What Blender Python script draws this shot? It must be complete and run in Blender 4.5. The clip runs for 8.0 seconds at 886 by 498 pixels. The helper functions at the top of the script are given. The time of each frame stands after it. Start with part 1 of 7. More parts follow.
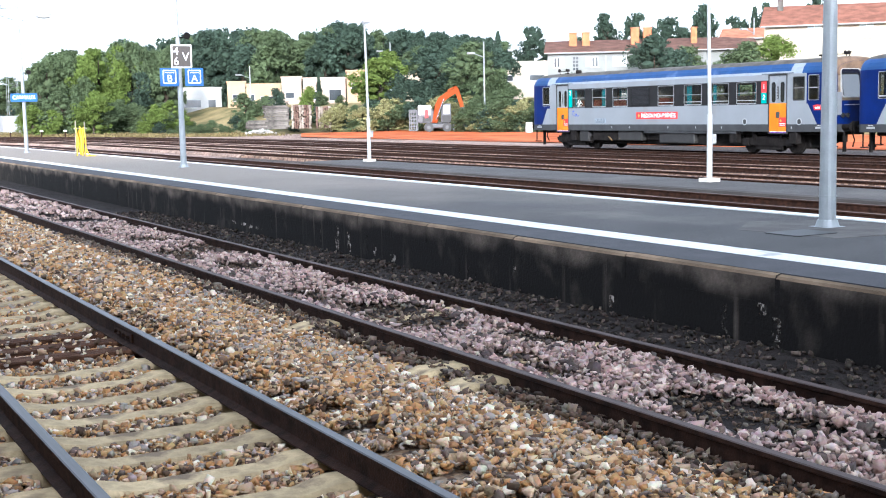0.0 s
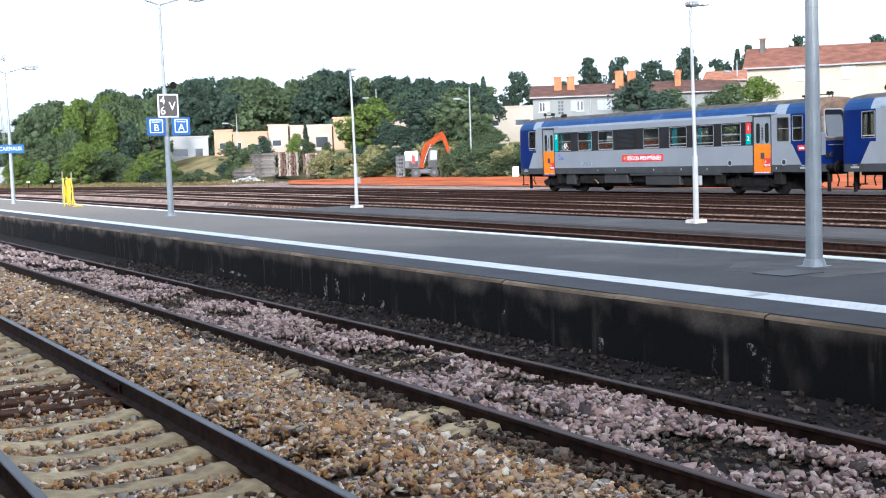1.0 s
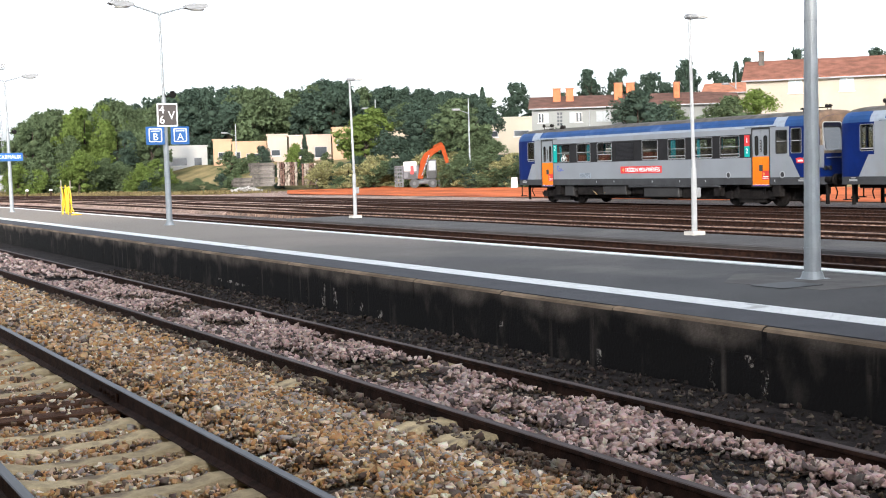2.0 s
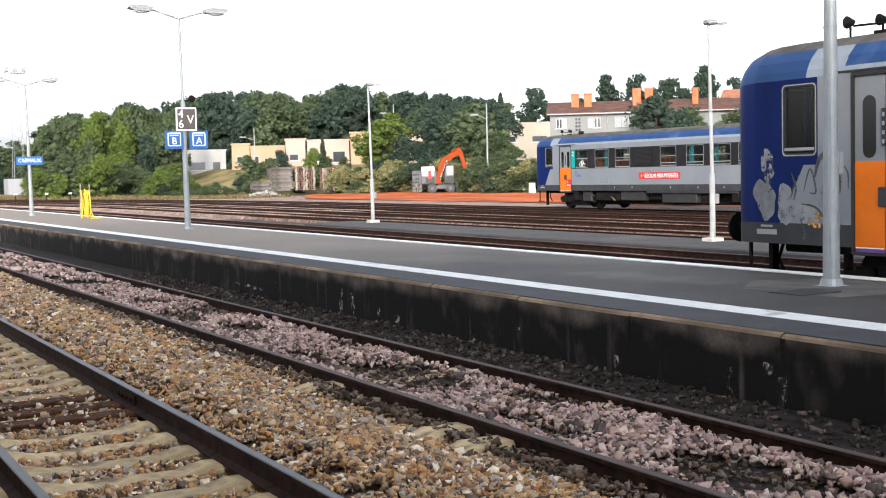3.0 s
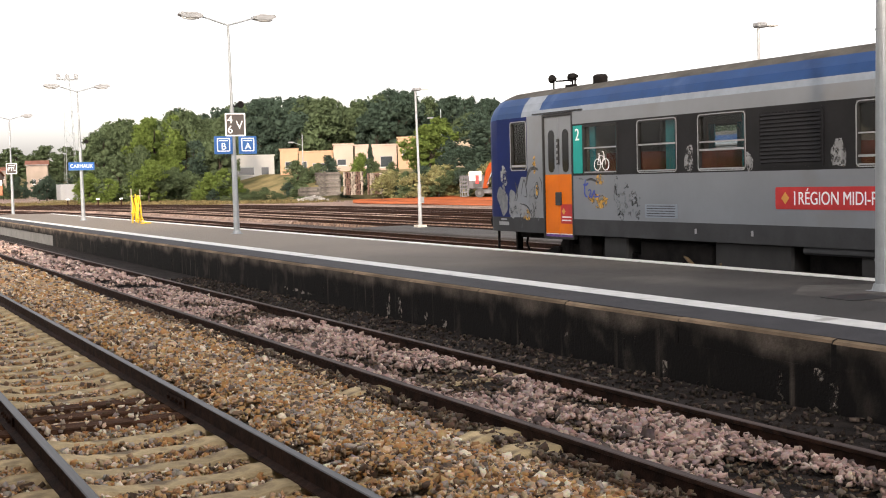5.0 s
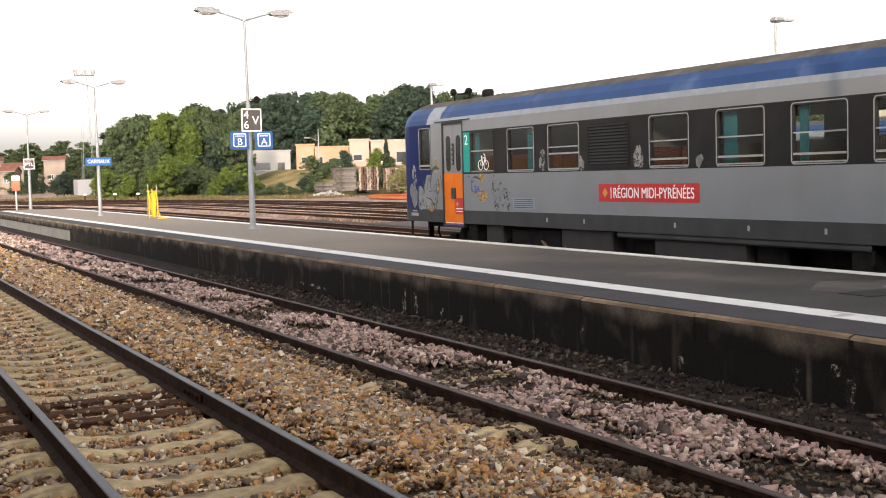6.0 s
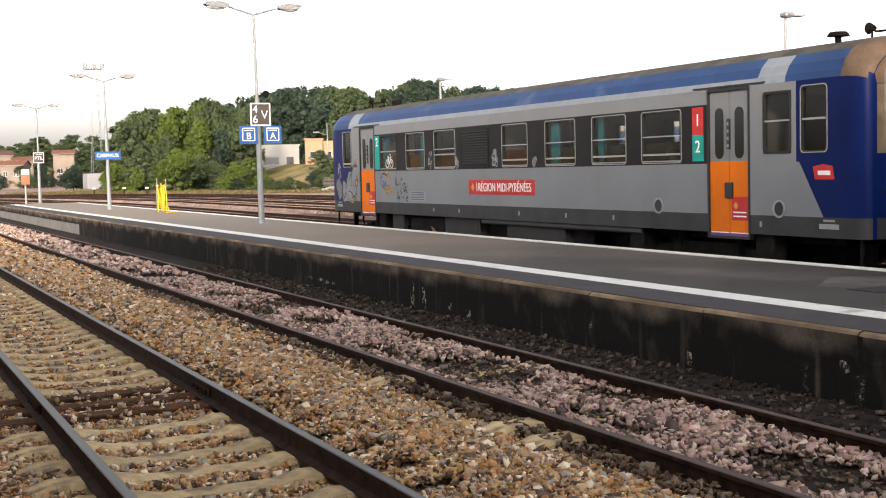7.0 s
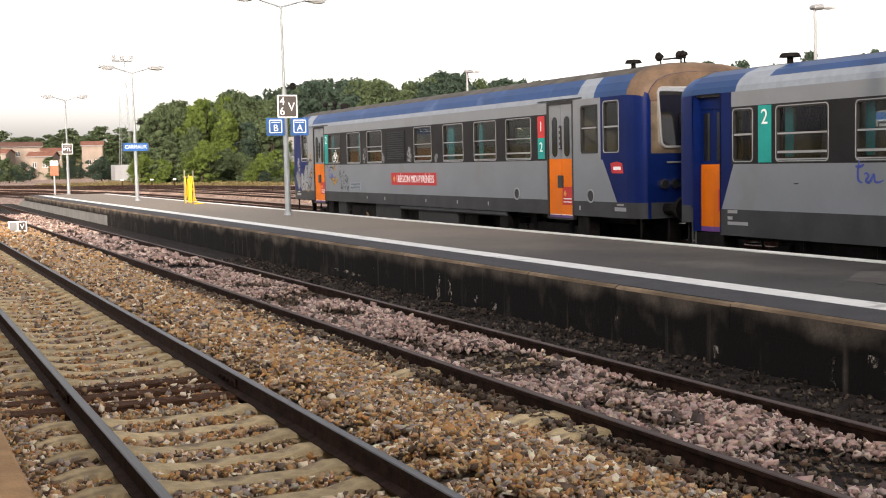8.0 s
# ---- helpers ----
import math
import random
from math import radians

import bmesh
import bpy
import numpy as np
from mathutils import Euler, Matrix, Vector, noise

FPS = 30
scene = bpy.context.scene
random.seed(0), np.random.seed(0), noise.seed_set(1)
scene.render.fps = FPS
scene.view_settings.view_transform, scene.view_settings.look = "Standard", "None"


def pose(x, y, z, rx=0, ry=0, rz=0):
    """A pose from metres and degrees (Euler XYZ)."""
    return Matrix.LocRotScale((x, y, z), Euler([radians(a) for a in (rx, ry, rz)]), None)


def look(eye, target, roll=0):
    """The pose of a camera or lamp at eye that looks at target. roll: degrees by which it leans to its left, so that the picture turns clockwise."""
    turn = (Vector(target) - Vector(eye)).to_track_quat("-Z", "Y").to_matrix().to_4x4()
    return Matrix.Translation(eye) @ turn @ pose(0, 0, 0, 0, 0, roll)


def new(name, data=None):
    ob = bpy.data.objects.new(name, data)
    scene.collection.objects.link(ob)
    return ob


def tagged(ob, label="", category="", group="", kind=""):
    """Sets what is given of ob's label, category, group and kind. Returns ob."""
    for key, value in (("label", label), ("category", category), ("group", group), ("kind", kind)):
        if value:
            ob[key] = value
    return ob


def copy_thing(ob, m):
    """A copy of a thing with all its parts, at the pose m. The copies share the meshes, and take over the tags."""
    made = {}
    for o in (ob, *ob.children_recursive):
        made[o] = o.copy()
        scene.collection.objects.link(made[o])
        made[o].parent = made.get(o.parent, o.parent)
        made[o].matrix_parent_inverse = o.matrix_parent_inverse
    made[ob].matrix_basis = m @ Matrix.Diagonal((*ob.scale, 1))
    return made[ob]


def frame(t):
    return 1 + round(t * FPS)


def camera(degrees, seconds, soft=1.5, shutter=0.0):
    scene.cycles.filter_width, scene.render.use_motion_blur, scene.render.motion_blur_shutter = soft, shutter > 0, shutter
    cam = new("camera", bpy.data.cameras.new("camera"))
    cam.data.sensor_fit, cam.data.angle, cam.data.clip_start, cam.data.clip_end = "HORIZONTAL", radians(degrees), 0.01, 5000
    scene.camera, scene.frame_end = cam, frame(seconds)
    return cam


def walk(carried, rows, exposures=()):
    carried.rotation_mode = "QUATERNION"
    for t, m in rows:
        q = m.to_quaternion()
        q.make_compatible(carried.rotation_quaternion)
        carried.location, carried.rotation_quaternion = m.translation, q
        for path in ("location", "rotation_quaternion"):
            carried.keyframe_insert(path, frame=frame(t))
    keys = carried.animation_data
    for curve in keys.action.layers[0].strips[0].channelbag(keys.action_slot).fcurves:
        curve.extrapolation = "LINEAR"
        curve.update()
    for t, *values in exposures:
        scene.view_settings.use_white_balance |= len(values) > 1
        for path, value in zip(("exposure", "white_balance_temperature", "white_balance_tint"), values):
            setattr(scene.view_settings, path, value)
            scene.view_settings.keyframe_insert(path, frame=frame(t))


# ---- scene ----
cam = camera(39.0, 8.0, soft=1.08)
EYE = (0.0, 0.0, 1.915)
# the camera stays in one place and only turns
PATH = [
    (0.0, pose(*EYE, 83.746, 1.081, -28.907)),
    (0.5, pose(*EYE, 84.540, 1.551, -28.344)),
    (1.0, pose(*EYE, 85.791, 1.872, -29.516)),
    (1.2, pose(*EYE, 86.240, 1.620, -29.540)),
    (2.3, pose(*EYE, 86.290, 1.550, -29.560)),
    (2.5, pose(*EYE, 86.483, 1.522, -29.338)),
    (3.0, pose(*EYE, 86.525, 1.343, -28.757)),
    (3.5, pose(*EYE, 86.273, 1.086, -28.800)),
    (4.0, pose(*EYE, 86.786, 1.157, -28.959)),
    (4.5, pose(*EYE, 86.816, 1.444, -27.405)),
    (4.7, pose(*EYE, 86.865, 1.470, -26.980)),
    (5.8, pose(*EYE, 86.545, 1.460, -26.000)),
    (6.0, pose(*EYE, 86.592, 1.462, -25.870)),
    (6.5, pose(*EYE, 86.539, 1.529, -25.515)),
    (7.0, pose(*EYE, 86.364, 1.322, -25.473)),
    (7.5, pose(*EYE, 86.180, 1.200, -25.120)),
    (8.0, pose(*EYE, 86.044, 1.144, -24.267)),
]
# the clip's camera starts brighter and cooler, then settles
walk(cam, PATH, [(0.0, 0.66, 5400, 10), (0.5, 0.67, 5150, 10), (1.0, 0.2, 5350, 10), (1.2, 0.17, 5650, 10), (2.5, 0.19, 5980, 11), (3.0, 0.15, 6050, 12), (3.5, -0.04, 6650, 14), (6.0, 0.0, 6850, 15), (8.0, -0.02, 6850, 15)])

# ---- light ----
SUN_ELEV, SUN_ROT = 18.0, 211.0
world = bpy.data.worlds.new("world")
scene.world = world
world.use_nodes = True
wn = world.node_tree.nodes
sky = wn.new("ShaderNodeTexSky")
sky.sky_type, sky.sun_disc = "NISHITA", False
sky.sun_elevation, sky.sun_rotation = radians(SUN_ELEV), radians(SUN_ROT)
sky.dust_density, sky.air_density, sky.ozone_density = 3.0, 1.0, 1.0
hsv = wn.new("ShaderNodeHueSaturation")
hsv.inputs["Saturation"].default_value = 0.18
world.node_tree.links.new(sky.outputs[0], hsv.inputs["Color"])
world.node_tree.links.new(hsv.outputs[0], wn["Background"].inputs[0])
wn["Background"].inputs[1].default_value = 0.4
sun = new("sun", bpy.data.lights.new("sun", "SUN"))
sun.data.energy, sun.data.angle, sun.data.color = 3.5, radians(2.5), (1.0, 0.84, 0.64)
# sky rotation is clockwise from +y
sun_dir = Vector((math.sin(radians(SUN_ROT)) * math.cos(radians(SUN_ELEV)), math.cos(radians(SUN_ROT)) * math.cos(radians(SUN_ELEV)), math.sin(radians(SUN_ELEV))))
sun.matrix_world = look(sun_dir * 50, (0, 0, 0))


# ---- materials ----
def mat(name, col, rough=0.8, metal=0.0, vary=0.15, scale=6.0, bump=0.0, bscale=40.0, col2=None, spot=0.0, spotcol=(0.03, 0.03, 0.03), spotscale=1.5, island=0.0, objrand=0.0, stretch=(1, 1, 1), spec=0.5):
    """A surface with grain and larger blotches. island, objrand: how far single pieces differ in brightness."""
    m = bpy.data.materials.new(name)
    m.use_nodes = True
    n, l = m.node_tree.nodes, m.node_tree.links
    b = n["Principled BSDF"]
    b.inputs["Roughness"].default_value, b.inputs["Metallic"].default_value = rough, metal
    b.inputs["Specular IOR Level"].default_value = spec if rough < 0.79 else 0.12
    tc, mp = n.new("ShaderNodeTexCoord"), n.new("ShaderNodeMapping")
    mp.inputs["Scale"].default_value = stretch
    l.new(tc.outputs["Object"], mp.inputs["Vector"])

    def tex(s, d=6.0):
        t = n.new("ShaderNodeTexNoise")
        t.inputs["Scale"].default_value, t.inputs["Detail"].default_value = s, d
        l.new(mp.outputs[0], t.inputs["Vector"])
        return t.outputs["Fac"]

    def ramp(fac, lo, hi, a, c):
        r = n.new("ShaderNodeValToRGB")
        r.color_ramp.elements[0].position, r.color_ramp.elements[1].position = lo, hi
        r.color_ramp.elements[0].color, r.color_ramp.elements[1].color = (*a, 1), (*c, 1)
        l.new(fac, r.inputs[0])
        return r.outputs[0]

    def mix(f, a, c, mode="MIX"):
        x = n.new("ShaderNodeMix")
        x.data_type, x.blend_type = "RGBA", mode
        for s, v in ((x.inputs[0], f), (x.inputs[6], a), (x.inputs[7], c)):
            if hasattr(v, "links"):
                l.new(v, s)
            else:
                s.default_value = v if isinstance(v, float) else (*v, 1)
        return x.outputs[2]

    lo = [c * (1 - vary) for c in col]
    hi = [min(1, c * (1 + vary)) for c in (col2 or col)]
    out = ramp(tex(scale), 0.36, 0.64, lo, hi)
    out = mix(ramp(tex(scale * 9), 0.3, 0.7, (0.0, 0.0, 0.0), (1.0, 1.0, 1.0)), out, mix(1.0, out, [1 - vary * 0.7] * 3, "MULTIPLY"))
    if island or objrand:
        src = n.new("ShaderNodeNewGeometry").outputs["Random Per Island"] if island else n.new("ShaderNodeObjectInfo").outputs["Random"]
        k = island or objrand
        out = mix(1.0, out, ramp(src, 0.0, 1.0, [1 - k] * 3, [1.0] * 3), "MULTIPLY")
    if spot:
        out = mix(ramp(tex(spotscale), 0.62 - spot * 0.3, 0.72 - spot * 0.15, (0, 0, 0), (1, 1, 1)), out, spotcol)
    l.new(out, b.inputs["Base Color"])
    if bump:
        bp = n.new("ShaderNodeBump")
        bp.inputs["Strength"].default_value, bp.inputs["Distance"].default_value = bump, 0.02
        l.new(tex(bscale), bp.inputs["Height"])
        l.new(bp.outputs[0], b.inputs["Normal"])
    return m


def stone_mat(name, cols, rough=0.9, bump=0.5, scale=25.0):
    """Broken stone: every piece takes one of several colours."""
    m = mat(name, (0.3, 0.3, 0.3), rough, bump=bump)
    n, l = m.node_tree.nodes, m.node_tree.links
    g, r = n.new("ShaderNodeNewGeometry"), n.new("ShaderNodeValToRGB")
    r.color_ramp.interpolation = "CONSTANT"
    e = r.color_ramp.elements
    e[0].color, e[0].position, e[1].color, e[1].position = (*cols[0], 1), 0, (*cols[1], 1), 1 / len(cols)
    for i, c in enumerate(cols[2:], 2):
        e.new(i / len(cols)).color = (*c, 1)
    l.new(g.outputs["Random Per Island"], r.inputs[0])
    t = n.new("ShaderNodeTexNoise")
    t.inputs["Scale"].default_value = scale
    tc = n.new("ShaderNodeTexCoord")
    l.new(tc.outputs["Object"], t.inputs["Vector"])
    x = n.new("ShaderNodeMix")
    x.data_type, x.blend_type = "RGBA", "MULTIPLY"
    x.inputs[0].default_value = 0.7
    l.new(r.outputs[0], x.inputs[6])
    l.new(t.outputs["Color"], x.inputs[7])
    y = n.new("ShaderNodeMix")
    y.data_type = "RGBA"
    y.inputs[0].default_value = 0.6
    l.new(r.outputs[0], y.inputs[6])
    l.new(x.outputs[2], y.inputs[7])
    l.new(y.outputs[2], n["Principled BSDF"].inputs["Base Color"])
    return m


def grain_mat(name, cols, cell=0.05, rough=0.95, bump=1.0):
    """Ground of broken stone seen from afar: cells of several colours."""
    m = bpy.data.materials.new(name)
    m.use_nodes = True
    n, l = m.node_tree.nodes, m.node_tree.links
    b = n["Principled BSDF"]
    b.inputs["Roughness"].default_value = rough
    tc, v, r = n.new("ShaderNodeTexCoord"), n.new("ShaderNodeTexVoronoi"), n.new("ShaderNodeValToRGB")
    v.inputs["Scale"].default_value = 1 / cell
    l.new(tc.outputs["Object"], v.inputs["Vector"])
    sep = n.new("ShaderNodeSeparateColor")
    l.new(v.outputs["Color"], sep.inputs[0])
    l.new(sep.outputs[0], r.inputs[0])
    r.color_ramp.interpolation = "CONSTANT"
    e = r.color_ramp.elements
    e[0].color, e[1].color, e[1].position = (*cols[0], 1), (*cols[1], 1), 1 / len(cols)
    for i, c in enumerate(cols[2:], 2):
        e.new(i / len(cols)).color = (*c, 1)
    t = n.new("ShaderNodeTexNoise")
    t.inputs["Scale"].default_value, t.inputs["Detail"].default_value = 0.5, 8
    l.new(tc.outputs["Object"], t.inputs["Vector"])
    r2 = n.new("ShaderNodeValToRGB")
    r2.color_ramp.elements[0].color, r2.color_ramp.elements[1].color = (0.55, 0.52, 0.5, 1), (1.15, 1.12, 1.1, 1)
    r2.color_ramp.elements[0].position, r2.color_ramp.elements[1].position = 0.35, 0.65
    l.new(t.outputs["Fac"], r2.inputs[0])
    x = n.new("ShaderNodeMix")
    x.data_type, x.blend_type = "RGBA", "MULTIPLY"
    x.inputs[0].default_value = 1.0
    l.new(r.outputs[0], x.inputs[6])
    l.new(r2.outputs[0], x.inputs[7])
    l.new(x.outputs[2], b.inputs["Base Color"])
    bp = n.new("ShaderNodeBump")
    bp.inputs["Strength"].default_value, bp.inputs["Distance"].default_value = bump, cell * 0.6
    bp.invert = True
    l.new(v.outputs["Distance"], bp.inputs["Height"])
    l.new(bp.outputs[0], b.inputs["Normal"])
    return m


def glass_mat(name, tint=(0.95, 0.97, 0.96), rough=0.03, opacity=0.03):
    """Thin window glass: gloss over a see-through sheet."""
    m = bpy.data.materials.new(name)
    m.use_nodes = True
    n, l = m.node_tree.nodes, m.node_tree.links
    n.remove(n["Principled BSDF"])
    tr, gl, mx, fr = n.new("ShaderNodeBsdfTransparent"), n.new("ShaderNodeBsdfGlossy"), n.new("ShaderNodeMixShader"), n.new("ShaderNodeLayerWeight")
    pw, ma = n.new("ShaderNodeMath"), n.new("ShaderNodeMath")
    pw.operation, ma.operation = "POWER", "MULTIPLY_ADD"
    pw.inputs[1].default_value, ma.inputs[1].default_value, ma.inputs[2].default_value = 4.0, 0.6, 0.025
    tr.inputs[0].default_value = (*[c * (1 - opacity) for c in tint], 1)
    gl.inputs["Roughness"].default_value = rough
    fr.inputs[0].default_value = 0.5
    l.new(fr.outputs["Facing"], pw.inputs[0])
    l.new(pw.outputs[0], ma.inputs[0])
    l.new(ma.outputs[0], mx.inputs[0])
    l.new(tr.outputs[0], mx.inputs[1])
    l.new(gl.outputs[0], mx.inputs[2])
    l.new(mx.outputs[0], n["Material Output"].inputs[0])
    return m


def ragged(m, amount=0.5, scale=9.0):
    """Worn-through paint: breaks up into specks along a noise."""
    n, l = m.node_tree.nodes, m.node_tree.links
    tc, t, r = n.new("ShaderNodeTexCoord"), n.new("ShaderNodeTexNoise"), n.new("ShaderNodeValToRGB")
    t.inputs["Scale"].default_value, t.inputs["Detail"].default_value, t.inputs["Roughness"].default_value = scale, 8, 0.7
    r.color_ramp.elements[0].position, r.color_ramp.elements[1].position = 0.62 - amount * 0.28, 0.74 - amount * 0.28
    l.new(tc.outputs["Object"], t.inputs["Vector"])
    l.new(t.outputs["Fac"], r.inputs[0])
    l.new(r.outputs[0], n["Principled BSDF"].inputs["Alpha"])
    return m


def soot_mat(name, pale, soot, line, soft, seed=0.0):
    """Old concrete under soot: the soot's ragged upper rim hangs about a height, with pale runs down through it."""
    m = mat(name, pale, 0.95, vary=0.35, scale=3.0, bump=0.5, bscale=30)
    n, l = m.node_tree.nodes, m.node_tree.links
    b = n["Principled BSDF"]
    base = b.inputs["Base Color"].links[0].from_socket
    g, sep = n.new("ShaderNodeNewGeometry"), n.new("ShaderNodeSeparateXYZ")
    l.new(g.outputs["Position"], sep.inputs[0])

    def tex(sy, sz, detail, scale):
        mp, t = n.new("ShaderNodeMapping"), n.new("ShaderNodeTexNoise")
        mp.inputs["Scale"].default_value, mp.inputs["Location"].default_value = (1, sy, sz), (seed, seed, 0)
        t.inputs["Scale"].default_value, t.inputs["Detail"].default_value = scale, detail
        l.new(g.outputs["Position"], mp.inputs["Vector"])
        l.new(mp.outputs[0], t.inputs["Vector"])
        return t.outputs["Fac"]

    def calc(op, a, c, d=0.0):
        x = n.new("ShaderNodeMath")
        x.operation = op
        for s_, v in zip(x.inputs, (a, c, d)):
            if hasattr(v, "links"):
                l.new(v, s_)
            else:
                s_.default_value = v
        return x.outputs[0]

    def limit(v, lo, hi):
        r = n.new("ShaderNodeMapRange")
        r.interpolation_type = "SMOOTHSTEP"
        r.inputs["From Min"].default_value, r.inputs["From Max"].default_value = lo, hi
        l.new(v, r.inputs["Value"])
        return r.outputs[0]

    rim = calc("MULTIPLY_ADD", tex(1.0, 0.25, 6, 1.1), 0.55, line - 0.275)
    cover = limit(calc("SUBTRACT", rim, sep.outputs["Z"]), -soft, soft)
    runs = limit(tex(1.0, 0.07, 5, 5.5), 0.57, 0.75)
    patch = limit(tex(1.0, 0.7, 5, 2.3), 0.55, 0.7)
    cover = calc("MULTIPLY", cover, calc("SUBTRACT", 1.0, calc("MULTIPLY", runs, 0.65)))
    cover = calc("MULTIPLY", cover, calc("SUBTRACT", 1.0, calc("MULTIPLY", patch, 0.32)))
    x = n.new("ShaderNodeMix")
    x.data_type = "RGBA"
    l.new(cover, x.inputs[0])
    l.new(base, x.inputs[6])
    x.inputs[7].default_value = (*soot, 1)
    l.new(x.outputs[2], b.inputs["Base Color"])
    return m


def leafy(m, share=0.4):
    """Leaves let some light through."""
    n, l = m.node_tree.nodes, m.node_tree.links
    b, tl, mx = n["Principled BSDF"], n.new("ShaderNodeBsdfTranslucent"), n.new("ShaderNodeMixShader")
    l.new(b.inputs["Base Color"].links[0].from_socket, tl.inputs[0])
    mx.inputs[0].default_value = share
    l.new(b.outputs[0], mx.inputs[1])
    l.new(tl.outputs[0], mx.inputs[2])
    l.new(mx.outputs[0], n["Material Output"].inputs[0])
    return m


def pale_tan(m, col, y0, y1):
    """Mixes a paler tan into the paving from one stretch on: its sunlit look, put into the colour."""
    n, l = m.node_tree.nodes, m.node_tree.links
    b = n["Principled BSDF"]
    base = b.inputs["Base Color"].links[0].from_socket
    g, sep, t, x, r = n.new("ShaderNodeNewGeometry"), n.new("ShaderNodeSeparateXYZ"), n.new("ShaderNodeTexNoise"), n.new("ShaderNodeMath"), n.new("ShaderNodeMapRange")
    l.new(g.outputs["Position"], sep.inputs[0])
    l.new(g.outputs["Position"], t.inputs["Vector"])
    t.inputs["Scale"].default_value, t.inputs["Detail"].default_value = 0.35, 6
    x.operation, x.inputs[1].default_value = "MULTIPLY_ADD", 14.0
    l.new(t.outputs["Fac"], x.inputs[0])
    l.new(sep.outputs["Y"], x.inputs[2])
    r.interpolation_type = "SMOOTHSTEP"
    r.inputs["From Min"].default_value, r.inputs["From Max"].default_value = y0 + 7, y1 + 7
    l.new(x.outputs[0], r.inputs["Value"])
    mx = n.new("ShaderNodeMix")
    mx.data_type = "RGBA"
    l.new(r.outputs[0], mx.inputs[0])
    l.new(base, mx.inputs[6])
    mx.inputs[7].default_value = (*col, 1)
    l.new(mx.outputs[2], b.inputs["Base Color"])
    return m


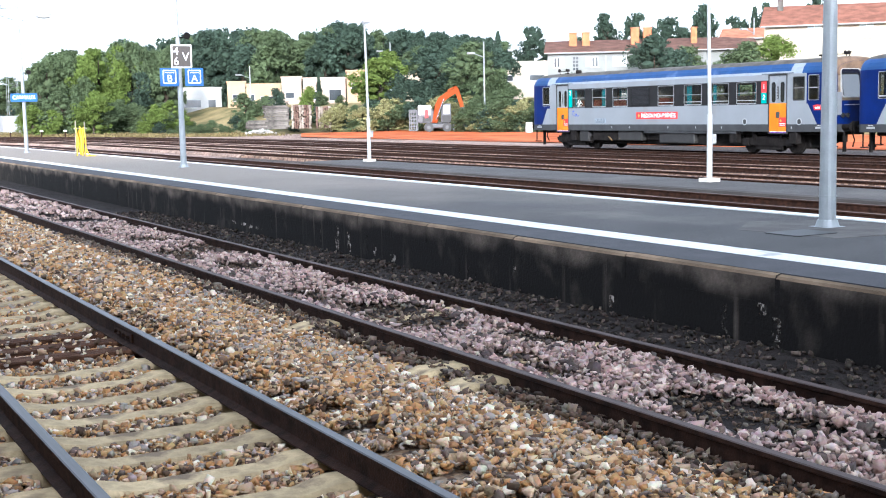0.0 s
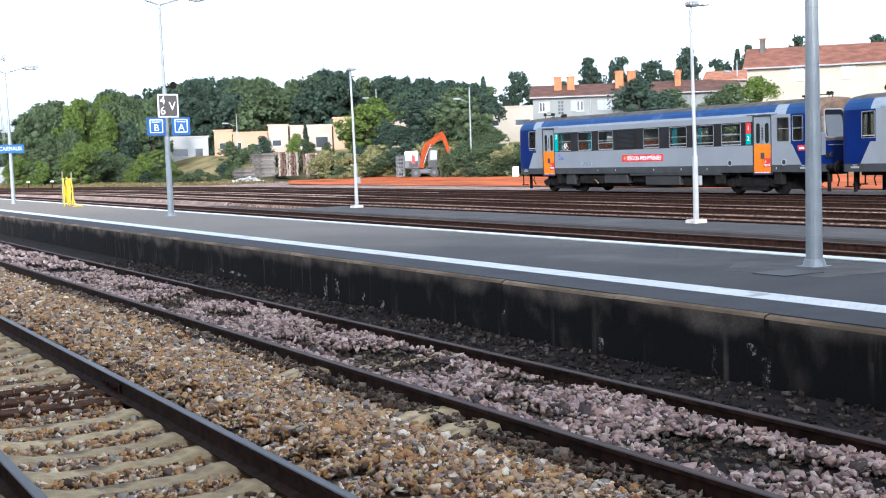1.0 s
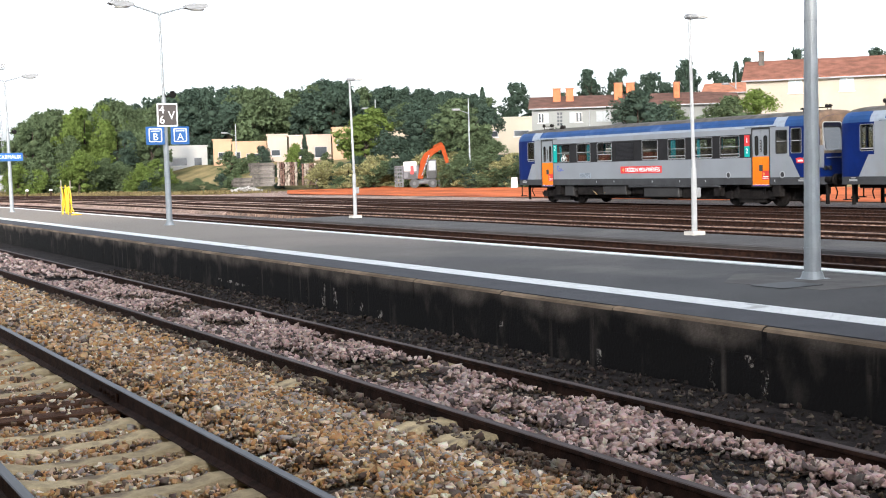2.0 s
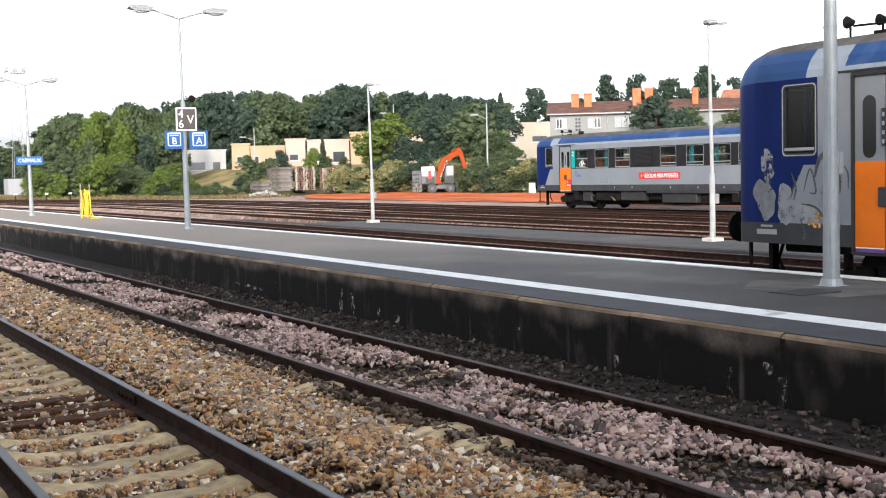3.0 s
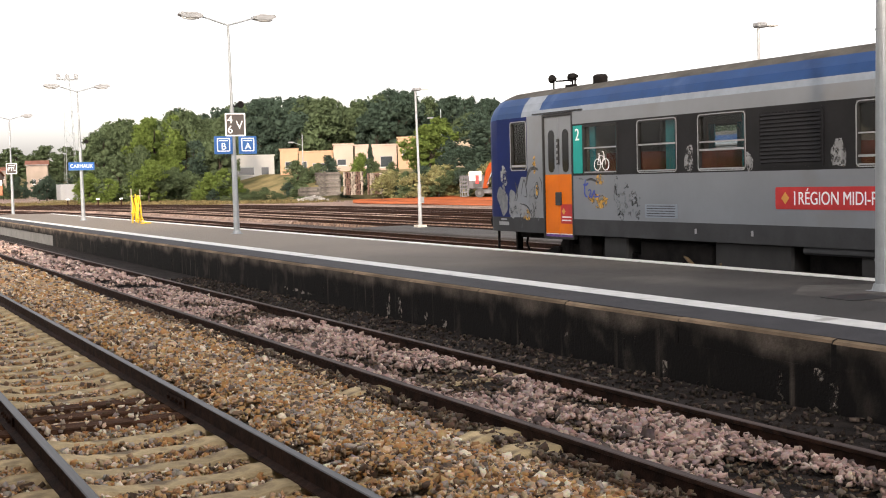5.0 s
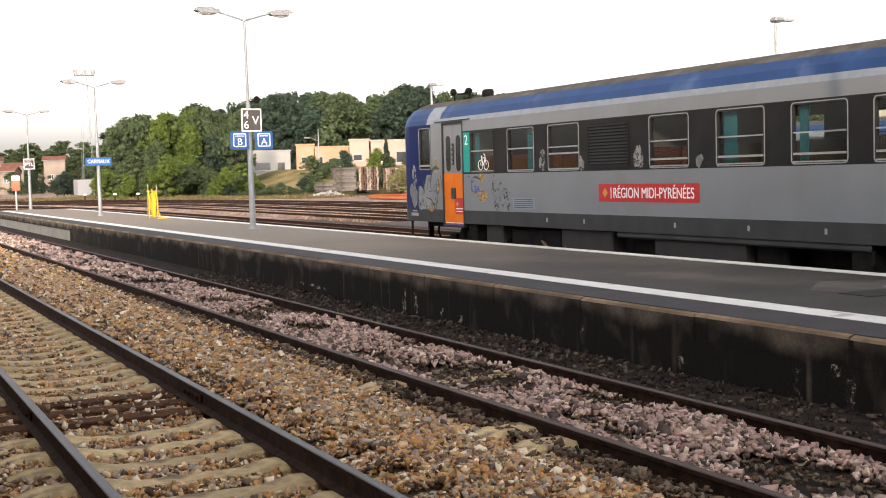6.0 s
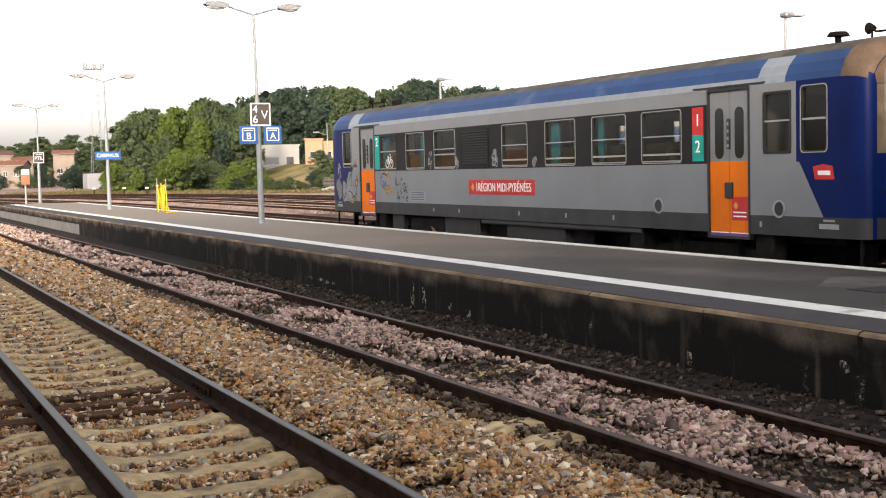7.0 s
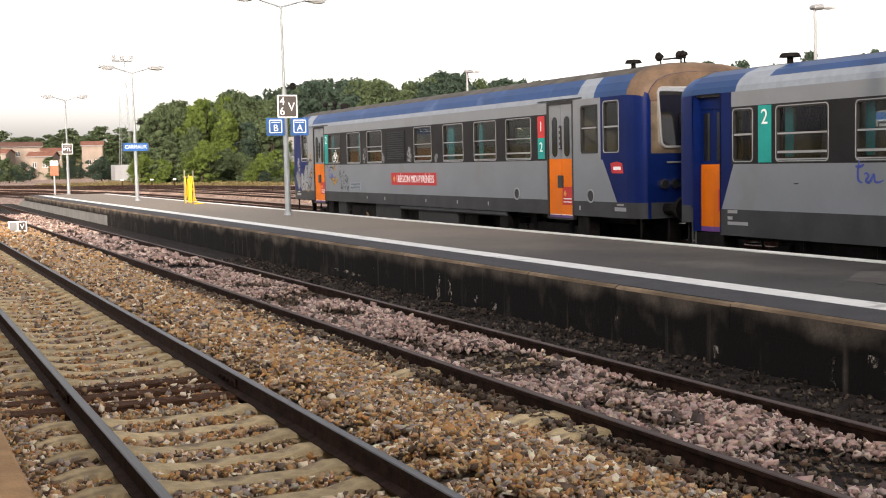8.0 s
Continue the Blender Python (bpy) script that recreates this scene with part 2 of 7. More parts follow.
M = {
    "ballast": stone_mat("ballast_brown", [(0.68, 0.43, 0.215), (0.39, 0.215, 0.1), (0.82, 0.61, 0.395), (0.28, 0.185, 0.11), (0.62, 0.33, 0.128), (1.0, 0.86, 0.66), (0.54, 0.38, 0.233), (0.12, 0.075, 0.047), (0.66, 0.4, 0.172), (0.49, 0.41, 0.34), (0.53, 0.27, 0.1), (0.6, 0.42, 0.262), (0.41, 0.35, 0.3), (0.18, 0.128, 0.098)]),
    "pink": stone_mat("ballast_pink", [(0.58, 0.4, 0.34), (0.46, 0.31, 0.26), (0.68, 0.5, 0.42), (0.22, 0.155, 0.135), (0.52, 0.38, 0.33), (0.78, 0.61, 0.52), (0.38, 0.26, 0.215), (0.13, 0.1, 0.09), (0.48, 0.37, 0.33)]),
    # darkened below the loose stones' colours to paint shadow into their gaps
    "bed": grain_mat("ballast_bed", [(0.2, 0.13, 0.07), (0.11, 0.072, 0.045), (0.25, 0.175, 0.105), (0.07, 0.052, 0.04), (0.18, 0.1, 0.05), (0.3, 0.23, 0.16)]),
    "dirtbed": mat("dark_dirt", (0.028, 0.0225, 0.02), 0.95, vary=0.4, scale=5, bump=1.0, bscale=35),
    "yard": grain_mat("yard_ballast", [(0.3, 0.205, 0.165), (0.34, 0.24, 0.19), (0.2, 0.145, 0.115), (0.4, 0.31, 0.26), (0.26, 0.17, 0.13)], 0.12),
    "rust": mat("rusty_rail_steel", (0.032, 0.015, 0.0095), 0.8, 0.1, vary=0.5, scale=9, bump=0.3, bscale=60),
    "railtop": mat("worn_rail_head", (0.06, 0.058, 0.06), 0.5, 0.6, vary=0.3, scale=14, stretch=(1, 0.05, 1)),
    "railtop_dull": mat("rusted_rail_head", (0.075, 0.05, 0.042), 0.75, 0.15, vary=0.3, scale=14, stretch=(1, 0.05, 1)),
    "sleeper": mat("aged_concrete", (0.58, 0.45, 0.26), 0.9, vary=0.2, scale=7, bump=0.5, bscale=60, objrand=0.3, spot=0.25, spotcol=(0.2, 0.15, 0.1), spotscale=4),
    "woodsleeper": mat("tarred_timber", (0.06, 0.042, 0.032), 0.85, vary=0.5, scale=6, bump=0.8, bscale=30, stretch=(1, 8, 4), objrand=0.3),
    "jointwood": mat("rusty_joint_timber", (0.13, 0.062, 0.034), 0.9, vary=0.5, scale=6, bump=0.8, bscale=30, stretch=(1, 8, 4), objrand=0.3),
    "asphalt": mat("worn_asphalt", (0.06, 0.056, 0.054), 0.78, vary=0.16, scale=0.8, bump=0.4, bscale=120, spot=0.12, spotcol=(0.09, 0.083, 0.077), spotscale=0.35, spec=0.25),
    # the tan paints in how sun and sky brighten the far paving
    "paving": pale_tan(mat("platform_asphalt", (0.05, 0.047, 0.045), 0.76, vary=0.18, scale=0.8, bump=0.4, bscale=120, spot=0.14, spotcol=(0.085, 0.079, 0.074), spotscale=0.35, spec=0.3), (0.225, 0.19, 0.155), 11.0, 27.0),
    "newasphalt": mat("patched_asphalt", (0.12, 0.112, 0.105), 0.9, vary=0.2, scale=2, bump=0.4, bscale=90),
    "edgeband": mat("bluish_edge_paving", (0.046, 0.045, 0.05), 0.78, vary=0.15, scale=3, bump=0.3, bscale=90, spec=0.25),
    "whiteline": mat("worn_white_paint", (0.74, 0.74, 0.72), 0.7, vary=0.06, scale=5, bump=0.4, bscale=60, spot=0.04, spotcol=(0.45, 0.44, 0.42), spotscale=3),
    "copetop": mat("worn_tan_edge", (0.24, 0.175, 0.115), 0.9, vary=0.3, scale=1.1, bump=0.5, bscale=50, objrand=0.25, spot=0.3, spotcol=(0.09, 0.075, 0.06), spotscale=1.7),
    "oily": mat("oily_brown_ballast", (0.07, 0.045, 0.035), 0.95, vary=0.4, scale=1.5, bump=0.8, bscale=9),
    "ridge": grain_mat("pale_pink_ballast", [(0.25, 0.175, 0.14), (0.3, 0.215, 0.17), (0.19, 0.13, 0.1), (0.36, 0.27, 0.22)], 0.12),
    "darkyard": grain_mat("dark_yard_ballast", [(0.045, 0.029, 0.023), (0.06, 0.039, 0.03), (0.03, 0.021, 0.018), (0.085, 0.06, 0.047), (0.038, 0.025, 0.02)], 0.12),
    "tanridge": grain_mat("tan_ballast", [(0.19, 0.118, 0.085), (0.24, 0.155, 0.11), (0.11, 0.07, 0.053), (0.32, 0.22, 0.16)], 0.12),
    "drygrass": mat("straw_grass", (0.17, 0.135, 0.06), 0.95, vary=0.4, scale=3, island=0.5),
    "dirtstone": stone_mat("sooty_stones", [(0.05, 0.038, 0.031), (0.036, 0.028, 0.023), (0.075, 0.056, 0.045), (0.03, 0.025, 0.022), (0.15, 0.115, 0.092)]),
    # brown darkened for the shade by the rail; also dirt among pink ballast
    "sidestone": stone_mat("shaded_dirty_stones", [(0.15, 0.105, 0.075), (0.1, 0.07, 0.05), (0.24, 0.18, 0.13), (0.06, 0.042, 0.033), (0.15, 0.095, 0.062), (0.24, 0.2, 0.16)]),
    "wall": soot_mat("sooty_concrete", (0.1, 0.083, 0.068), (0.0105, 0.0094, 0.0087), 0.43, 0.09, 3.0),
    "newwall": mat("newer_grey_concrete", (0.17, 0.168, 0.16), 0.9, vary=0.12, scale=2, bump=0.3),
    "streak": ragged(mat("pale_lime_streak", (0.075, 0.066, 0.057), 0.95, vary=0.7, scale=14, bump=0.4, stretch=(1, 3, 0.6)), 0.5, 16),
    "ownplat": mat("sandy_platform_edge", (0.4, 0.24, 0.12), 0.9, vary=0.15, scale=5, bump=0.4, bscale=70),
    "pole": mat("galvanised_paint", (0.27, 0.29, 0.3), 0.5, 0.2, vary=0.08, scale=5, objrand=0.1),
    "polewhite": mat("white_pole_paint", (0.31, 0.32, 0.325), 0.55, vary=0.08, scale=5),
    "footing": mat("pale_concrete", (0.5, 0.48, 0.44), 0.9, vary=0.15, scale=6, bump=0.4),
    "lamp": mat("lamp_housing", (0.24, 0.245, 0.25), 0.5, vary=0.05),
    "lampglass": mat("lamp_bowl", (0.7, 0.7, 0.68), 0.25, vary=0.03),
    "blue": mat("sign_blue", (0.014, 0.095, 0.3), 0.45, vary=0.05),
    "white": mat("sign_white", (0.8, 0.8, 0.8), 0.5, vary=0.03),
    "brownsign": mat("dark_sign_face", (0.06, 0.05, 0.045), 0.6, vary=0.1),
    "hose": mat("yellow_hose", (0.72, 0.47, 0.015), 0.5, vary=0.12, scale=12),
    "steel": mat("hose_rack_steel", (0.3, 0.28, 0.22), 0.5, 0.6, vary=0.2),
    "tgrey": mat("train_grey", (0.175, 0.19, 0.208), 0.5, vary=0.04, scale=1.2, spot=0.06, spotcol=(0.165, 0.172, 0.18), spotscale=0.9, spec=0.3),
    "tdark": mat("train_dark_grey", (0.036, 0.0375, 0.04), 0.55, vary=0.15, scale=2, spec=0.2),
    "tband": mat("train_window_band", (0.014, 0.0135, 0.0145), 0.5, vary=0.2, scale=2, spec=0.15),
    "tblue": mat("train_blue", (0.002, 0.0105, 0.078), 0.42, vary=0.12, scale=1.5, spec=0.1),
    "troofblue": mat("train_roof_blue", (0.01, 0.042, 0.135), 0.5, vary=0.12, scale=1.5, spot=0.06, spotcol=(0.05, 0.09, 0.2), spotscale=0.8, spec=0.25),
    "tstripe": mat("train_pale_stripe", (0.205, 0.238, 0.28), 0.5, vary=0.08, spec=0.3),
    "troof": mat("train_roof_grime", (0.085, 0.08, 0.072), 0.8, vary=0.3, scale=2, bump=0.2),
    "trust": mat("rusty_cab_roof", (0.115, 0.072, 0.043), 0.7, vary=0.35, scale=2.5),
    # tan metal that imitates sun glare on the blue cab end
    "bronze": mat("glare_tan_metal", (0.3, 0.24, 0.17), 0.38, 0.7, vary=0.25, scale=3),
    "torange": mat("train_orange", (0.66, 0.15, 0.004), 0.5, vary=0.07, scale=2, spec=0.2),
    "tteal": mat("train_teal", (0.006, 0.28, 0.25), 0.5, vary=0.06, spec=0.2),
    "tred": mat("train_red", (0.46, 0.035, 0.035), 0.5, vary=0.08, spec=0.2),
    "tpurple": mat("door_sill_purple", (0.12, 0.04, 0.22), 0.5, vary=0.1),
    "rubber": mat("black_rubber", (0.012, 0.012, 0.012), 0.6, vary=0.2),
    "alu": mat("window_aluminium", (0.29, 0.3, 0.31), 0.4, 0.3, vary=0.06),
    "under": mat("underframe_grime", (0.011, 0.0095, 0.009), 0.85, vary=0.5, scale=4, bump=0.4),
    "underbox": mat("underframe_box", (0.018, 0.0175, 0.0175), 0.7, vary=0.25, scale=3),
    "ochre": mat("ochre_pipe", (0.16, 0.1, 0.04), 0.6, vary=0.3),
    "interior": mat("train_lining", (0.075, 0.068, 0.06), 0.7, vary=0.08),
    "seat": mat("seat_cloth", (0.04, 0.036, 0.036), 0.9, vary=0.2),
    "seatred": mat("seat_cloth_red", (0.085, 0.026, 0.02), 0.9, vary=0.2),
    "curtain": mat("teal_curtain", (0.015, 0.105, 0.125), 0.9, vary=0.2, scale=14, stretch=(1, 6, 0.3)),
    "glass": glass_mat("window_glass"),
    "screen": mat("windscreen_glass", (0.012, 0.012, 0.012), 0.04, vary=0.1, spec=1.0),
    "darkglass": mat("dark_glass", (0.01, 0.011, 0.012), 0.06, vary=0.1),
    "chrome": mat("lamp_chrome", (0.25, 0.25, 0.26), 0.2, 0.9, vary=0.05),
    "graf_grey": ragged(mat("scrubbed_paint_grey", (0.2, 0.205, 0.21), 0.7, vary=0.25, scale=8), 0.75, 13),
    "graf_solid": ragged(mat("grey_primer_patch", (0.15, 0.155, 0.16), 0.7, vary=0.2, scale=8), 1.25, 6),
    "graf_pale": ragged(mat("pale_scrubbed_paint", (0.195, 0.205, 0.215), 0.7, vary=0.14, scale=5), 1.1, 5),
    "graf_wash": ragged(mat("grey_paint_haze", (0.13, 0.135, 0.14), 0.7, vary=0.3, scale=9), 0.3, 9),
    "graf_ink": ragged(mat("dark_paint_line", (0.045, 0.047, 0.05), 0.7, vary=0.3, scale=9), 0.95, 14),
    "graf_dark": ragged(mat("spray_paint_dark", (0.06, 0.062, 0.065), 0.7, vary=0.3, scale=8), 0.4, 15),
    "graf_yellow": ragged(mat("spray_paint_yellow", (0.5, 0.28, 0.05), 0.7, vary=0.2, scale=8), 0.6, 9),
    "emblem": mat("emblem_yellow", (0.6, 0.28, 0.05), 0.6, vary=0.1),
    "graf_blue": mat("spray_paint_blue", (0.03, 0.06, 0.3), 0.6, vary=0.2, scale=8),
    "grass": mat("dry_grass", (0.15, 0.145, 0.06), 0.95, vary=0.35, scale=0.25, col2=(0.21, 0.165, 0.08), bump=0.6, bscale=4),
    "earth": mat("orange_earth", (0.46, 0.115, 0.035), 0.95, vary=0.35, scale=0.2, bump=0.6, bscale=3, stretch=(1.5, 0.6, 1)),
    "digger": mat("digger_orange", (0.22, 0.04, 0.008), 0.8, vary=0.12),
    "diggergrey": mat("digger_dark", (0.07, 0.07, 0.075), 0.6, vary=0.2),
    "cream": mat("cream_render", (0.34, 0.29, 0.22), 0.9, vary=0.05, scale=0.6),
    "peach": mat("peach_render", (0.36, 0.235, 0.15), 0.9, vary=0.05, scale=0.6),
    "rose": mat("rose_render", (0.36, 0.275, 0.225), 0.9, vary=0.05, scale=0.6),
    "whitewall": mat("off_white_render", (0.34, 0.34, 0.325), 0.9, vary=0.06, scale=0.5),
    "creamwall": mat("cream_house_render", (0.31, 0.275, 0.22), 0.9, vary=0.05, scale=0.5),
    "greywall": mat("grey_white_render", (0.185, 0.19, 0.18), 0.9, vary=0.06, scale=0.5),
    "villagewall": mat("hazy_village_render", (0.24, 0.195, 0.16), 0.9, vary=0.1, scale=0.5),
    "tiledark": mat("roof_tile_brown", (0.12, 0.065, 0.05), 0.9, vary=0.25, scale=1.2, bump=0.8, bscale=6),
    "tile": mat("roof_tile_red", (0.2, 0.09, 0.062), 0.9, vary=0.25, scale=1.2, bump=0.8, bscale=6),
    "tileorange": mat("roof_tile_orange", (0.34, 0.15, 0.09), 0.9, vary=0.2, scale=1.5, bump=0.8, bscale=6),
    "chimney": mat("chimney_brick", (0.4, 0.14, 0.065), 0.9, vary=0.2, scale=2, bump=0.5),
    "greyshutter": mat("grey_white_shutter", (0.25, 0.265, 0.27), 0.7, vary=0.06),
    "shutter": mat("pale_shutter", (0.46, 0.53, 0.56), 0.6, vary=0.05),
    "pane": mat("house_window_glass", (0.03, 0.035, 0.04), 0.1, vary=0.2),
    "bark": mat("bark", (0.05, 0.04, 0.03), 0.95, vary=0.3, scale=6, bump=0.6),
    "leaf": leafy(mat("leaves_mid_green", (0.112, 0.15, 0.076), 0.85, vary=0.22, scale=0.3, island=0.25)),
    # the bluish lift in this green paints in the hill's distance haze
    "leafdark": leafy(mat("leaves_dark_green", (0.062, 0.092, 0.066), 0.85, vary=0.22, scale=0.25, island=0.25)),
    "leafbright": leafy(mat("leaves_bright_green", (0.15, 0.205, 0.05), 0.85, vary=0.22, scale=0.4, island=0.25)),
    "leafwhite": leafy(mat("blossom_clusters", (0.42, 0.4, 0.19), 0.9, vary=0.4, scale=1.2, island=0.55)),
    "limestain": ragged(mat("white_lime_stain", (0.26, 0.23, 0.2), 0.95, vary=0.5, scale=12, bump=0.4), 0.55, 14),
    "log": mat("stacked_sleeper_wood", (0.15, 0.135, 0.12), 0.95, vary=0.4, scale=1.5, objrand=0.5),
    "logpale": mat("stacked_sleeper_pale", (0.3, 0.255, 0.21), 0.95, vary=0.3, scale=1.5, objrand=0.4),
    "logred": mat("stacked_sleeper_rust", (0.14, 0.088, 0.07), 0.95, vary=0.3, scale=1.5, objrand=0.4),
    "rubble": mat("pale_rubble", (0.32, 0.31, 0.29), 0.95, vary=0.2, scale=2),
}


# broken stone has chipped, glinting faces
M["ballast"].node_tree.nodes["Principled BSDF"].inputs["Specular IOR Level"].default_value = 0.3
M["screen"].node_tree.nodes["Principled BSDF"].inputs["IOR"].default_value = 2.4


# ---- mesh helpers ----
def mesh_ob(name, bm, m, parent=None, label="", smooth=False):
    me = bpy.data.meshes.new(name)
    bm.to_mesh(me)
    bm.free()
    for k in (m if isinstance(m, (list, tuple)) else [m]):
        me.materials.append(M[k])
    if smooth:
        me.polygons.foreach_set("use_smooth", [True] * len(me.polygons))
    ob = new(name, me)
    ob.parent = parent
    if label:
        ob["label"] = label
    return ob


def part(name, bm, m, parent, label="", smooth=False):
    return mesh_ob(name, bm, m, parent, label, smooth)


def thing(name, bm, m, label, category, group="", kind="", smooth=False):
    return tagged(mesh_ob(name, bm, m, None, "", smooth), label, category, group, kind)


def root(name, loc, label, category, group="", kind="", rz=0):
    e = new(name)
    e.empty_display_size = 0.3
    e.matrix_basis = pose(*loc, 0, 0, rz)
    return tagged(e, label, category, group, kind)


def box(bm, x0, y0, z0, x1, y1, z1, bevel=0.0, mi=0):
    r = bmesh.ops.create_cube(bm, size=1.0, matrix=Matrix.Translation(((x0 + x1) / 2, (y0 + y1) / 2, (z0 + z1) / 2)) @ Matrix.Diagonal((abs(x1 - x0), abs(y1 - y0), abs(z1 - z0), 1)))
    fs = {f for v in r["verts"] for f in v.link_faces}
    for f in fs:
        f.material_index = mi
    if bevel:
        es = list({e for v in r["verts"] for e in v.link_edges})
        bmesh.ops.bevel(bm, geom=es, offset=bevel, segments=1, affect="EDGES")
    return bm


def boxed(x0, y0, z0, x1, y1, z1, bevel=0.0):
    return box(bmesh.new(), x0, y0, z0, x1, y1, z1, bevel)


def rod(bm, a, b, r0, r1=None, seg=10):
    a, b = Vector(a), Vector(b)
    d = b - a
    m = Matrix.Translation((a + b) / 2) @ d.to_track_quat("Z", "Y").to_matrix().to_4x4()
    bmesh.ops.create_cone(bm, cap_ends=True, segments=seg, radius1=r0, radius2=r0 if r1 is None else r1, depth=d.length, matrix=m)
    return bm


def rodded(a, b, r0, r1=None, seg=10):
    return rod(bmesh.new(), a, b, r0, r1, seg)


def ball(bm, c, r, sub=2, squash=(1, 1, 1)):
    bmesh.ops.create_icosphere(bm, subdivisions=sub, radius=r, matrix=Matrix.Translation(c) @ Matrix.Diagonal((*squash, 1)))
    return bm


def prism(bm, pts, axis, a, b, mi=0):
    """A closed outline, pulled from a to b along an axis. pts are the two other coordinates, in order."""
    def place(p, v):
        return {"x": (v, p[0], p[1]), "y": (p[0], v, p[1]), "z": (p[0], p[1], v)}[axis]
    lo, hi = [bm.verts.new(place(p, a)) for p in pts], [bm.verts.new(place(p, b)) for p in pts]
    fs = [bm.faces.new(lo), bm.faces.new(hi[::-1])]
    for i in range(len(pts)):
        j = (i + 1) % len(pts)
        fs.append(bm.faces.new((lo[j], lo[i], hi[i], hi[j])))
    for f in fs:
        f.material_index = mi
    bmesh.ops.recalc_face_normals(bm, faces=fs)
    return bm


def rounded(x0, z0, x1, z1, r, n=4):
    """The outline of a rectangle with rounded corners."""
    out = []
    for cx, cz, a0 in ((x1 - r, z1 - r, 0), (x0 + r, z1 - r, 90), (x0 + r, z0 + r, 180), (x1 - r, z0 + r, 270)):
        for i in range(n + 1):
            a = radians(a0 + 90 * i / n)
            out.append((cx + r * math.cos(a), cz + r * math.sin(a)))
    return out


def ring(bm, outer, inner, axis, a, b):
    """A frame between two outlines with the same number of points."""
    def place(p, v):
        return {"x": (v, p[0], p[1]), "y": (p[0], v, p[1]), "z": (p[0], p[1], v)}[axis]
    k = len(outer)
    rows = [[bm.verts.new(place(p, v)) for p in o] for o, v in ((outer, a), (inner, a), (inner, b), (outer, b))]
    fs = []
    for r in range(4):
        s, t = rows[r], rows[(r + 1) % 4]
        for i in range(k):
            j = (i + 1) % k
            fs.append(bm.faces.new((s[i], s[j], t[j], t[i])))
    bmesh.ops.recalc_face_normals(bm, faces=fs)
    return bm


def words(name, text, size, m, parent, mtx, label="", fit=None, deep=0.004):
    """Lettering in the built-in font as a mesh. fit: the width that it fills."""
    cu = bpy.data.curves.new(name, "FONT")
    cu.body, cu.size, cu.align_x, cu.align_y, cu.extrude = text, size, "CENTER", "CENTER", deep
    tmp = bpy.data.objects.new(name, cu)
    scene.collection.objects.link(tmp)
    bpy.context.view_layer.update()
    me = bpy.data.meshes.new_from_object(tmp.evaluated_get(bpy.context.evaluated_depsgraph_get()))
    bpy.data.objects.remove(tmp)
    if fit:
        xs = [v.co.x for v in me.vertices]
        k = fit / (max(xs) - min(xs))
        for v in me.vertices:
            v.co.x *= k
    me.materials.clear()
    me.materials.append(M[m])
    ob = new(name, me)
    ob.parent = parent
    ob.matrix_basis = mtx
    if label:
        ob["label"] = label
    return ob


def stones(name, m, rects, per_m2, size, zfun, seed, label, skip=None, category="ballast", fine=False):
    """Loose broken stone over rectangles, as one mesh of small uneven lumps."""
    V0 = np.array([(x, y, z) for x in (-1, 1) for y in (-1, 1) for z in (-1, 1)]) * 0.72
    F0 = np.array([(0, 1, 3, 2), (4, 6, 7, 5), (0, 4, 5, 1), (2, 3, 7, 6), (0, 2, 6, 4), (1, 5, 7, 3)])
    if fine:
        b = bmesh.new()
        bmesh.ops.create_icosphere(b, subdivisions=1, radius=1.05)
        V0, F0 = np.array([v.co[:] for v in b.verts]), np.array([[v.index for v in f.verts] for f in b.faces])
        b.free()
    nv, nf = len(V0), F0.shape[1]
    rg = np.random.default_rng(seed)
    P = []
    for x0, y0, x1, y1 in rects:
        k = int((x1 - x0) * (y1 - y0) * per_m2)
        P.append(np.stack([rg.uniform(x0, x1, k), rg.uniform(y0, y1, k)], 1))
    P = np.concatenate(P)
    if skip is not None:
        P = P[~skip(P[:, 0], P[:, 1])]
    k = len(P)
    S = rg.uniform(0.38, 1.45, (k, 1, 3)) * size / 2 * np.clip(rg.lognormal(0, 0.3, (k, 1, 1)), 0.5, 1.9)
    S[:, :, 2] *= 0.65
    V = (V0[None] + rg.uniform(-0.46, 0.46, (k, nv, 3))) * S
    A = rg.uniform(0, 2 * np.pi, k)
    B = rg.uniform(-1.2, 1.2, k)
    ca, sa, cb, sb = np.cos(A)[:, None], np.sin(A)[:, None], np.cos(B)[:, None], np.sin(B)[:, None]
    x, y, z = V[..., 0], V[..., 1], V[..., 2]
    x, z = x * cb + z * sb, -x * sb + z * cb
    x, y = x * ca - y * sa, x * sa + y * ca
    Z = zfun(P[:, 0], P[:, 1]) + rg.uniform(-0.028, 0.026, k)
    co = np.stack([x + P[:, :1], y + P[:, 1:2], z + Z[:, None]], 2).reshape(-1, 3)
    F = (F0[None] + (np.arange(k) * nv)[:, None, None]).reshape(-1)
    me = bpy.data.meshes.new(name)
    me.vertices.add(len(co))
    me.vertices.foreach_set("co", co.ravel())
    me.loops.add(len(F))
    me.loops.foreach_set("vertex_index", F)
    me.polygons.add(len(F) // nf)
    me.polygons.foreach_set("loop_start", np.arange(0, len(F), nf))
    me.update(calc_edges=True)
    me.materials.append(M[m])
    return tagged(new(name, me), label, category, kind="stuff")


# ---- ground and tracks ----
def step(a, b, v):
    t = np.clip((v - a) / (b - a), 0, 1)
    return t * t * (3 - 2 * t)


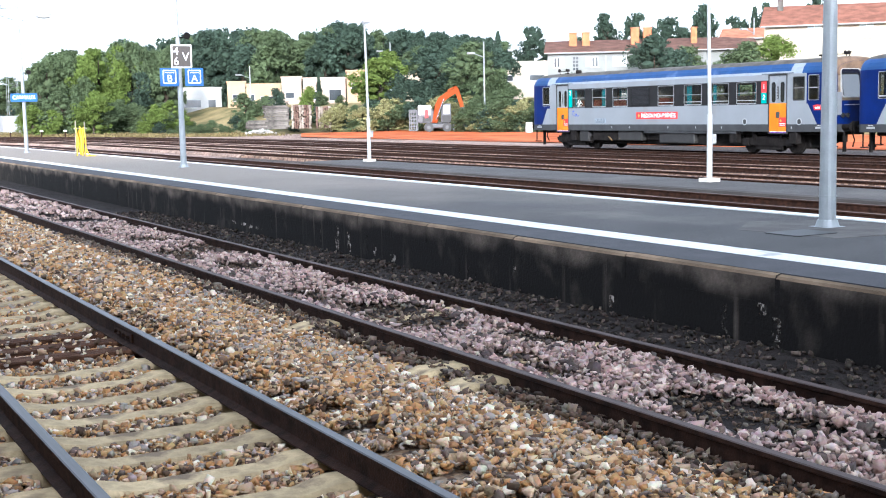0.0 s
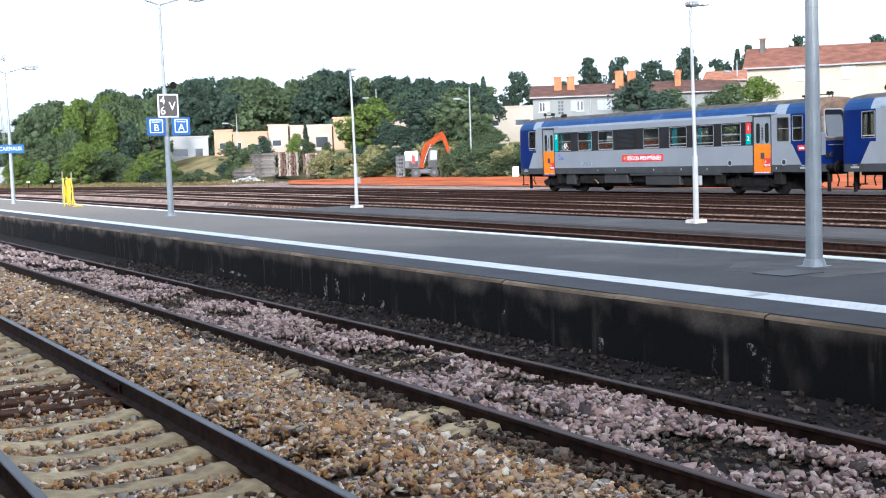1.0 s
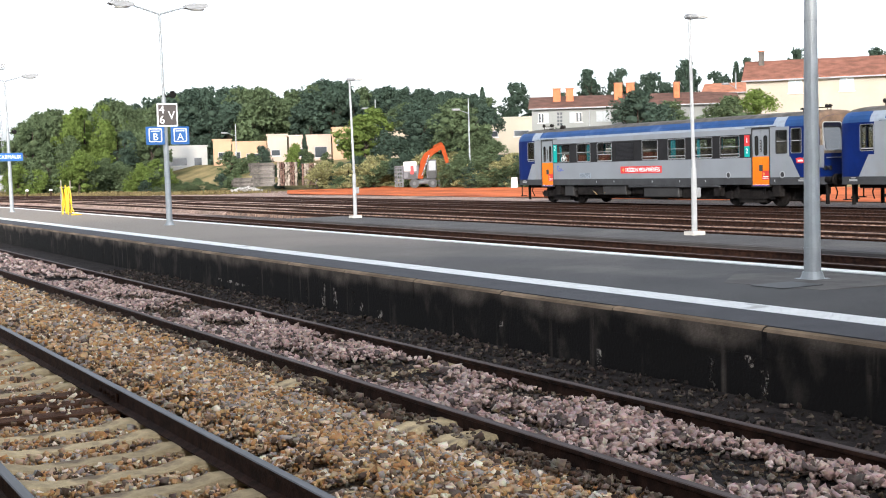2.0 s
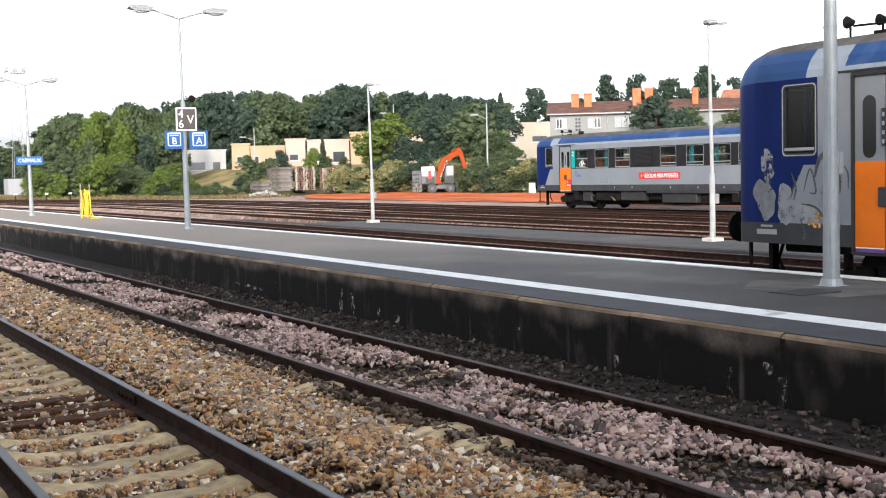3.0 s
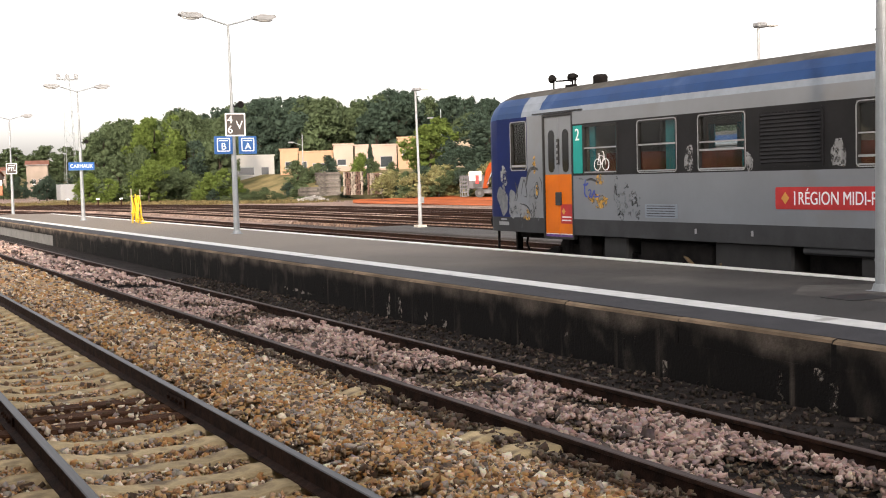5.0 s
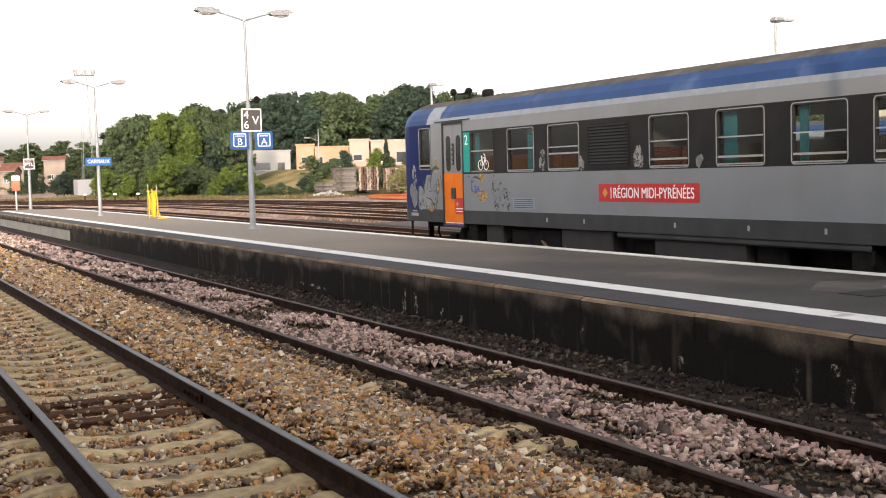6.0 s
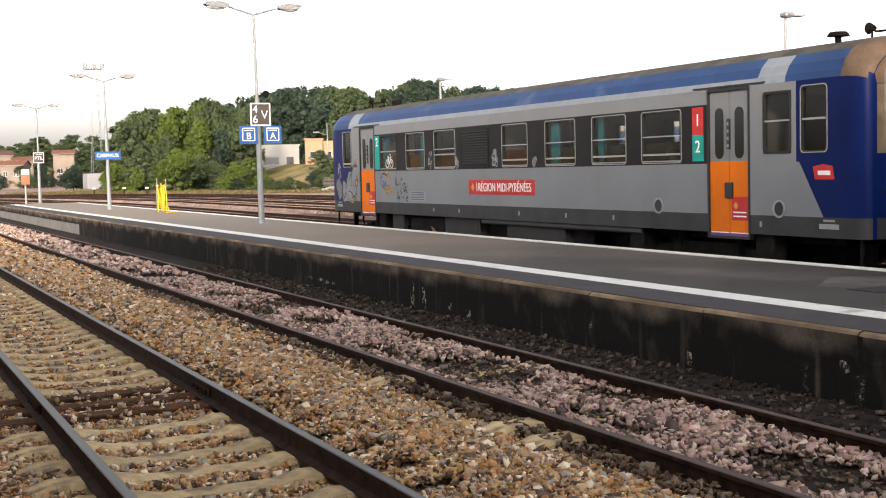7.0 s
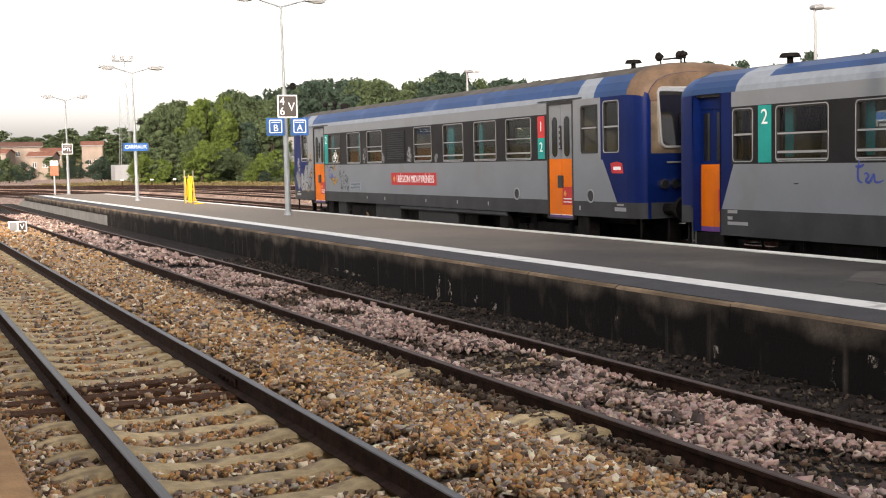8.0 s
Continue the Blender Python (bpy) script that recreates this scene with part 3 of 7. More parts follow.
def height(x, y):
    """The lie of the land: a flat yard, a bank behind it, and wooded hills."""
    u = x + 0.2 * (y - 118)
    u = u + 10 * step(125, 150, y)
    d = np.hypot(x, y)
    return -0.36 + 3.7 * step(68, 84, u) * (1 - step(205, 250, y)) + 9.0 * step(95, 230, u) * step(60, 140, x + 0.0 * y) + 8.0 * step(330, 480, d) * step(-200, 60, y)


def sheet(name, xs, ys, m, label, category, lift=0.0):
    X, Y = np.meshgrid(xs, ys)
    Z = height(X, Y) + lift
    k, r = len(xs), len(ys)
    me = bpy.data.meshes.new(name)
    fs = [(j * k + i, j * k + i + 1, (j + 1) * k + i + 1, (j + 1) * k + i) for j in range(r - 1) for i in range(k - 1)]
    me.from_pydata(np.stack([X, Y, Z], 2).reshape(-1, 3).tolist(), [], fs)
    me.materials.append(M[m])
    return tagged(new(name, me), label, category, kind="structure")


def spread(lo, a, b, hi, fine):
    return np.concatenate([np.linspace(lo, a, 12)[:-1], np.arange(a, b, fine), np.linspace(b, hi, 12)])


sheet("ground", spread(-2500, -20, 200, 2500, 5.0), spread(-2500, -20, 420, 2500, 8.0), "grass", "dry grassy ground of the yard and the hills behind", "ground")


def bend(y):
    """Sideways sweep of the far yard tracks, to the left past the end of the platform."""
    return -np.maximum(0, y - 85.0) ** 2 / 420.0


RAIL = [(-0.075, -0.172), (0.075, -0.172), (0.075, -0.16), (0.012, -0.14), (0.012, -0.045), (0.036, -0.032), (0.036, -0.006), (0.028, 0.0), (-0.028, 0.0), (-0.036, -0.006), (-0.036, -0.032), (-0.012, -0.045), (-0.012, -0.14), (-0.075, -0.16)]


def rail(parent, x, y0, y1, curved=False, top="railtop", z=0.0):
    bm = bmesh.new()
    ys = [y0, y1] if not curved else [y0, 80, 92, 104, 116, 128, 140, 155, 170, 190]
    rows = [[bm.verts.new((x + (bend(y) if curved else 0) + p, y, z + q)) for p, q in RAIL] for y in ys]
    k = len(RAIL)
    for a, b in zip(rows, rows[1:]):
        for i in range(k):
            j = (i + 1) % k
            f = bm.faces.new((a[i], b[i], b[j], a[j]))
            f.material_index = 1 if 6 <= i <= 8 else 0
    bm.faces.new(rows[0][::-1]), bm.faces.new(rows[-1])
    bmesh.ops.recalc_face_normals(bm, faces=bm.faces[:])
    return part("rail", bm, ["rust", top], parent)


def sleeper_mesh(wood=False):
    bm = bmesh.new()
    if wood:
        box(bm, -1.28, -0.125, -0.3, 1.28, 0.125, -0.165, 0.012)
    else:
        # pre-stressed concrete: high under the rails, lower and narrower between them
        prof = [(-1.2, 0.14, -0.21), (-1.05, 0.15, -0.166), (-0.58, 0.145, -0.166), (-0.38, 0.125, -0.205), (0.38, 0.125, -0.205), (0.58, 0.145, -0.166), (1.05, 0.15, -0.166), (1.2, 0.14, -0.21)]
        rows = [[bm.verts.new((x, s * w, z)) for s, w, z in ((-1, hw + 0.03, -0.34), (-1, hw, zt - 0.03), (-1, hw - 0.025, zt), (1, hw - 0.025, zt), (1, hw, zt - 0.03), (1, hw + 0.03, -0.34))] for x, hw, zt in prof]
        for a, b in zip(rows, rows[1:]):
            for i in range(5):
                bm.faces.new((a[i], b[i], b[i + 1], a[i + 1]))
        bm.faces.new(rows[0]), bm.faces.new(rows[-1][::-1])
        bmesh.ops.recalc_face_normals(bm, faces=bm.faces[:])
    me = bpy.data.meshes.new("sleeper")
    bm.to_mesh(me)
    bm.free()
    me.materials.append(M["jointwood" if wood else "sleeper"])
    return me


# platform track nearest the camera
AX1 = 2.2
track1 = root("railway_track", (0, 0, 0), "railway track with worn shiny rails on pale concrete sleepers", "railway track", kind="structure")
for s in (-0.752, 0.752):
    rail(track1, AX1 + s, -12, 190)
CONC, WOOD = sleeper_mesh(), sleeper_mesh(True)
JOINT = (11.22, 11.72, 12.22)
slp_y = [10.55 - 0.585 * i for i in range(0, 26)] + [12.78 + 0.585 * i for i in range(0, 110)]
for y in list(JOINT) + slp_y:
    o = new("sleeper", WOOD if y in JOINT else CONC)
    o.parent, o.location = track1, (AX1, y, 0)
for s in (-0.752, 0.752):
    for f in (-1, 1):
        bm = bmesh.new()
        box(bm, AX1 + s + f * 0.014, 11.25, -0.13, AX1 + s + f * 0.034, 11.87, -0.05, 0.004)
        for k in range(4):
            rod(bm, (AX1 + s + f * 0.03, 11.34 + 0.145 * k, -0.09), (AX1 + s + f * 0.06, 11.34 + 0.145 * k, -0.09), 0.017, seg=6)
        part("fishplate", bm, "rust", track1)

# second platform track
AX2 = 5.585
track2 = root("railway_track", (0, 0, 0), "railway track with rusty rails sunk in pinkish ballast", "railway track", kind="structure")
for s in (-0.72, 0.72):
    rail(track2, AX2 + s, -12, 190, top="railtop_dull")

for y in (7.97, 8.57, 11.05):
    o = new("sleeper", CONC)
    o.parent, o.location = track2, (AX2, y, 0.082)

# track of the moving train and the yard tracks
for ax in (13.47, 17.9, 23.6, 27.9, 32.2, 35.92):
    tr = root("railway_track", (0, 0, 0), "rusty yard railway track on dark timber sleepers", "railway track", "yard tracks", "structure")
    for s in (-0.752, 0.752):
        rail(tr, ax + s, -30, 190, True, "railtop_dull")
    bm = bmesh.new()
    for i in range(230):
        y = -30 + 0.62 * i
        box(bm, ax + bend(y) - 1.25, y - 0.12, -0.3, ax + bend(y) + 1.25, y + 0.12, -0.175)
    s = part("sleepers", bm, "woodsleeper", tr)
    tagged(s, kind="stuff")


def strip(name, x0, x1, y0, y1, z, m, label, curved=False, kind="structure", category="ballast", wob=0.0):
    """A bed of ballast laid along the tracks."""
    ys = np.concatenate([np.arange(y0, 82, 1.2 if wob else 8), np.arange(82, y1 + 1, 6)]) if y1 > 82 else np.linspace(y0, y1, max(2, int((y1 - y0) / 1.2)))
    xs = np.linspace(x0, x1, max(2, int((x1 - x0) / 0.35)) if wob else 3)
    me = bpy.data.meshes.new(name)
    vs = []
    for y in ys:
        for i, x in enumerate(xs):
            dz = wob * (noise.noise((x * 0.9, y * 0.7, 3.1)) + 0.5 * noise.noise((x * 2.3, y * 2.1, 7.7))) if 0 < i < len(xs) - 1 else 0
            vs.append((x + (bend(y) if curved else 0), float(y), z + dz))
    k = len(xs)
    me.from_pydata([tuple(map(float, v)) for v in vs], [], [(j * k + i, j * k + i + 1, (j + 1) * k + i + 1, (j + 1) * k + i) for j in range(len(ys) - 1) for i in range(k - 1)])
    me.materials.append(M[m])
    return tagged(new(name, me), label, category, kind=kind)


strip("ballast_bed", -0.6, 4.6, -15, 170, -0.25, "bed", "brown broken-stone ballast under the near tracks", wob=0.03)
strip("far_yard_ballast", -45, 13, 78, 188, -0.31, "yard", "reddish brown ballast past the platform end")
strip("far_yard_ballast", -70, 66, 186, 325, -0.33, "yard", "reddish brown ballast at the end of the yard")
strip("pink_ballast_bed", 4.6, 6.4, -15, 170, -0.135, "dirtbed", "dirty pinkish ballast of the second track", wob=0.02)
strip("dirt_strip", 6.38, 7.3, -15, 80, -0.05, "dirtbed", "dark sooty dirt at the foot of the platform wall", wob=0.03, category="dirt")
strip("yard_ballast", 11.7, 45.5, 62.0, 188, -0.21, "yard", "reddish brown ballast between the yard tracks", True)
strip("yard_ballast", 11.7, 45.5, -40, 62, -0.21, "darkyard", "dark ballast between the yard tracks")


def shoulder():
    """The heaped ballast between the two near tracks."""
    xs, ys = np.linspace(3.0, 4.78, 8), np.arange(-15, 100, 1.5)
    zs = [-0.15, -0.12, -0.12, -0.13, -0.155, -0.175, -0.185, -0.21]
    me = bpy.data.meshes.new("ballast_shoulder")
    me.from_pydata([(float(x), float(y), z + 0.012 * noise.noise((x * 3, y * 2, 0.5))) for y in ys for x, z in zip(xs, zs)], [], [(j * 8 + i, j * 8 + i + 1, j * 8 + i + 9, j * 8 + i + 8) for j in range(len(ys) - 1) for i in range(7)])
    me.materials.append(M["bed"])
    return tagged(new("ballast_shoulder", me), "heaped brown ballast between the two near tracks", "ballast", kind="structure")


shoulder()


def earth_patch():
    """Bare earth of the building site, slanting off on its left side."""
    xs, k = np.linspace(45.0, 66, 20), 20
    vs = [(x, 30 + (min(2.42 * x, 131) - 30) * j / (k - 1)) for x in xs for j in range(k)]
    me = bpy.data.meshes.new("orange_earth")
    me.from_pydata([(x, y, float(height(np.array(x), np.array(y))) + 0.2 + 0.05 * noise.noise((x * 0.3, y * 0.3, 1.0))) for x, y in vs], [], [(i * k + j, (i + 1) * k + j, (i + 1) * k + j + 1, i * k + j + 1) for i in range(19) for j in range(k - 1)])
    me.materials.append(M["earth"])
    return tagged(new("orange_earth", me), "bare orange earth of a building site", "earth", kind="structure")


earth_patch()


def ridge(xc, w, h, m, label, y0=-30.0, y1=186.0, curved=True):
    """A low bank of ballast along the tracks."""
    ys = np.arange(y0, y1, 3.0)
    prof = ((-w / 2, -0.22), (-w / 4, h), (w / 4, h), (w / 2, -0.22))
    vs = [(xc + (float(bend(y)) if curved else 0) + p, float(y), q + (0.03 * noise.noise((p, y * 0.3, xc)) if q > -0.2 else 0)) for y in ys for p, q in prof]
    me = bpy.data.meshes.new("ballast_ridge")
    me.from_pydata(vs, [], [(j * 4 + i, j * 4 + i + 1, j * 4 + i + 5, j * 4 + i + 4) for j in range(len(ys) - 1) for i in range(3)])
    me.materials.append(M[m])
    return tagged(new("ballast_ridge", me), label, "ballast", kind="structure")


for ax in (13.47, 17.9, 23.6, 27.9, 32.2, 35.92):
    ridge(ax, 3.9, -0.19, "oily", "oil-stained dark ballast under a yard track")
for xc, w in ((15.7, 0.3), (25.75, 0.8), (30.05, 0.8), (34.06, 0.6), (38.4, 1.0), (22.0, 0.5), (24.35, 0.35), (28.65, 0.35), (17.9, 0.4)):
    ridge(xc, w, -0.06, "ridge", "pale pinkish ballast bank between yard tracks", 61.0)
    ridge(xc, w * 0.42, -0.08, "tanridge", "tan ballast bank between yard tracks", -30.0, 64.0)

# ---- platforms ----
PX0, PX1, PZ = 7.2, 11.75, 0.55
platform = root("platform", (0, 0, 0), "asphalt railway platform with white edge lines and a sooty wall", "platform", kind="structure")
bm = bmesh.new()
prism(bm, [(PX0 + 0.001, -0.35), (PX1 - 0.03, -0.35), (PX1 - 0.03, 0.31), (PX0 + 0.001, 0.31)], "y", -25, 44.5)
part("platform_wall", bm, "wall", platform, "black sooty concrete wall with pale streaks")
bm = bmesh.new()
prism(bm, [(PX0 + 0.02, -0.35), (PX1 - 0.02, -0.35), (PX1 - 0.02, 0.38), (PX0 + 0.02, 0.38)], "y", 44.5, 72.0)
prism(bm, [(72.0, -0.35), (77.5, -0.35), (72.0, 0.38)], "x", PX0 + 0.02, PX1 - 0.02)
part("platform_wall", bm, "newwall", platform, "newer pale grey concrete end of the wall")
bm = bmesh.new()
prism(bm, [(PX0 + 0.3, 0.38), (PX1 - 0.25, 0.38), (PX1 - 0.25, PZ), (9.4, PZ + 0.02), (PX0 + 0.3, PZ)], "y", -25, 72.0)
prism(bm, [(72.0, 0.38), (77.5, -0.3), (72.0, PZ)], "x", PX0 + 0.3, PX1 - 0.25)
part("paving", bm, "paving", platform, "dark asphalt, coloured paler farther along where the sun reaches it")
for x0, x1, m, lab in ((PX0 + 0.06, 7.9, "edgeband", "bluish grey edge paving"), (7.9, 8.28, "whiteline", "white ribbed warning strip"), (11.34, 11.58, "whiteline", "white edge line")):
    bm = bmesh.new()
    if x0 == 7.9:
        for i in range(7):
            u = x0 + 0.38 * i / 7
            box(bm, u, -25, PZ + 0.002, u + 0.040, 71, PZ + 0.013)
        box(bm, x0, -25, PZ - 0.01, x1, 71, PZ + 0.009)
    else:
        box(bm, x0, -25, PZ - 0.01, x1, 71, PZ + 0.012)
    part("edge_strip", bm, m, platform, lab)

# streaks of lime on the wall
rnd = random.Random(4)
bm = bmesh.new()
for i in range(26):
    y = rnd.uniform(4, 40)
    h, w = rnd.uniform(0.1, 0.34), rnd.uniform(0.012, 0.05)
    zt = rnd.uniform(0.1, 0.36)
    pts = [(y + w * rnd.uniform(0.3, 1) * (1 if k < 4 else -1), z) for k, z in enumerate((zt, zt - h * 0.35, zt - h * 0.7, zt - h, zt - h, zt - h * 0.6, zt - h * 0.3, zt))]
    prism(bm, pts, "x", PX0 + 0.002, PX0 - 0.002)
s = part("lime_streaks", bm, "streak", platform, "pale lime streaks")
tagged(s, kind="stuff")

# white lime stains on the wall, each by itself
for y, zt, h, w in ((16.22, 0.34, 0.4, 0.06), (15.82, 0.28, 0.32, 0.06), (9.73, 0.12, 0.19, 0.035), (11.5, 0.28, 0.2, 0.03), (15.0, 0.16, 0.14, 0.05), (14.45, 0.09, 0.1, 0.07), (7.5, 0.2, 0.26, 0.05), (7.66, 0.3, 0.1, 0.06), (19.4, 0.1, 0.05, 0.09), (19.75, 0.11, 0.06, 0.1), (20.1, 0.12, 0.05, 0.12), (20.55, 0.12, 0.05, 0.1)):
    pts = [(y - w, zt), (y + w * 0.8, zt), (y + w, zt - h * 0.4), (y + w * 0.5, zt - h), (y - w * 0.6, zt - h * 0.95), (y - w * 1.1, zt - h * 0.5)]
    part("lime_stain", prism(bmesh.new(), pts, "x", PX0 + 0.002, PX0 - 0.004), "limestain", platform, "pale lime stain")

# patched paving round the lamp foot, with a dark lid
part("paving_patch", prism(bmesh.new(), [(9.55, 9.1), (10.9, 9.0), (11.1, 10.6), (10.2, 11.1), (9.4, 10.4)], "z", PZ - 0.02, PZ + 0.022), "newasphalt", platform, "paler patch of asphalt")
part("cable_lid", prism(bmesh.new(), rounded(9.35, 9.45, 9.95, 9.95, 0.05), "z", PZ - 0.02, PZ + 0.028), "rubber", platform, "dark cable lid")

# low platform strip between the yard tracks, with its slab of tarmac
low = root("low_platform", (0, 0, 0), "low narrow asphalt walkway between yard tracks", "platform", kind="structure")
part("slab", prism(bmesh.new(), [(19.35, -0.3), (21.85, -0.3), (21.85, 0.0), (21.8, 0.03), (19.4, 0.03), (19.35, 0.0)], "y", -30, 47), "asphalt", low)

# platform on which the camera stands
own = root("own_platform", (0, 0, 0), "sandy stone edge of the platform on the other side", "platform", kind="structure")
part("kerb_stone", boxed(0.15, -30, -0.3, 0.55, 80, 0.53, 0.02), "ownplat", own)
part("paving", boxed(-7, -30, -0.3, 0.15, 80, 0.525), "asphalt", own)


# plain unseen block added behind the camera to shade the near tracks
thing("station_building", boxed(-17, -70, -0.3, -5.0, 6.0, 13.0), "creamwall", "unseen cream block added behind the camera to shade the near tracks", "building", kind="structure")

# ---- lamp posts and signs ----
def lamp_head(bm, x, z, s):
    prism(bm, [(x, z - 0.03), (x + s * 0.12, z - 0.06), (x + s * 0.5, z - 0.05), (x + s * 0.66, z + 0.02), (x + s * 0.6, z + 0.09), (x + s * 0.2, z + 0.1), (x, z + 0.04)], "y", -0.13, 0.13)


def lamp_post(x, y, top, r=0.09, z=PZ, lean=0.0, arms=2):
    p = root("platform_lamp", (x, y, z), "grey galvanised platform lamp post with two lantern arms", "street lamp", "platform lamps")
    h = top - z
    bm = bmesh.new()
    rod(bm, (0, 0, 0), (-lean * 0.5, 0, 3.45), r, r * 0.7, 16)
    rod(bm, (-lean * 0.5, 0, 3.45), (-lean, 0, h), r * 0.5, r * 0.4, 12)
    part("pole", bm, "pole", p, smooth=False)
    part("base_plate", box(rod(bmesh.new(), (0, 0, 0), (0, 0, 0.1), r * 1.5, r * 1.15, 16), -r * 1.5, -r * 1.5, 0, r * 1.5, r * 1.5, 0.025, 0.005), "pole", p)
    for s in (-1, 1):
        part("arm", rodded((-lean, 0, h - 0.02), (-lean + s * 0.75, 0, h + 0.2), 0.028, 0.022, 8), "pole", p)
        bm = bmesh.new()
        lamp_head(bm, -lean + s * 0.7, h + 0.2, s)
        ld = part("lantern", bm, "lamp", p)
        part("bowl", ball(bmesh.new(), (-lean + s * 1.02, 0, h + 0.16), 0.2, 2, (1.3, 0.55, 0.35)), "lampglass", ld, smooth=True)
    return p


def plate(parent, name, cx, cz, w, h, face, rim, y=-0.13, t=0.03, label=""):
    b = part(name, prism(bmesh.new(), rounded(cx - w / 2, cz - h / 2, cx + w / 2, cz + h / 2, 0.02), "y", y, y + t), rim, parent, label)
    part("sign_face", prism(bmesh.new(), rounded(cx - w / 2 + 0.035, cz - h / 2 + 0.035, cx + w / 2 - 0.035, cz + h / 2 - 0.035, 0.015), "y", y - 0.004, y + 0.004), face, b)
    return b


def letters(parent, text, cx, cz, size, m="white", y=-0.137, fit=None):
    return words("lettering", text, size, m, parent, Matrix.Translation((cx, y - 0.004, cz)) @ pose(0, 0, 0, 90), "", fit)


lamp1 = lamp_post(10.39, 10.05, 8.3, 0.094)
# clamps on the post
for z in (0.0, 1.0, 1.9, 2.5):
    part("clamp", rodded((0, 0, z + 0.35), (0, 0, z + 0.37), 0.098 - 0.0085 * z, None, 16), "pole", lamp1)
part("inspection_box", boxed(0.06, -0.06, 1.25, 0.14, 0.06, 1.5, 0.01), "lamp", lamp1)

lamp2 = lamp_post(10.2, 33.0, 6.22, 0.085, lean=0.05)
b = plate(lamp2, "sign_board", 0.02, 2.97, 0.56, 0.62, "brownsign", "white", label="dark square sign board with a white rim")
letters(b, "4", -0.13, 3.1, 0.3)
letters(b, "6", -0.13, 2.83, 0.3)
letters(b, "V", 0.13, 2.95, 0.32)
for cx, ch in ((-0.33, "B"), (0.35, "A")):
    b = plate(lamp2, "sector_sign", cx, 2.42, 0.5, 0.48, "blue", "blue", label="blue platform sector sign")
    part("sign_border", ring(bmesh.new(), rounded(cx - 0.18, 2.25, cx + 0.18, 2.61, 0.03), rounded(cx - 0.155, 2.275, cx + 0.155, 2.585, 0.02), "y", -0.14, -0.134), "white", b)
    letters(b, ch, cx, 2.38, 0.26)
    part("printed_bar", boxed(cx - 0.12, -0.142, 2.53, cx + 0.12, -0.134, 2.55), "white", b)

part("loudspeaker", rod(rod(bmesh.new(), (0, 0, 3.46), (0.2, -0.02, 3.5), 0.02), (0.2, 0.06, 3.52), (0.2, -0.08, 3.52), 0.05, 0.1, 14), "under", lamp2)
lamp3 = lamp_post(9.92, 53.4, 5.92, 0.085, lean=0.05)
b = plate(lamp3, "station_name_sign", -0.02, 2.27, 1.05, 0.33, "blue", "blue", label="blue station name sign")
letters(b, "CARMAUX", -0.02, 2.27, 0.22, fit=0.9)
part("loudspeaker", rod(rod(bmesh.new(), (0, 0, 3.26), (0.22, -0.02, 3.28), 0.02), (0.22, 0.06, 3.3), (0.22, -0.08, 3.3), 0.05, 0.1, 14), "under", lamp3)
lamp4 = lamp_post(10.28, 77.0, 6.03, 0.1, z=-0.1)
b = plate(lamp4, "sign_board", 0.0, 3.25, 0.6, 0.62, "brownsign", "white", label="dark square sign board with a white rim")
letters(b, "PTL", 0.0, 3.22, 0.28, fit=0.44)
part("printed_bar", boxed(-0.2, -0.142, 3.42, 0.2, -0.134, 3.44), "white", b)

# small two-field board on the ground between the tracks
brd = root("ground_sign", (4.1, 43.2, -0.13), "low white ground board with two dark fields between tracks", "sign")
b = part("board", boxed(-0.29, 0, 0.05, 0.29, 0.04, 0.4, 0.01), "white", brd)
part("dark_field", boxed(-0.25, -0.006, 0.09, -0.025, 0.01, 0.36), "lamp", b)
f = part("dark_field", boxed(0.025, -0.006, 0.09, 0.25, 0.01, 0.36), "brownsign", b)
words("lettering", "V", 0.24, "white", f, Matrix.Translation((0.137, -0.01, 0.215)) @ pose(0, 0, 0, 90))
part("leg", boxed(-0.2, 0.04, -0.3, -0.16, 0.08, 0.4), "steel", brd)
part("leg", boxed(0.16, 0.04, -0.3, 0.2, 0.08, 0.4), "steel", brd)

# small orange disc post past the platform end
ps = root("marker_post", (10.6, 86.0, -0.2), "thin pale post with an orange and white board", "sign")
part("post", rodded((0, 0, 0), (0, 0, 2.1), 0.06), "polewhite", ps)
part("board", boxed(-0.28, -0.1, 1.75, 0.28, -0.06, 2.5, 0.03), "tileorange", ps)
part("top_board", boxed(-0.26, -0.11, 2.4, 0.26, -0.065, 2.75, 0.03), "white", ps)


def yard_lamp(x, y, top, name_lab):
    p = root("yard_lamp", (x, y, 0.03), name_lab, "street lamp", "yard lamps")
    h = top - 0.03
    part("pole", rod(rod(bmesh.new(), (0, 0, 0), (0, 0, 1.7), 0.075, 0.07, 12), (0, 0, 1.7), (-0.07, 0, h), 0.05, 0.038, 12), "polewhite", p)
    part("footing", boxed(-0.2, -0.2, -0.2, 0.2, 0.2, 0.09, 0.02), "footing", p)
    part("junction_box", boxed(0.05, -0.08, 0.95, 0.17, 0.08, 1.2, 0.02), "lamp", p)
    part("bracket", rodded((-0.07, 0, h), (0.3, 0, h + 0.06), 0.035, 0.03, 8), "polewhite", p)
    l = part("lantern", box(bmesh.new(), -0.16, -0.14, h - 0.03, 0.14, 0.14, h + 0.1, 0.04), "lamp", p)
    part("bowl", boxed(0.12, -0.14, h + 0.0, 0.5, 0.14, h + 0.13, 0.04), "lampglass", l)
    return p


yard_lamp(21.22, 24.52, 5.5, "slim white yard lamp on a pale concrete footing")
yard_lamp(21.3, 44.65, 5.42, "slim white yard lamp on a pale concrete footing")

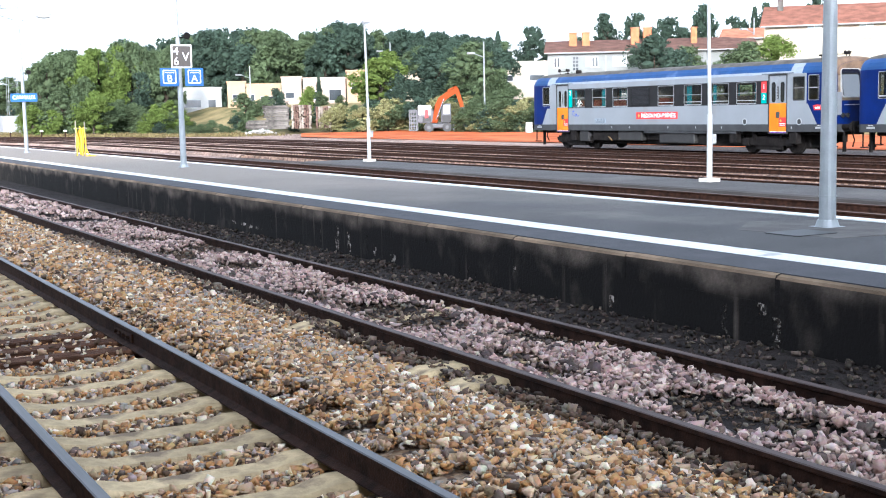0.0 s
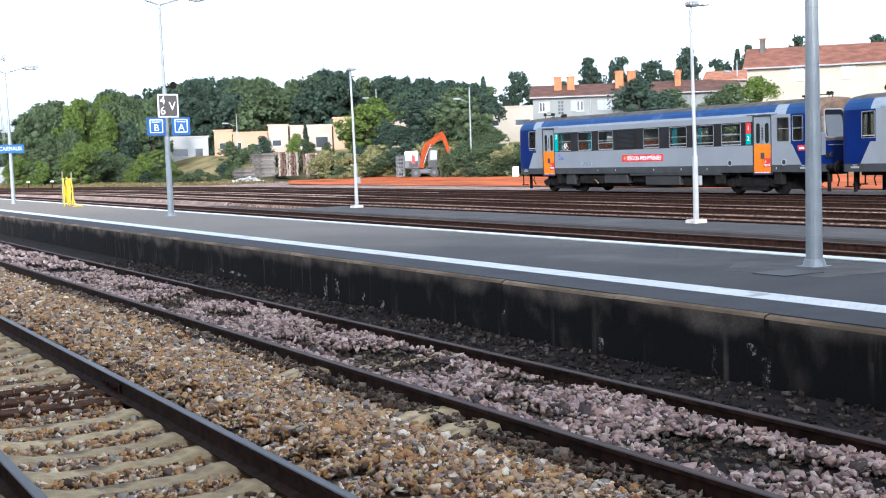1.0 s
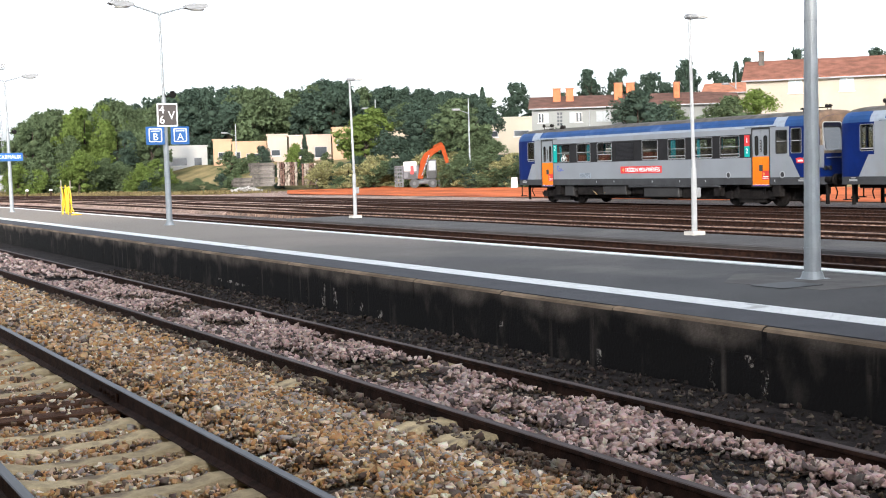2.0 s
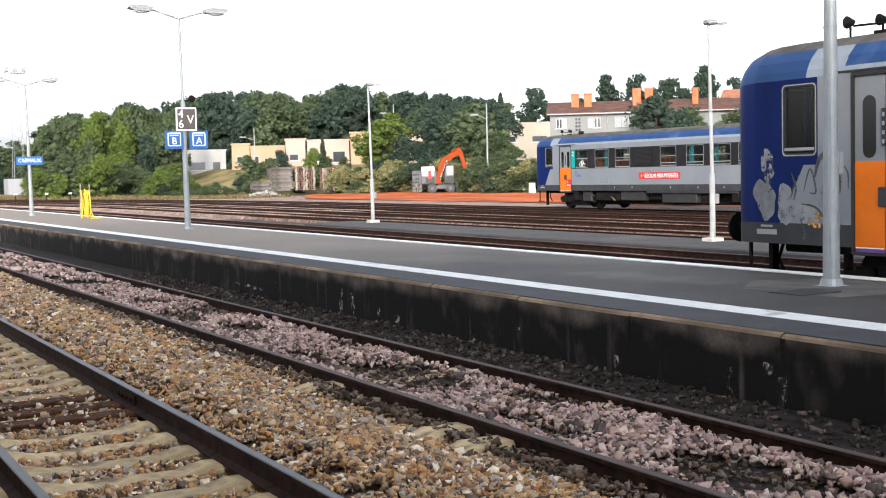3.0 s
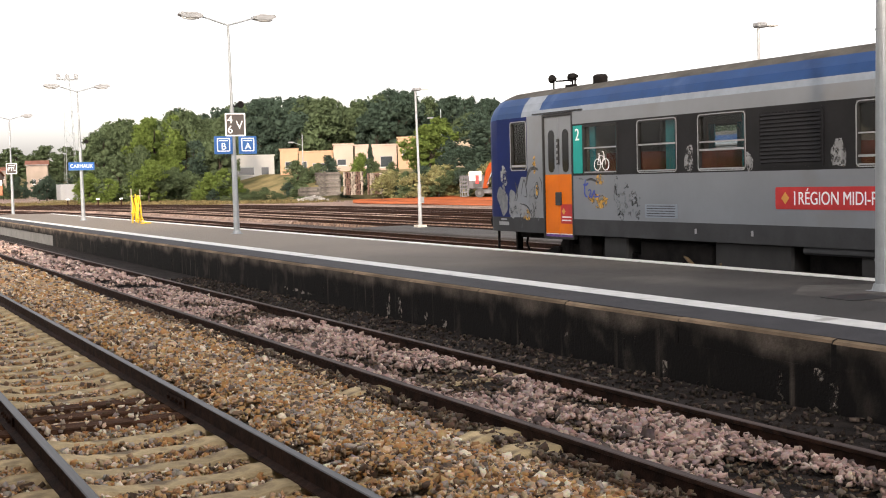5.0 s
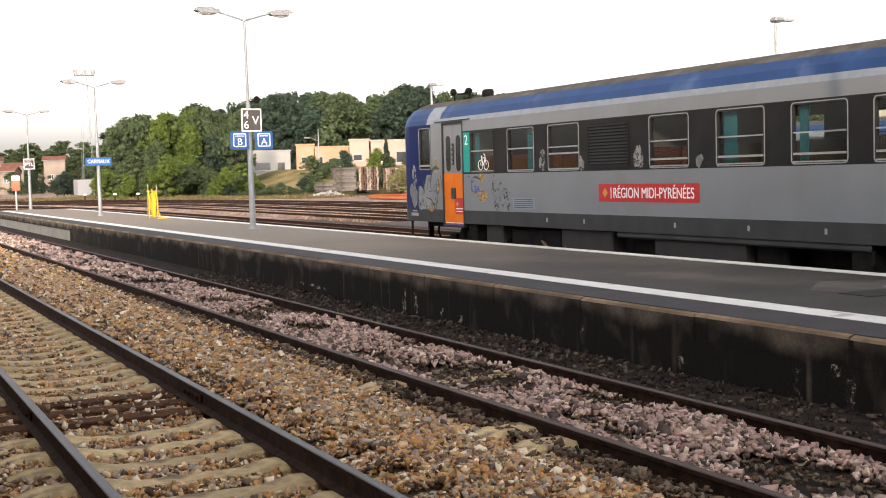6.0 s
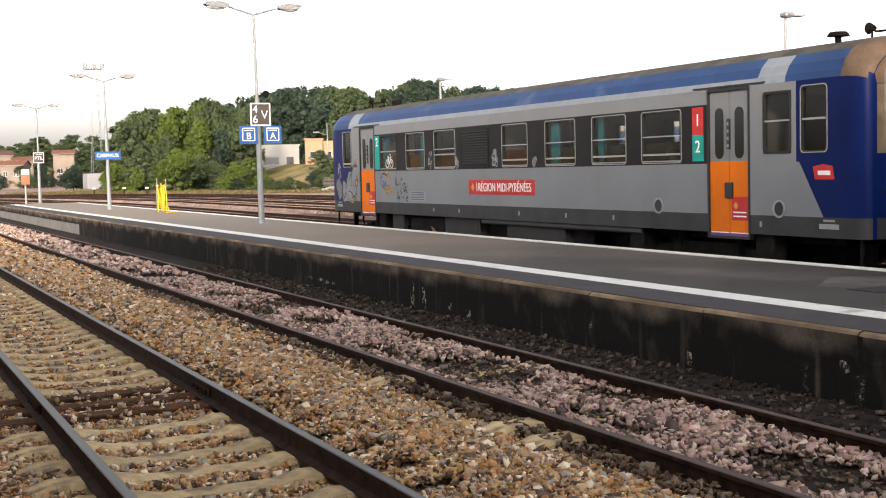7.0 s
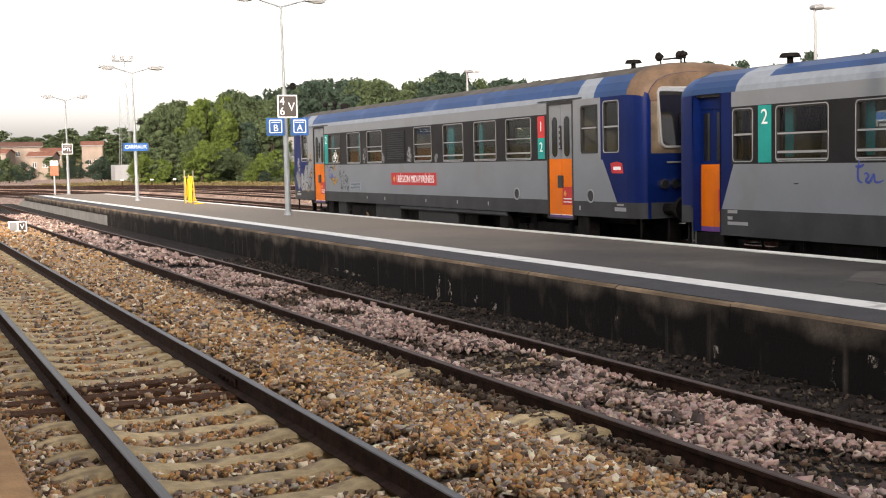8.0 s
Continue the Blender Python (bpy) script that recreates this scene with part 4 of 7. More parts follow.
# hose rack
hr = root("hose_rack", (10.45, 46.0, PZ), "yellow water hose coiled over a steel rack on the platform", "hose")
part("rack", rod(rod(rod(bmesh.new(), (-0.2, 0, 0), (-0.17, 0, 1.28), 0.022), (0.15, 0, 0), (0.15, 0, 1.26), 0.022), (-0.24, 0, 1.02), (0.24, 0, 1.02), 0.022), "steel", hr)
rnd = random.Random(9)
for i in range(9):
    cu = bpy.data.curves.new("hose_loop", "CURVE")
    cu.dimensions, cu.bevel_depth, cu.bevel_resolution = "3D", 0.021, 2
    sp = cu.splines.new("NURBS")
    cx, dy = -0.16 + 0.035 * i + rnd.uniform(-0.05, 0.05), rnd.uniform(-0.12, 0.04)
    tp, lo = rnd.uniform(-0.22, 0.06), rnd.uniform(0.0, 0.4)
    pts = [(cx + rnd.uniform(-0.05, 0.05), -0.1 + dy, 0.05 + lo), (cx + rnd.uniform(-0.05, 0.05), -0.14 + dy, 0.5), (cx, -0.1 + dy, 0.95 + tp), (cx, 0.0, 1.16 + tp), (cx + 0.02, 0.1, 0.95 + tp), (cx + rnd.uniform(-0.05, 0.05), 0.14, 0.5), (cx + 0.05, 0.1, 0.1 + lo), (cx + 0.03, 0.0, 0.03 + lo)]
    if i == 8:
        pts = [(0.1, -0.1, 0.6), (0.15, -0.16, 0.2), (0.22, -0.22, 0.04), (0.38, -0.3, 0.03), (0.5, -0.25, 0.03), (0.3, -0.15, 0.03), (0.1, -0.2, 0.03)]
    sp.points.add(len(pts) - 1)
    for q, c in zip(sp.points, pts):
        q.co = (*c, 1)
    sp.use_cyclic_u, sp.use_endpoint_u = i != 8, True
    tmp = bpy.data.objects.new("tmp", cu)
    scene.collection.objects.link(tmp)
    bpy.context.view_layer.update()
    me = bpy.data.meshes.new_from_object(tmp.evaluated_get(bpy.context.evaluated_depsgraph_get()))
    bpy.data.objects.remove(tmp)
    me.materials.clear()
    me.materials.append(M["hose"])
    o = new("hose_loop", me)
    o.parent = hr
# ---- trains ----
# car space: x across (the side towards the platform is negative), y along, 0 at the leading end and negative to the rear
SIDE = 1.42
ROOF = [(SIDE, 3.04), (1.40, 3.14), (1.33, 3.28), (1.2, 3.42), (0.95, 3.54), (0.5, 3.61), (0.0, 3.63)]
WIN = [(3.48, 4.54), (5.1, 6.16), (6.68, 7.78), (9.93, 11.0), (11.67, 12.78), (13.33, 14.43), (14.88, 16.0)]
DOORS = [(2.13, 3.13), (16.67, 17.65)]
ROOF_LOW = [(SIDE, 2.91), (1.40, 3.0), (1.33, 3.1), (1.2, 3.2), (0.95, 3.29), (0.5, 3.35), (0.0, 3.37)]
LEN = 19.93


def wall_cells(bm, s, o0, o1, z0, z1, holes, mi):
    """A side panel of the car body with real openings; s is -1 for the platform side."""
    os_ = sorted({o0, o1, *[v for h in holes for v in h[:2] if o0 < v < o1]})
    zs = sorted({z0, z1, *[v for h in holes for v in h[2:] if z0 < v < z1]})
    for a, b in zip(os_, os_[1:]):
        for c, d in zip(zs, zs[1:]):
            mo, mz = (a + b) / 2, (c + d) / 2
            if any(h[0] < mo < h[1] and h[2] < mz < h[3] for h in holes):
                continue
            for x in (SIDE, SIDE - 0.06):
                f = bm.faces.new([bm.verts.new((s * x, -o, z)) for o, z in ((a, c), (b, c), (b, d), (a, d))])
                f.material_index = mi if x == SIDE else 1


def panels(car, name, s, o0, o1, z0, z1, holes, m, label=""):
    """Side panels, one for each stretch between the doors."""
    ends = [o0]
    for h in sorted(holes):
        if h[2] <= z0 and h[3] >= z1 and h[1] > o0 and h[0] < o1:
            ends += [h[0], h[1]]
    ends.append(o1)
    for a, b in zip(ends[::2], ends[1::2]):
        if b - a > 0.001:
            bm = bmesh.new()
            wall_cells(bm, s, a, b, z0, z1, holes, 0)
            part(name, bm, [m, "interior"], car, label)


def flat_panel(car, name, s, pts, m, label=""):
    bm = bmesh.new()
    poly(bm, s, pts)
    part(name, bm, m, car, label)


def poly(bm, s, pts, mi=0, x=SIDE):
    f = bm.faces.new([bm.verts.new((s * x, -o, z)) for o, z in pts])
    f.material_index = mi


def window(car, s, o0, o1, z0, z1, bars=(), name="window", glass="glass", rim="alu"):
    """A framed side window with its pane and cross bars."""
    g = part(name, ring(bmesh.new(), rounded(-o1, z0, -o0, z1, 0.07), rounded(-o1 + 0.014, z0 + 0.014, -o0 - 0.014, z1 - 0.014, 0.06), "x", s * (SIDE + 0.01), s * (SIDE + 0.001)), rim, car, "aluminium-framed window" if rim == "alu" else "black rubber-framed window")
    part("seal", ring(bmesh.new(), rounded(-o1 - 0.004, z0 - 0.004, -o0 + 0.004, z1 + 0.004, 0.07), rounded(-o1 + 0.035, z0 + 0.035, -o0 - 0.035, z1 - 0.035, 0.05), "x", s * (SIDE + 0.004), s * (SIDE - 0.05)), "rubber", g)
    part("pane", prism(bmesh.new(), rounded(-o1 + 0.03, z0 + 0.03, -o0 - 0.03, z1 - 0.03, 0.05), "x", s * (SIDE - 0.03), s * (SIDE - 0.036)), glass, g)
    for z, w in bars:
        part("cross_bar", boxed(s * (SIDE + 0.006), -o1 + 0.04, z - w / 2, s * (SIDE - 0.025), -o0 - 0.04, z + w / 2), "alu", g)
    return g


def door(car, s, o0, o1, z0=0.80, z1=3.03):
    part("door_frame", ring(bmesh.new(), rounded(-o1 - 0.015, z0 - 0.03, -o0 + 0.015, z1 + 0.02, 0.03), rounded(-o1 + 0.025, z0 + 0.01, -o0 - 0.025, z1 - 0.03, 0.02), "x", s * (SIDE + 0.008), s * (SIDE - 0.07)), "rubber", car)
    mid = (o0 + o1) / 2
    for a, b in ((o0 + 0.025, mid - 0.008), (mid + 0.008, o1 - 0.025)):
        d = part("door_leaf", boxed(s * (SIDE - 0.025), -b, 1.94, s * (SIDE - 0.06), -a, z1 - 0.03), "tgrey", car, "grey over orange folding door leaf")
        part("lower_panel", boxed(s * (SIDE - 0.023), -b, z0 + 0.05, s * (SIDE - 0.06), -a, 1.94), "torange", d, "orange lower door panel")
        part("sill_strip", boxed(s * (SIDE - 0.021), -b, z0, s * (SIDE - 0.06), -a, z0 + 0.045), "tpurple", d)
        part("sill_line", boxed(s * (SIDE - 0.0215), -b + 0.01, z0 + 0.052, s * (SIDE - 0.05), -a - 0.01, z0 + 0.066), "white", d)
        m = (a + b) / 2
        part("door_light", prism(bmesh.new(), rounded(-m - 0.1, 1.98, -m + 0.1, 2.75, 0.095, 5), "x", s * (SIDE - 0.016), s * (SIDE - 0.05)), "darkglass", d, "narrow dark door window")
    part("door_handle", boxed(s * (SIDE + 0.012), -mid - 0.09, 1.38, s * (SIDE - 0.03), -mid + 0.09, 1.62, 0.01), "tdark", car)
    part("door_notice", boxed(s * (SIDE - 0.019), -o1 + 0.06, 1.05, s * (SIDE - 0.03), -mid - 0.05, 1.4), "tred", car, "small red notice")
    for k in range(2):
        part("notice_bar", boxed(s * (SIDE - 0.016), -o1 + 0.1, 1.1 + 0.06 * k, s * (SIDE - 0.022), -mid - 0.09, 1.12 + 0.06 * k), "white", car)
    part("notice_mark", prism(bmesh.new(), [(-mid - 0.21, 1.27), (-mid - 0.15, 1.21), (-mid - 0.09, 1.27), (-mid - 0.15, 1.33)][:4], "x", s * (SIDE - 0.016), s * (SIDE - 0.022)), "emblem", car)
    part("pictogram_strip", boxed(s * (SIDE + 0.009), -mid - 0.03, 2.12, s * (SIDE - 0.03), -mid + 0.025, 2.58), "rubber", car)
    for k in range(4):
        part("pictogram", boxed(s * (SIDE + 0.011), -mid - 0.022, 2.15 + 0.11 * k, s * (SIDE), -mid + 0.016, 2.2 + 0.11 * k), "lamp", car)
    part("drip_rail", boxed(s * (SIDE + 0.02), -o1 - 0.35, z1 + 0.03, s * (SIDE - 0.01), -o0 + 0.35, z1 + 0.05), "tdark", car)


def bogie(car, o):
    g = new("bogie")
    g.parent, g.location = car, (0, -o, 0)
    for s in (-1, 1):
        bm = bmesh.new()
        prism(bm, [(-1.6, 0.52), (-1.5, 0.36), (-0.6, 0.3), (0.6, 0.3), (1.5, 0.36), (1.6, 0.52), (0.7, 0.66), (-0.7, 0.66)], "x", s * 1.0, s * 1.12)
        for y in (-1.2, 1.2):
            box(bm, s * 1.02, y - 0.16, 0.28, s * 1.2, y + 0.16, 0.6, 0.03)
            rod(bm, (s * 1.08, y * 0.62, 0.5), (s * 1.08, y * 0.62, 0.82), 0.1, seg=10)
        part("side_frame", bm, "under", g)
    part("motor_case", boxed(-0.6, -1.75, 0.2, 0.6, 1.75, 0.72, 0.04), "under", g)
    for s in (-1, 1):
        part("brake_rigging", boxed(s * 0.86, -0.75, 0.14, s * 1.06, 0.75, 0.34, 0.03), "under", g)
    sets = []
    for y in (-1.2, 1.2):
        bm = bmesh.new()
        rod(bm, (-0.9, 0, 0), (0.9, 0, 0), 0.08, seg=10)
        for s in (-1, 1):
            rod(bm, (s * 0.69, 0, 0), (s * 0.82, 0, 0), 0.42, 0.42, 24)
            rod(bm, (s * 0.66, 0, 0), (s * 0.69, 0, 0), 0.45, 0.45, 24)
            for k in range(6):
                a = k * math.pi / 3
                box(bm, s * 0.82, 0.25 * math.cos(a) - 0.04, 0.25 * math.sin(a) - 0.04, s * 0.835, 0.25 * math.cos(a) + 0.04, 0.25 * math.sin(a) + 0.04)
        w = part("wheelset", bm, "under", g)
        w.location = (0, y, 0.43)
        sets.append(w)
    return g, sets


def end_cap(car, o, d, roof=ROOF):
    """The rounded blue cab end. d is 1 for the leading end, -1 for the rear."""
    bm = bmesh.new()
    secs = [(-0.42, 1.0, 1.0), (-0.2, 0.995, 0.995), (-0.12, 0.985, 0.99), (-0.05, 0.965, 0.984), (0.0, 0.935, 0.975), (0.03, 0.89, 0.963)]
    prof = [(SIDE, 0.86), (SIDE, 1.14)] + [(SIDE, z) for z in (1.6, 2.0, 2.5)] + roof
    full = [(-x, z) for x, z in prof] + [(x, z) for x, z in prof[::-1][1:]]
    rows = []
    for dy, kx, kz in secs:
        rows.append([bm.verts.new((x * kx, -o + d * dy, z if z < 2.6 else 2.6 + (z - 2.6) * (1 - (1 - kz) * 5))) for x, z in full])
    for a, b in zip(rows, rows[1:]):
        for i in range(len(full) - 1):
            f = bm.faces.new((a[i], a[i + 1], b[i + 1], b[i]))
            lo = min(v.co.z for v in f.verts)
            f.material_index, f.smooth = 1 if lo < 1.1 else (2 if lo > (roof[3][1] - 0.06 if d > 0 else 2.98) else (3 if lo > roof[0][1] - 0.08 else 0)), True
    f = bm.faces.new(rows[-1])
    bmesh.ops.recalc_face_normals(bm, faces=bm.faces[:])
    cap = part("cab_end", bm, ["tblue", "tdark", "trust" if d < 0 else "troof", "troofblue"], car, "rounded blue cab end")
    y = -o + d * 0.034
    low = roof is not ROOF and 0.26 or 0.0
    part("skirt_band", boxed(-1.2, y, 0.86, 1.2, y + d * 0.008, 1.14), "tdark", cap)
    if d < 0:
        pts = [(x * 0.885, 2.6 + (z - 2.6) * 0.81) for x, z in roof if z > 3.05]
        pts = [(1.2, 2.9)] + pts + [(-x, z) for x, z in pts[::-1][1:]] + [(-1.2, 2.9)]
        part("brow_panel", prism(bmesh.new(), pts, "y", y - 0.004, y + d * 0.006), "trust", cap, "rust-stained panel over the windscreens")
        # added panel: the sun's glare round the screens, put into a colour
        part("screen_surround", boxed(-1.2, y - 0.002, 2.0, 1.2, y + d * 0.005, 2.9), "bronze", cap, "tan metallic panel added for the sun glare round the windscreens")
    for s in (-1, 1):
        def rake(bm):
            """The screen leans back and narrows towards its foot."""
            for v in bm.verts:
                if d * (v.co.y - y) > 0.0:
                    v.co.y += d * 0.07 * (3.1 - v.co.z)
                v.co.x -= s * 0.03 * (3.1 - v.co.z) * (1 if abs(v.co.x) > 0.6 else -0.3)
            return bm
        part("windscreen", rake(prism(bmesh.new(), rounded(min(s * 0.09, s * 1.04), 2.13 - low, max(s * 0.09, s * 1.04), 3.13 - low, 0.1), "y", y + d * 0.014, y - d * 0.02)), "screen", cap, "dark glossy windscreen")
        part("windscreen_seal", rake(ring(bmesh.new(), rounded(min(s * 0.055, s * 1.075), 2.095 - low, max(s * 0.055, s * 1.075), 3.165 - low, 0.12), rounded(min(s * 0.09, s * 1.04), 2.13 - low, max(s * 0.09, s * 1.04), 3.13 - low, 0.1), "y", y + d * 0.02, y - d * 0.01)), "alu" if d < 0 else "tdark", cap)
        for x in (0.72, 0.96):
            part("headlight", rodded((s * x, y - d * 0.03, 1.46), (s * x, y + d * 0.08, 1.46), 0.095, 0.085, 16), "chrome", cap)
            part("headlight_lens", rodded((s * x, y + d * 0.07, 1.46), (s * x, y + d * 0.085, 1.46), 0.07, 0.07, 16), "darkglass", cap)
        b = part("buffer", rod(rod(rod(bmesh.new(), (s * 0.87, y, 1.03), (s * 0.87, y + d * 0.3, 1.03), 0.11, 0.1), (s * 0.87, y + d * 0.28, 1.03), (s * 0.87, y + d * 0.5, 1.03), 0.07), (s * 0.87, y + d * 0.48, 1.03), (s * 0.87, y + d * 0.54, 1.03), 0.22, 0.2, 18), "under", cap)
        part("air_hose", rod(rod(bmesh.new(), (s * 0.45, y, 0.9), (s * 0.45, y + d * 0.15, 0.55), 0.025), (s * 0.45, y + d * 0.15, 0.55), (s * 0.4, y + d * 0.02, 0.3), 0.025), "under", cap)
        part("rail_guard", boxed(s * 0.68, y - d * 0.1, 0.12, s * 0.8, y - d * 0.02, 0.88), "under", cap)
    part("grab_rail", rodded((-0.9, y + d * 0.05, 1.84), (0.9, y + d * 0.05, 1.84), 0.016, seg=6), "alu", cap)
    part("coupling", box(rod(bmesh.new(), (0, y, 0.98), (0, y + d * 0.35, 0.95), 0.06), -0.16, y - d * 0.02, 0.8, 0.16, y + d * 0.06, 1.1), "under", cap)
    for s in (-1, 1):
        part("step_iron", boxed(s * 1.05, y - d * 0.28, 0.3, s * 1.3, y - d * 0.06, 0.34), "under", cap)
        part("step_iron", boxed(s * 1.26, y - d * 0.2, 0.3, s * 1.3, y - d * 0.16, 0.9), "under", cap)
    return cap


def roof_strips(car, o0, o1, tip0=0.95, pale0=1.6, roof=ROOF, pale=1, grime=3):
    """The roof in its colours: pale stripe, blue haunch, grimy top."""
    for s in (-1, 1):
        bm = bmesh.new()
        for i, (p, q) in enumerate(zip(roof, roof[1:])):
            for a, b in ((o0, o0 + tip0), (o0 + tip0, o0 + pale0), (o0 + pale0, o1 - 1.7), (o1 - 1.7, o1 - 1.1), (o1 - 1.1, o1)):
                f = bm.faces.new([bm.verts.new((s * x, -o, z)) for x, z, o in ((p[0], p[1], a), (q[0], q[1], a), (q[0], q[1], b), (p[0], p[1], b))])
                tip, light = a in (o0, o1 - 1.1), a in (o0 + tip0, o1 - 1.7)
                f.material_index = 2 if i >= grime else (3 if tip else (0 if light else (0 if i < pale else 3)))
        bmesh.ops.remove_doubles(bm, verts=bm.verts[:], dist=0.0005)
        bmesh.ops.recalc_face_normals(bm, faces=bm.faces[:])
        part("roof_side", bm, ["tstripe", "tblue", "troof", "troofblue"], car, "blue and pale striped roof")


def ribbon(car, s, name, pts, w, m, lift, label=""):
    """A flat painted stroke that thins out at both ends."""
    pts = [Vector(p) for p in pts]
    fine = []
    for i in range(len(pts) - 1):
        p0, p1, p2, p3 = pts[max(0, i - 1)], pts[i], pts[i + 1], pts[min(len(pts) - 1, i + 2)]
        for k in range(6):
            t = k / 6
            fine.append(0.5 * (2 * p1 + (p2 - p0) * t + (2 * p0 - 5 * p1 + 4 * p2 - p3) * t * t + (3 * p1 - p0 - 3 * p2 + p3) * t ** 3))
    fine.append(pts[-1])
    bm = bmesh.new()
    rows = []
    for i, p in enumerate(fine):
        d = (fine[min(i + 1, len(fine) - 1)] - fine[max(i - 1, 0)]).normalized()
        k = w * (0.35 + 0.65 * math.sin(math.pi * (i + 0.5) / len(fine)))
        rows.append([bm.verts.new((s * (SIDE + lift), -(p.x - d.y * k * q), p.y + d.x * k * q)) for q in (-0.5, 0.5)])
    for a, b in zip(rows, rows[1:]):
        bm.faces.new((a[0], a[1], b[1], b[0]))
    part(name, bm, m, car, label)


def brush(car, s, o):
    """A free blue brush mark of three strokes on the side."""
    for pts in (((0.08, 1.84), (0.05, 1.7), (0.06, 1.57), (0.14, 1.53)), ((0.0, 1.75), (0.1, 1.75), (0.17, 1.78)), ((0.16, 1.64), (0.21, 1.66), (0.25, 1.62), (0.2, 1.56), (0.27, 1.54), (0.35, 1.64), (0.37, 1.55), (0.45, 1.54), (0.53, 1.57))):
        ribbon(car, s, "brush_stroke", [(o + p, z) for p, z in pts], 0.042, "graf_blue", 0.0055, "blue brush stroke")


def railcar(loc, label, group=""):
    car = root("railcar", loc, label, "train", group)
    for s in (-1, 1):
        holes = [(a, b, 1.93, 2.79) for a, b in WIN] + [(a, b, 0.8, 3.03) for a, b in DOORS] + [(0.92, 1.53, 2.03, 2.97), (17.96, 18.56, 2.03, 2.92), (18.75, 19.29, 2.03, 2.97)]
        panels(car, "skirt_panel", s, 0.4, LEN - 0.4, 0.86, 1.14, holes, "tdark", "dark grey lower skirt")
        panels(car, "side_panel", s, 1.3, 18.72, 1.14, 1.91, holes, "tgrey", "light grey steel side")
        flat_panel(car, "side_panel", s, [(0.86, 1.14), (1.3, 1.14), (1.3, 1.91)], "tgrey")
        flat_panel(car, "side_panel", s, [(18.72, 1.14), (19.2, 1.14), (18.72, 1.91)], "tgrey")
        flat_panel(car, "blue_panel", s, [(0.4, 1.14), (0.86, 1.14), (1.3, 1.91), (0.4, 1.91)], "tblue", "dark blue cab side")
        flat_panel(car, "blue_panel", s, [(19.2, 1.14), (LEN - 0.4, 1.14), (LEN - 0.4, 1.91), (18.72, 1.91)], "tblue", "dark blue cab side")
        panels(car, "blue_panel", s, 0.4, 1.55, 1.91, 3.04, holes, "tblue", "dark blue cab side")
        panels(car, "blue_panel", s, 18.66, LEN - 0.4, 1.91, 3.04, holes, "tblue", "dark blue cab side")
        panels(car, "window_band", s, 3.13, 16.67, 1.91, 2.82, holes, "tband", "near-black window band")
        panels(car, "upper_panel", s, 1.55, 3.13, 1.91, 3.04, holes, "tgrey")
        panels(car, "upper_panel", s, 16.67, 18.66, 1.91, 3.04, holes, "tgrey")
        panels(car, "upper_panel", s, 3.13, 16.67, 2.82, 3.04, holes, "tgrey", "light grey panel over the windows")
        for i, (a, b) in enumerate(WIN):
            window(car, s, a, b, 1.93, 2.79, ((2.385, 0.025), (1.965, 0.02)) if i in (0, 1) else (((2.37, 0.022), (2.25, 0.03), (1.965, 0.025)) if i == 2 else ((2.37, 0.02), (2.075, 0.032), (1.965, 0.02))), rim="alu" if i else "rubber")
        window(car, s, 0.92, 1.53, 2.03, 2.97, ((2.12, 0.04),), "cab_window")
        window(car, s, 17.96, 18.56, 2.03, 2.92, ((2.5, 0.025),), "side_window", rim="rubber")
        window(car, s, 18.75, 19.29, 2.03, 2.97, ((2.5, 0.03),), "cab_window")
        for a, b in DOORS:
            door(car, s, a, b)
        # louvred grille in the window band
        g = part("grille", ring(bmesh.new(), rounded(-9.35, 1.96, -8.05, 2.76, 0.04), rounded(-9.31, 2.0, -8.09, 2.72, 0.03), "x", s * (SIDE + 0.012), s * (SIDE - 0.02)), "tband", car, "black louvred grille")
        for k in range(13):
            z = 2.02 + 0.055 * k
            part("slat", prism(bmesh.new(), [(s * (SIDE + 0.004), z), (s * (SIDE + 0.02), z + 0.008), (s * (SIDE + 0.004), z + 0.04)], "y", -9.3, -8.1), "tband", g)
        # class panels
        part("class_panel", boxed(s * SIDE, -3.46, 1.95, s * (SIDE + 0.006), -3.17, 2.79), "tteal", car, "teal second class panel")
        part("class_panel", boxed(s * SIDE, -16.56, 1.95, s * (SIDE + 0.006), -16.28, 2.36), "tteal", car, "teal second class panel")
        part("class_panel", boxed(s * SIDE, -16.56, 2.36, s * (SIDE + 0.006), -16.28, 2.79), "tred", car, "red first class panel")
        turn = pose(0, 0, 0, 90, 0, -90 if s < 0 else 90)
        words("class_number", "2", 0.3, "white", car, Matrix.Translation((s * (SIDE + 0.007), -3.31, 2.62)) @ turn)
        words("class_number", "2", 0.27, "white", car, Matrix.Translation((s * (SIDE + 0.007), -16.42, 2.17)) @ turn)
        words("class_number", "1", 0.27, "white", car, Matrix.Translation((s * (SIDE + 0.007), -16.42, 2.58)) @ turn)
        sg = part("region_sign", prism(bmesh.new(), rounded(-11.25, 1.37, -8.4, 1.68, 0.03), "x", s * SIDE, s * (SIDE + 0.006)), "tred", car, "red sign with white lettering")
        words("lettering", "RÉGION MIDI-PYRÉNÉES", 0.25, "white", sg, Matrix.Translation((s * (SIDE + 0.007), -9.99, 1.515)) @ turn, "", 2.25)
        part("emblem", prism(bmesh.new(), [(-8.6, 1.44), (-8.52, 1.525), (-8.6, 1.61), (-8.68, 1.525)], "x", s * SIDE, s * (SIDE + 0.009)), "emblem", sg)
        part("divider", boxed(s * SIDE, -8.8, 1.43, s * (SIDE + 0.009), -8.78, 1.62), "white", sg)
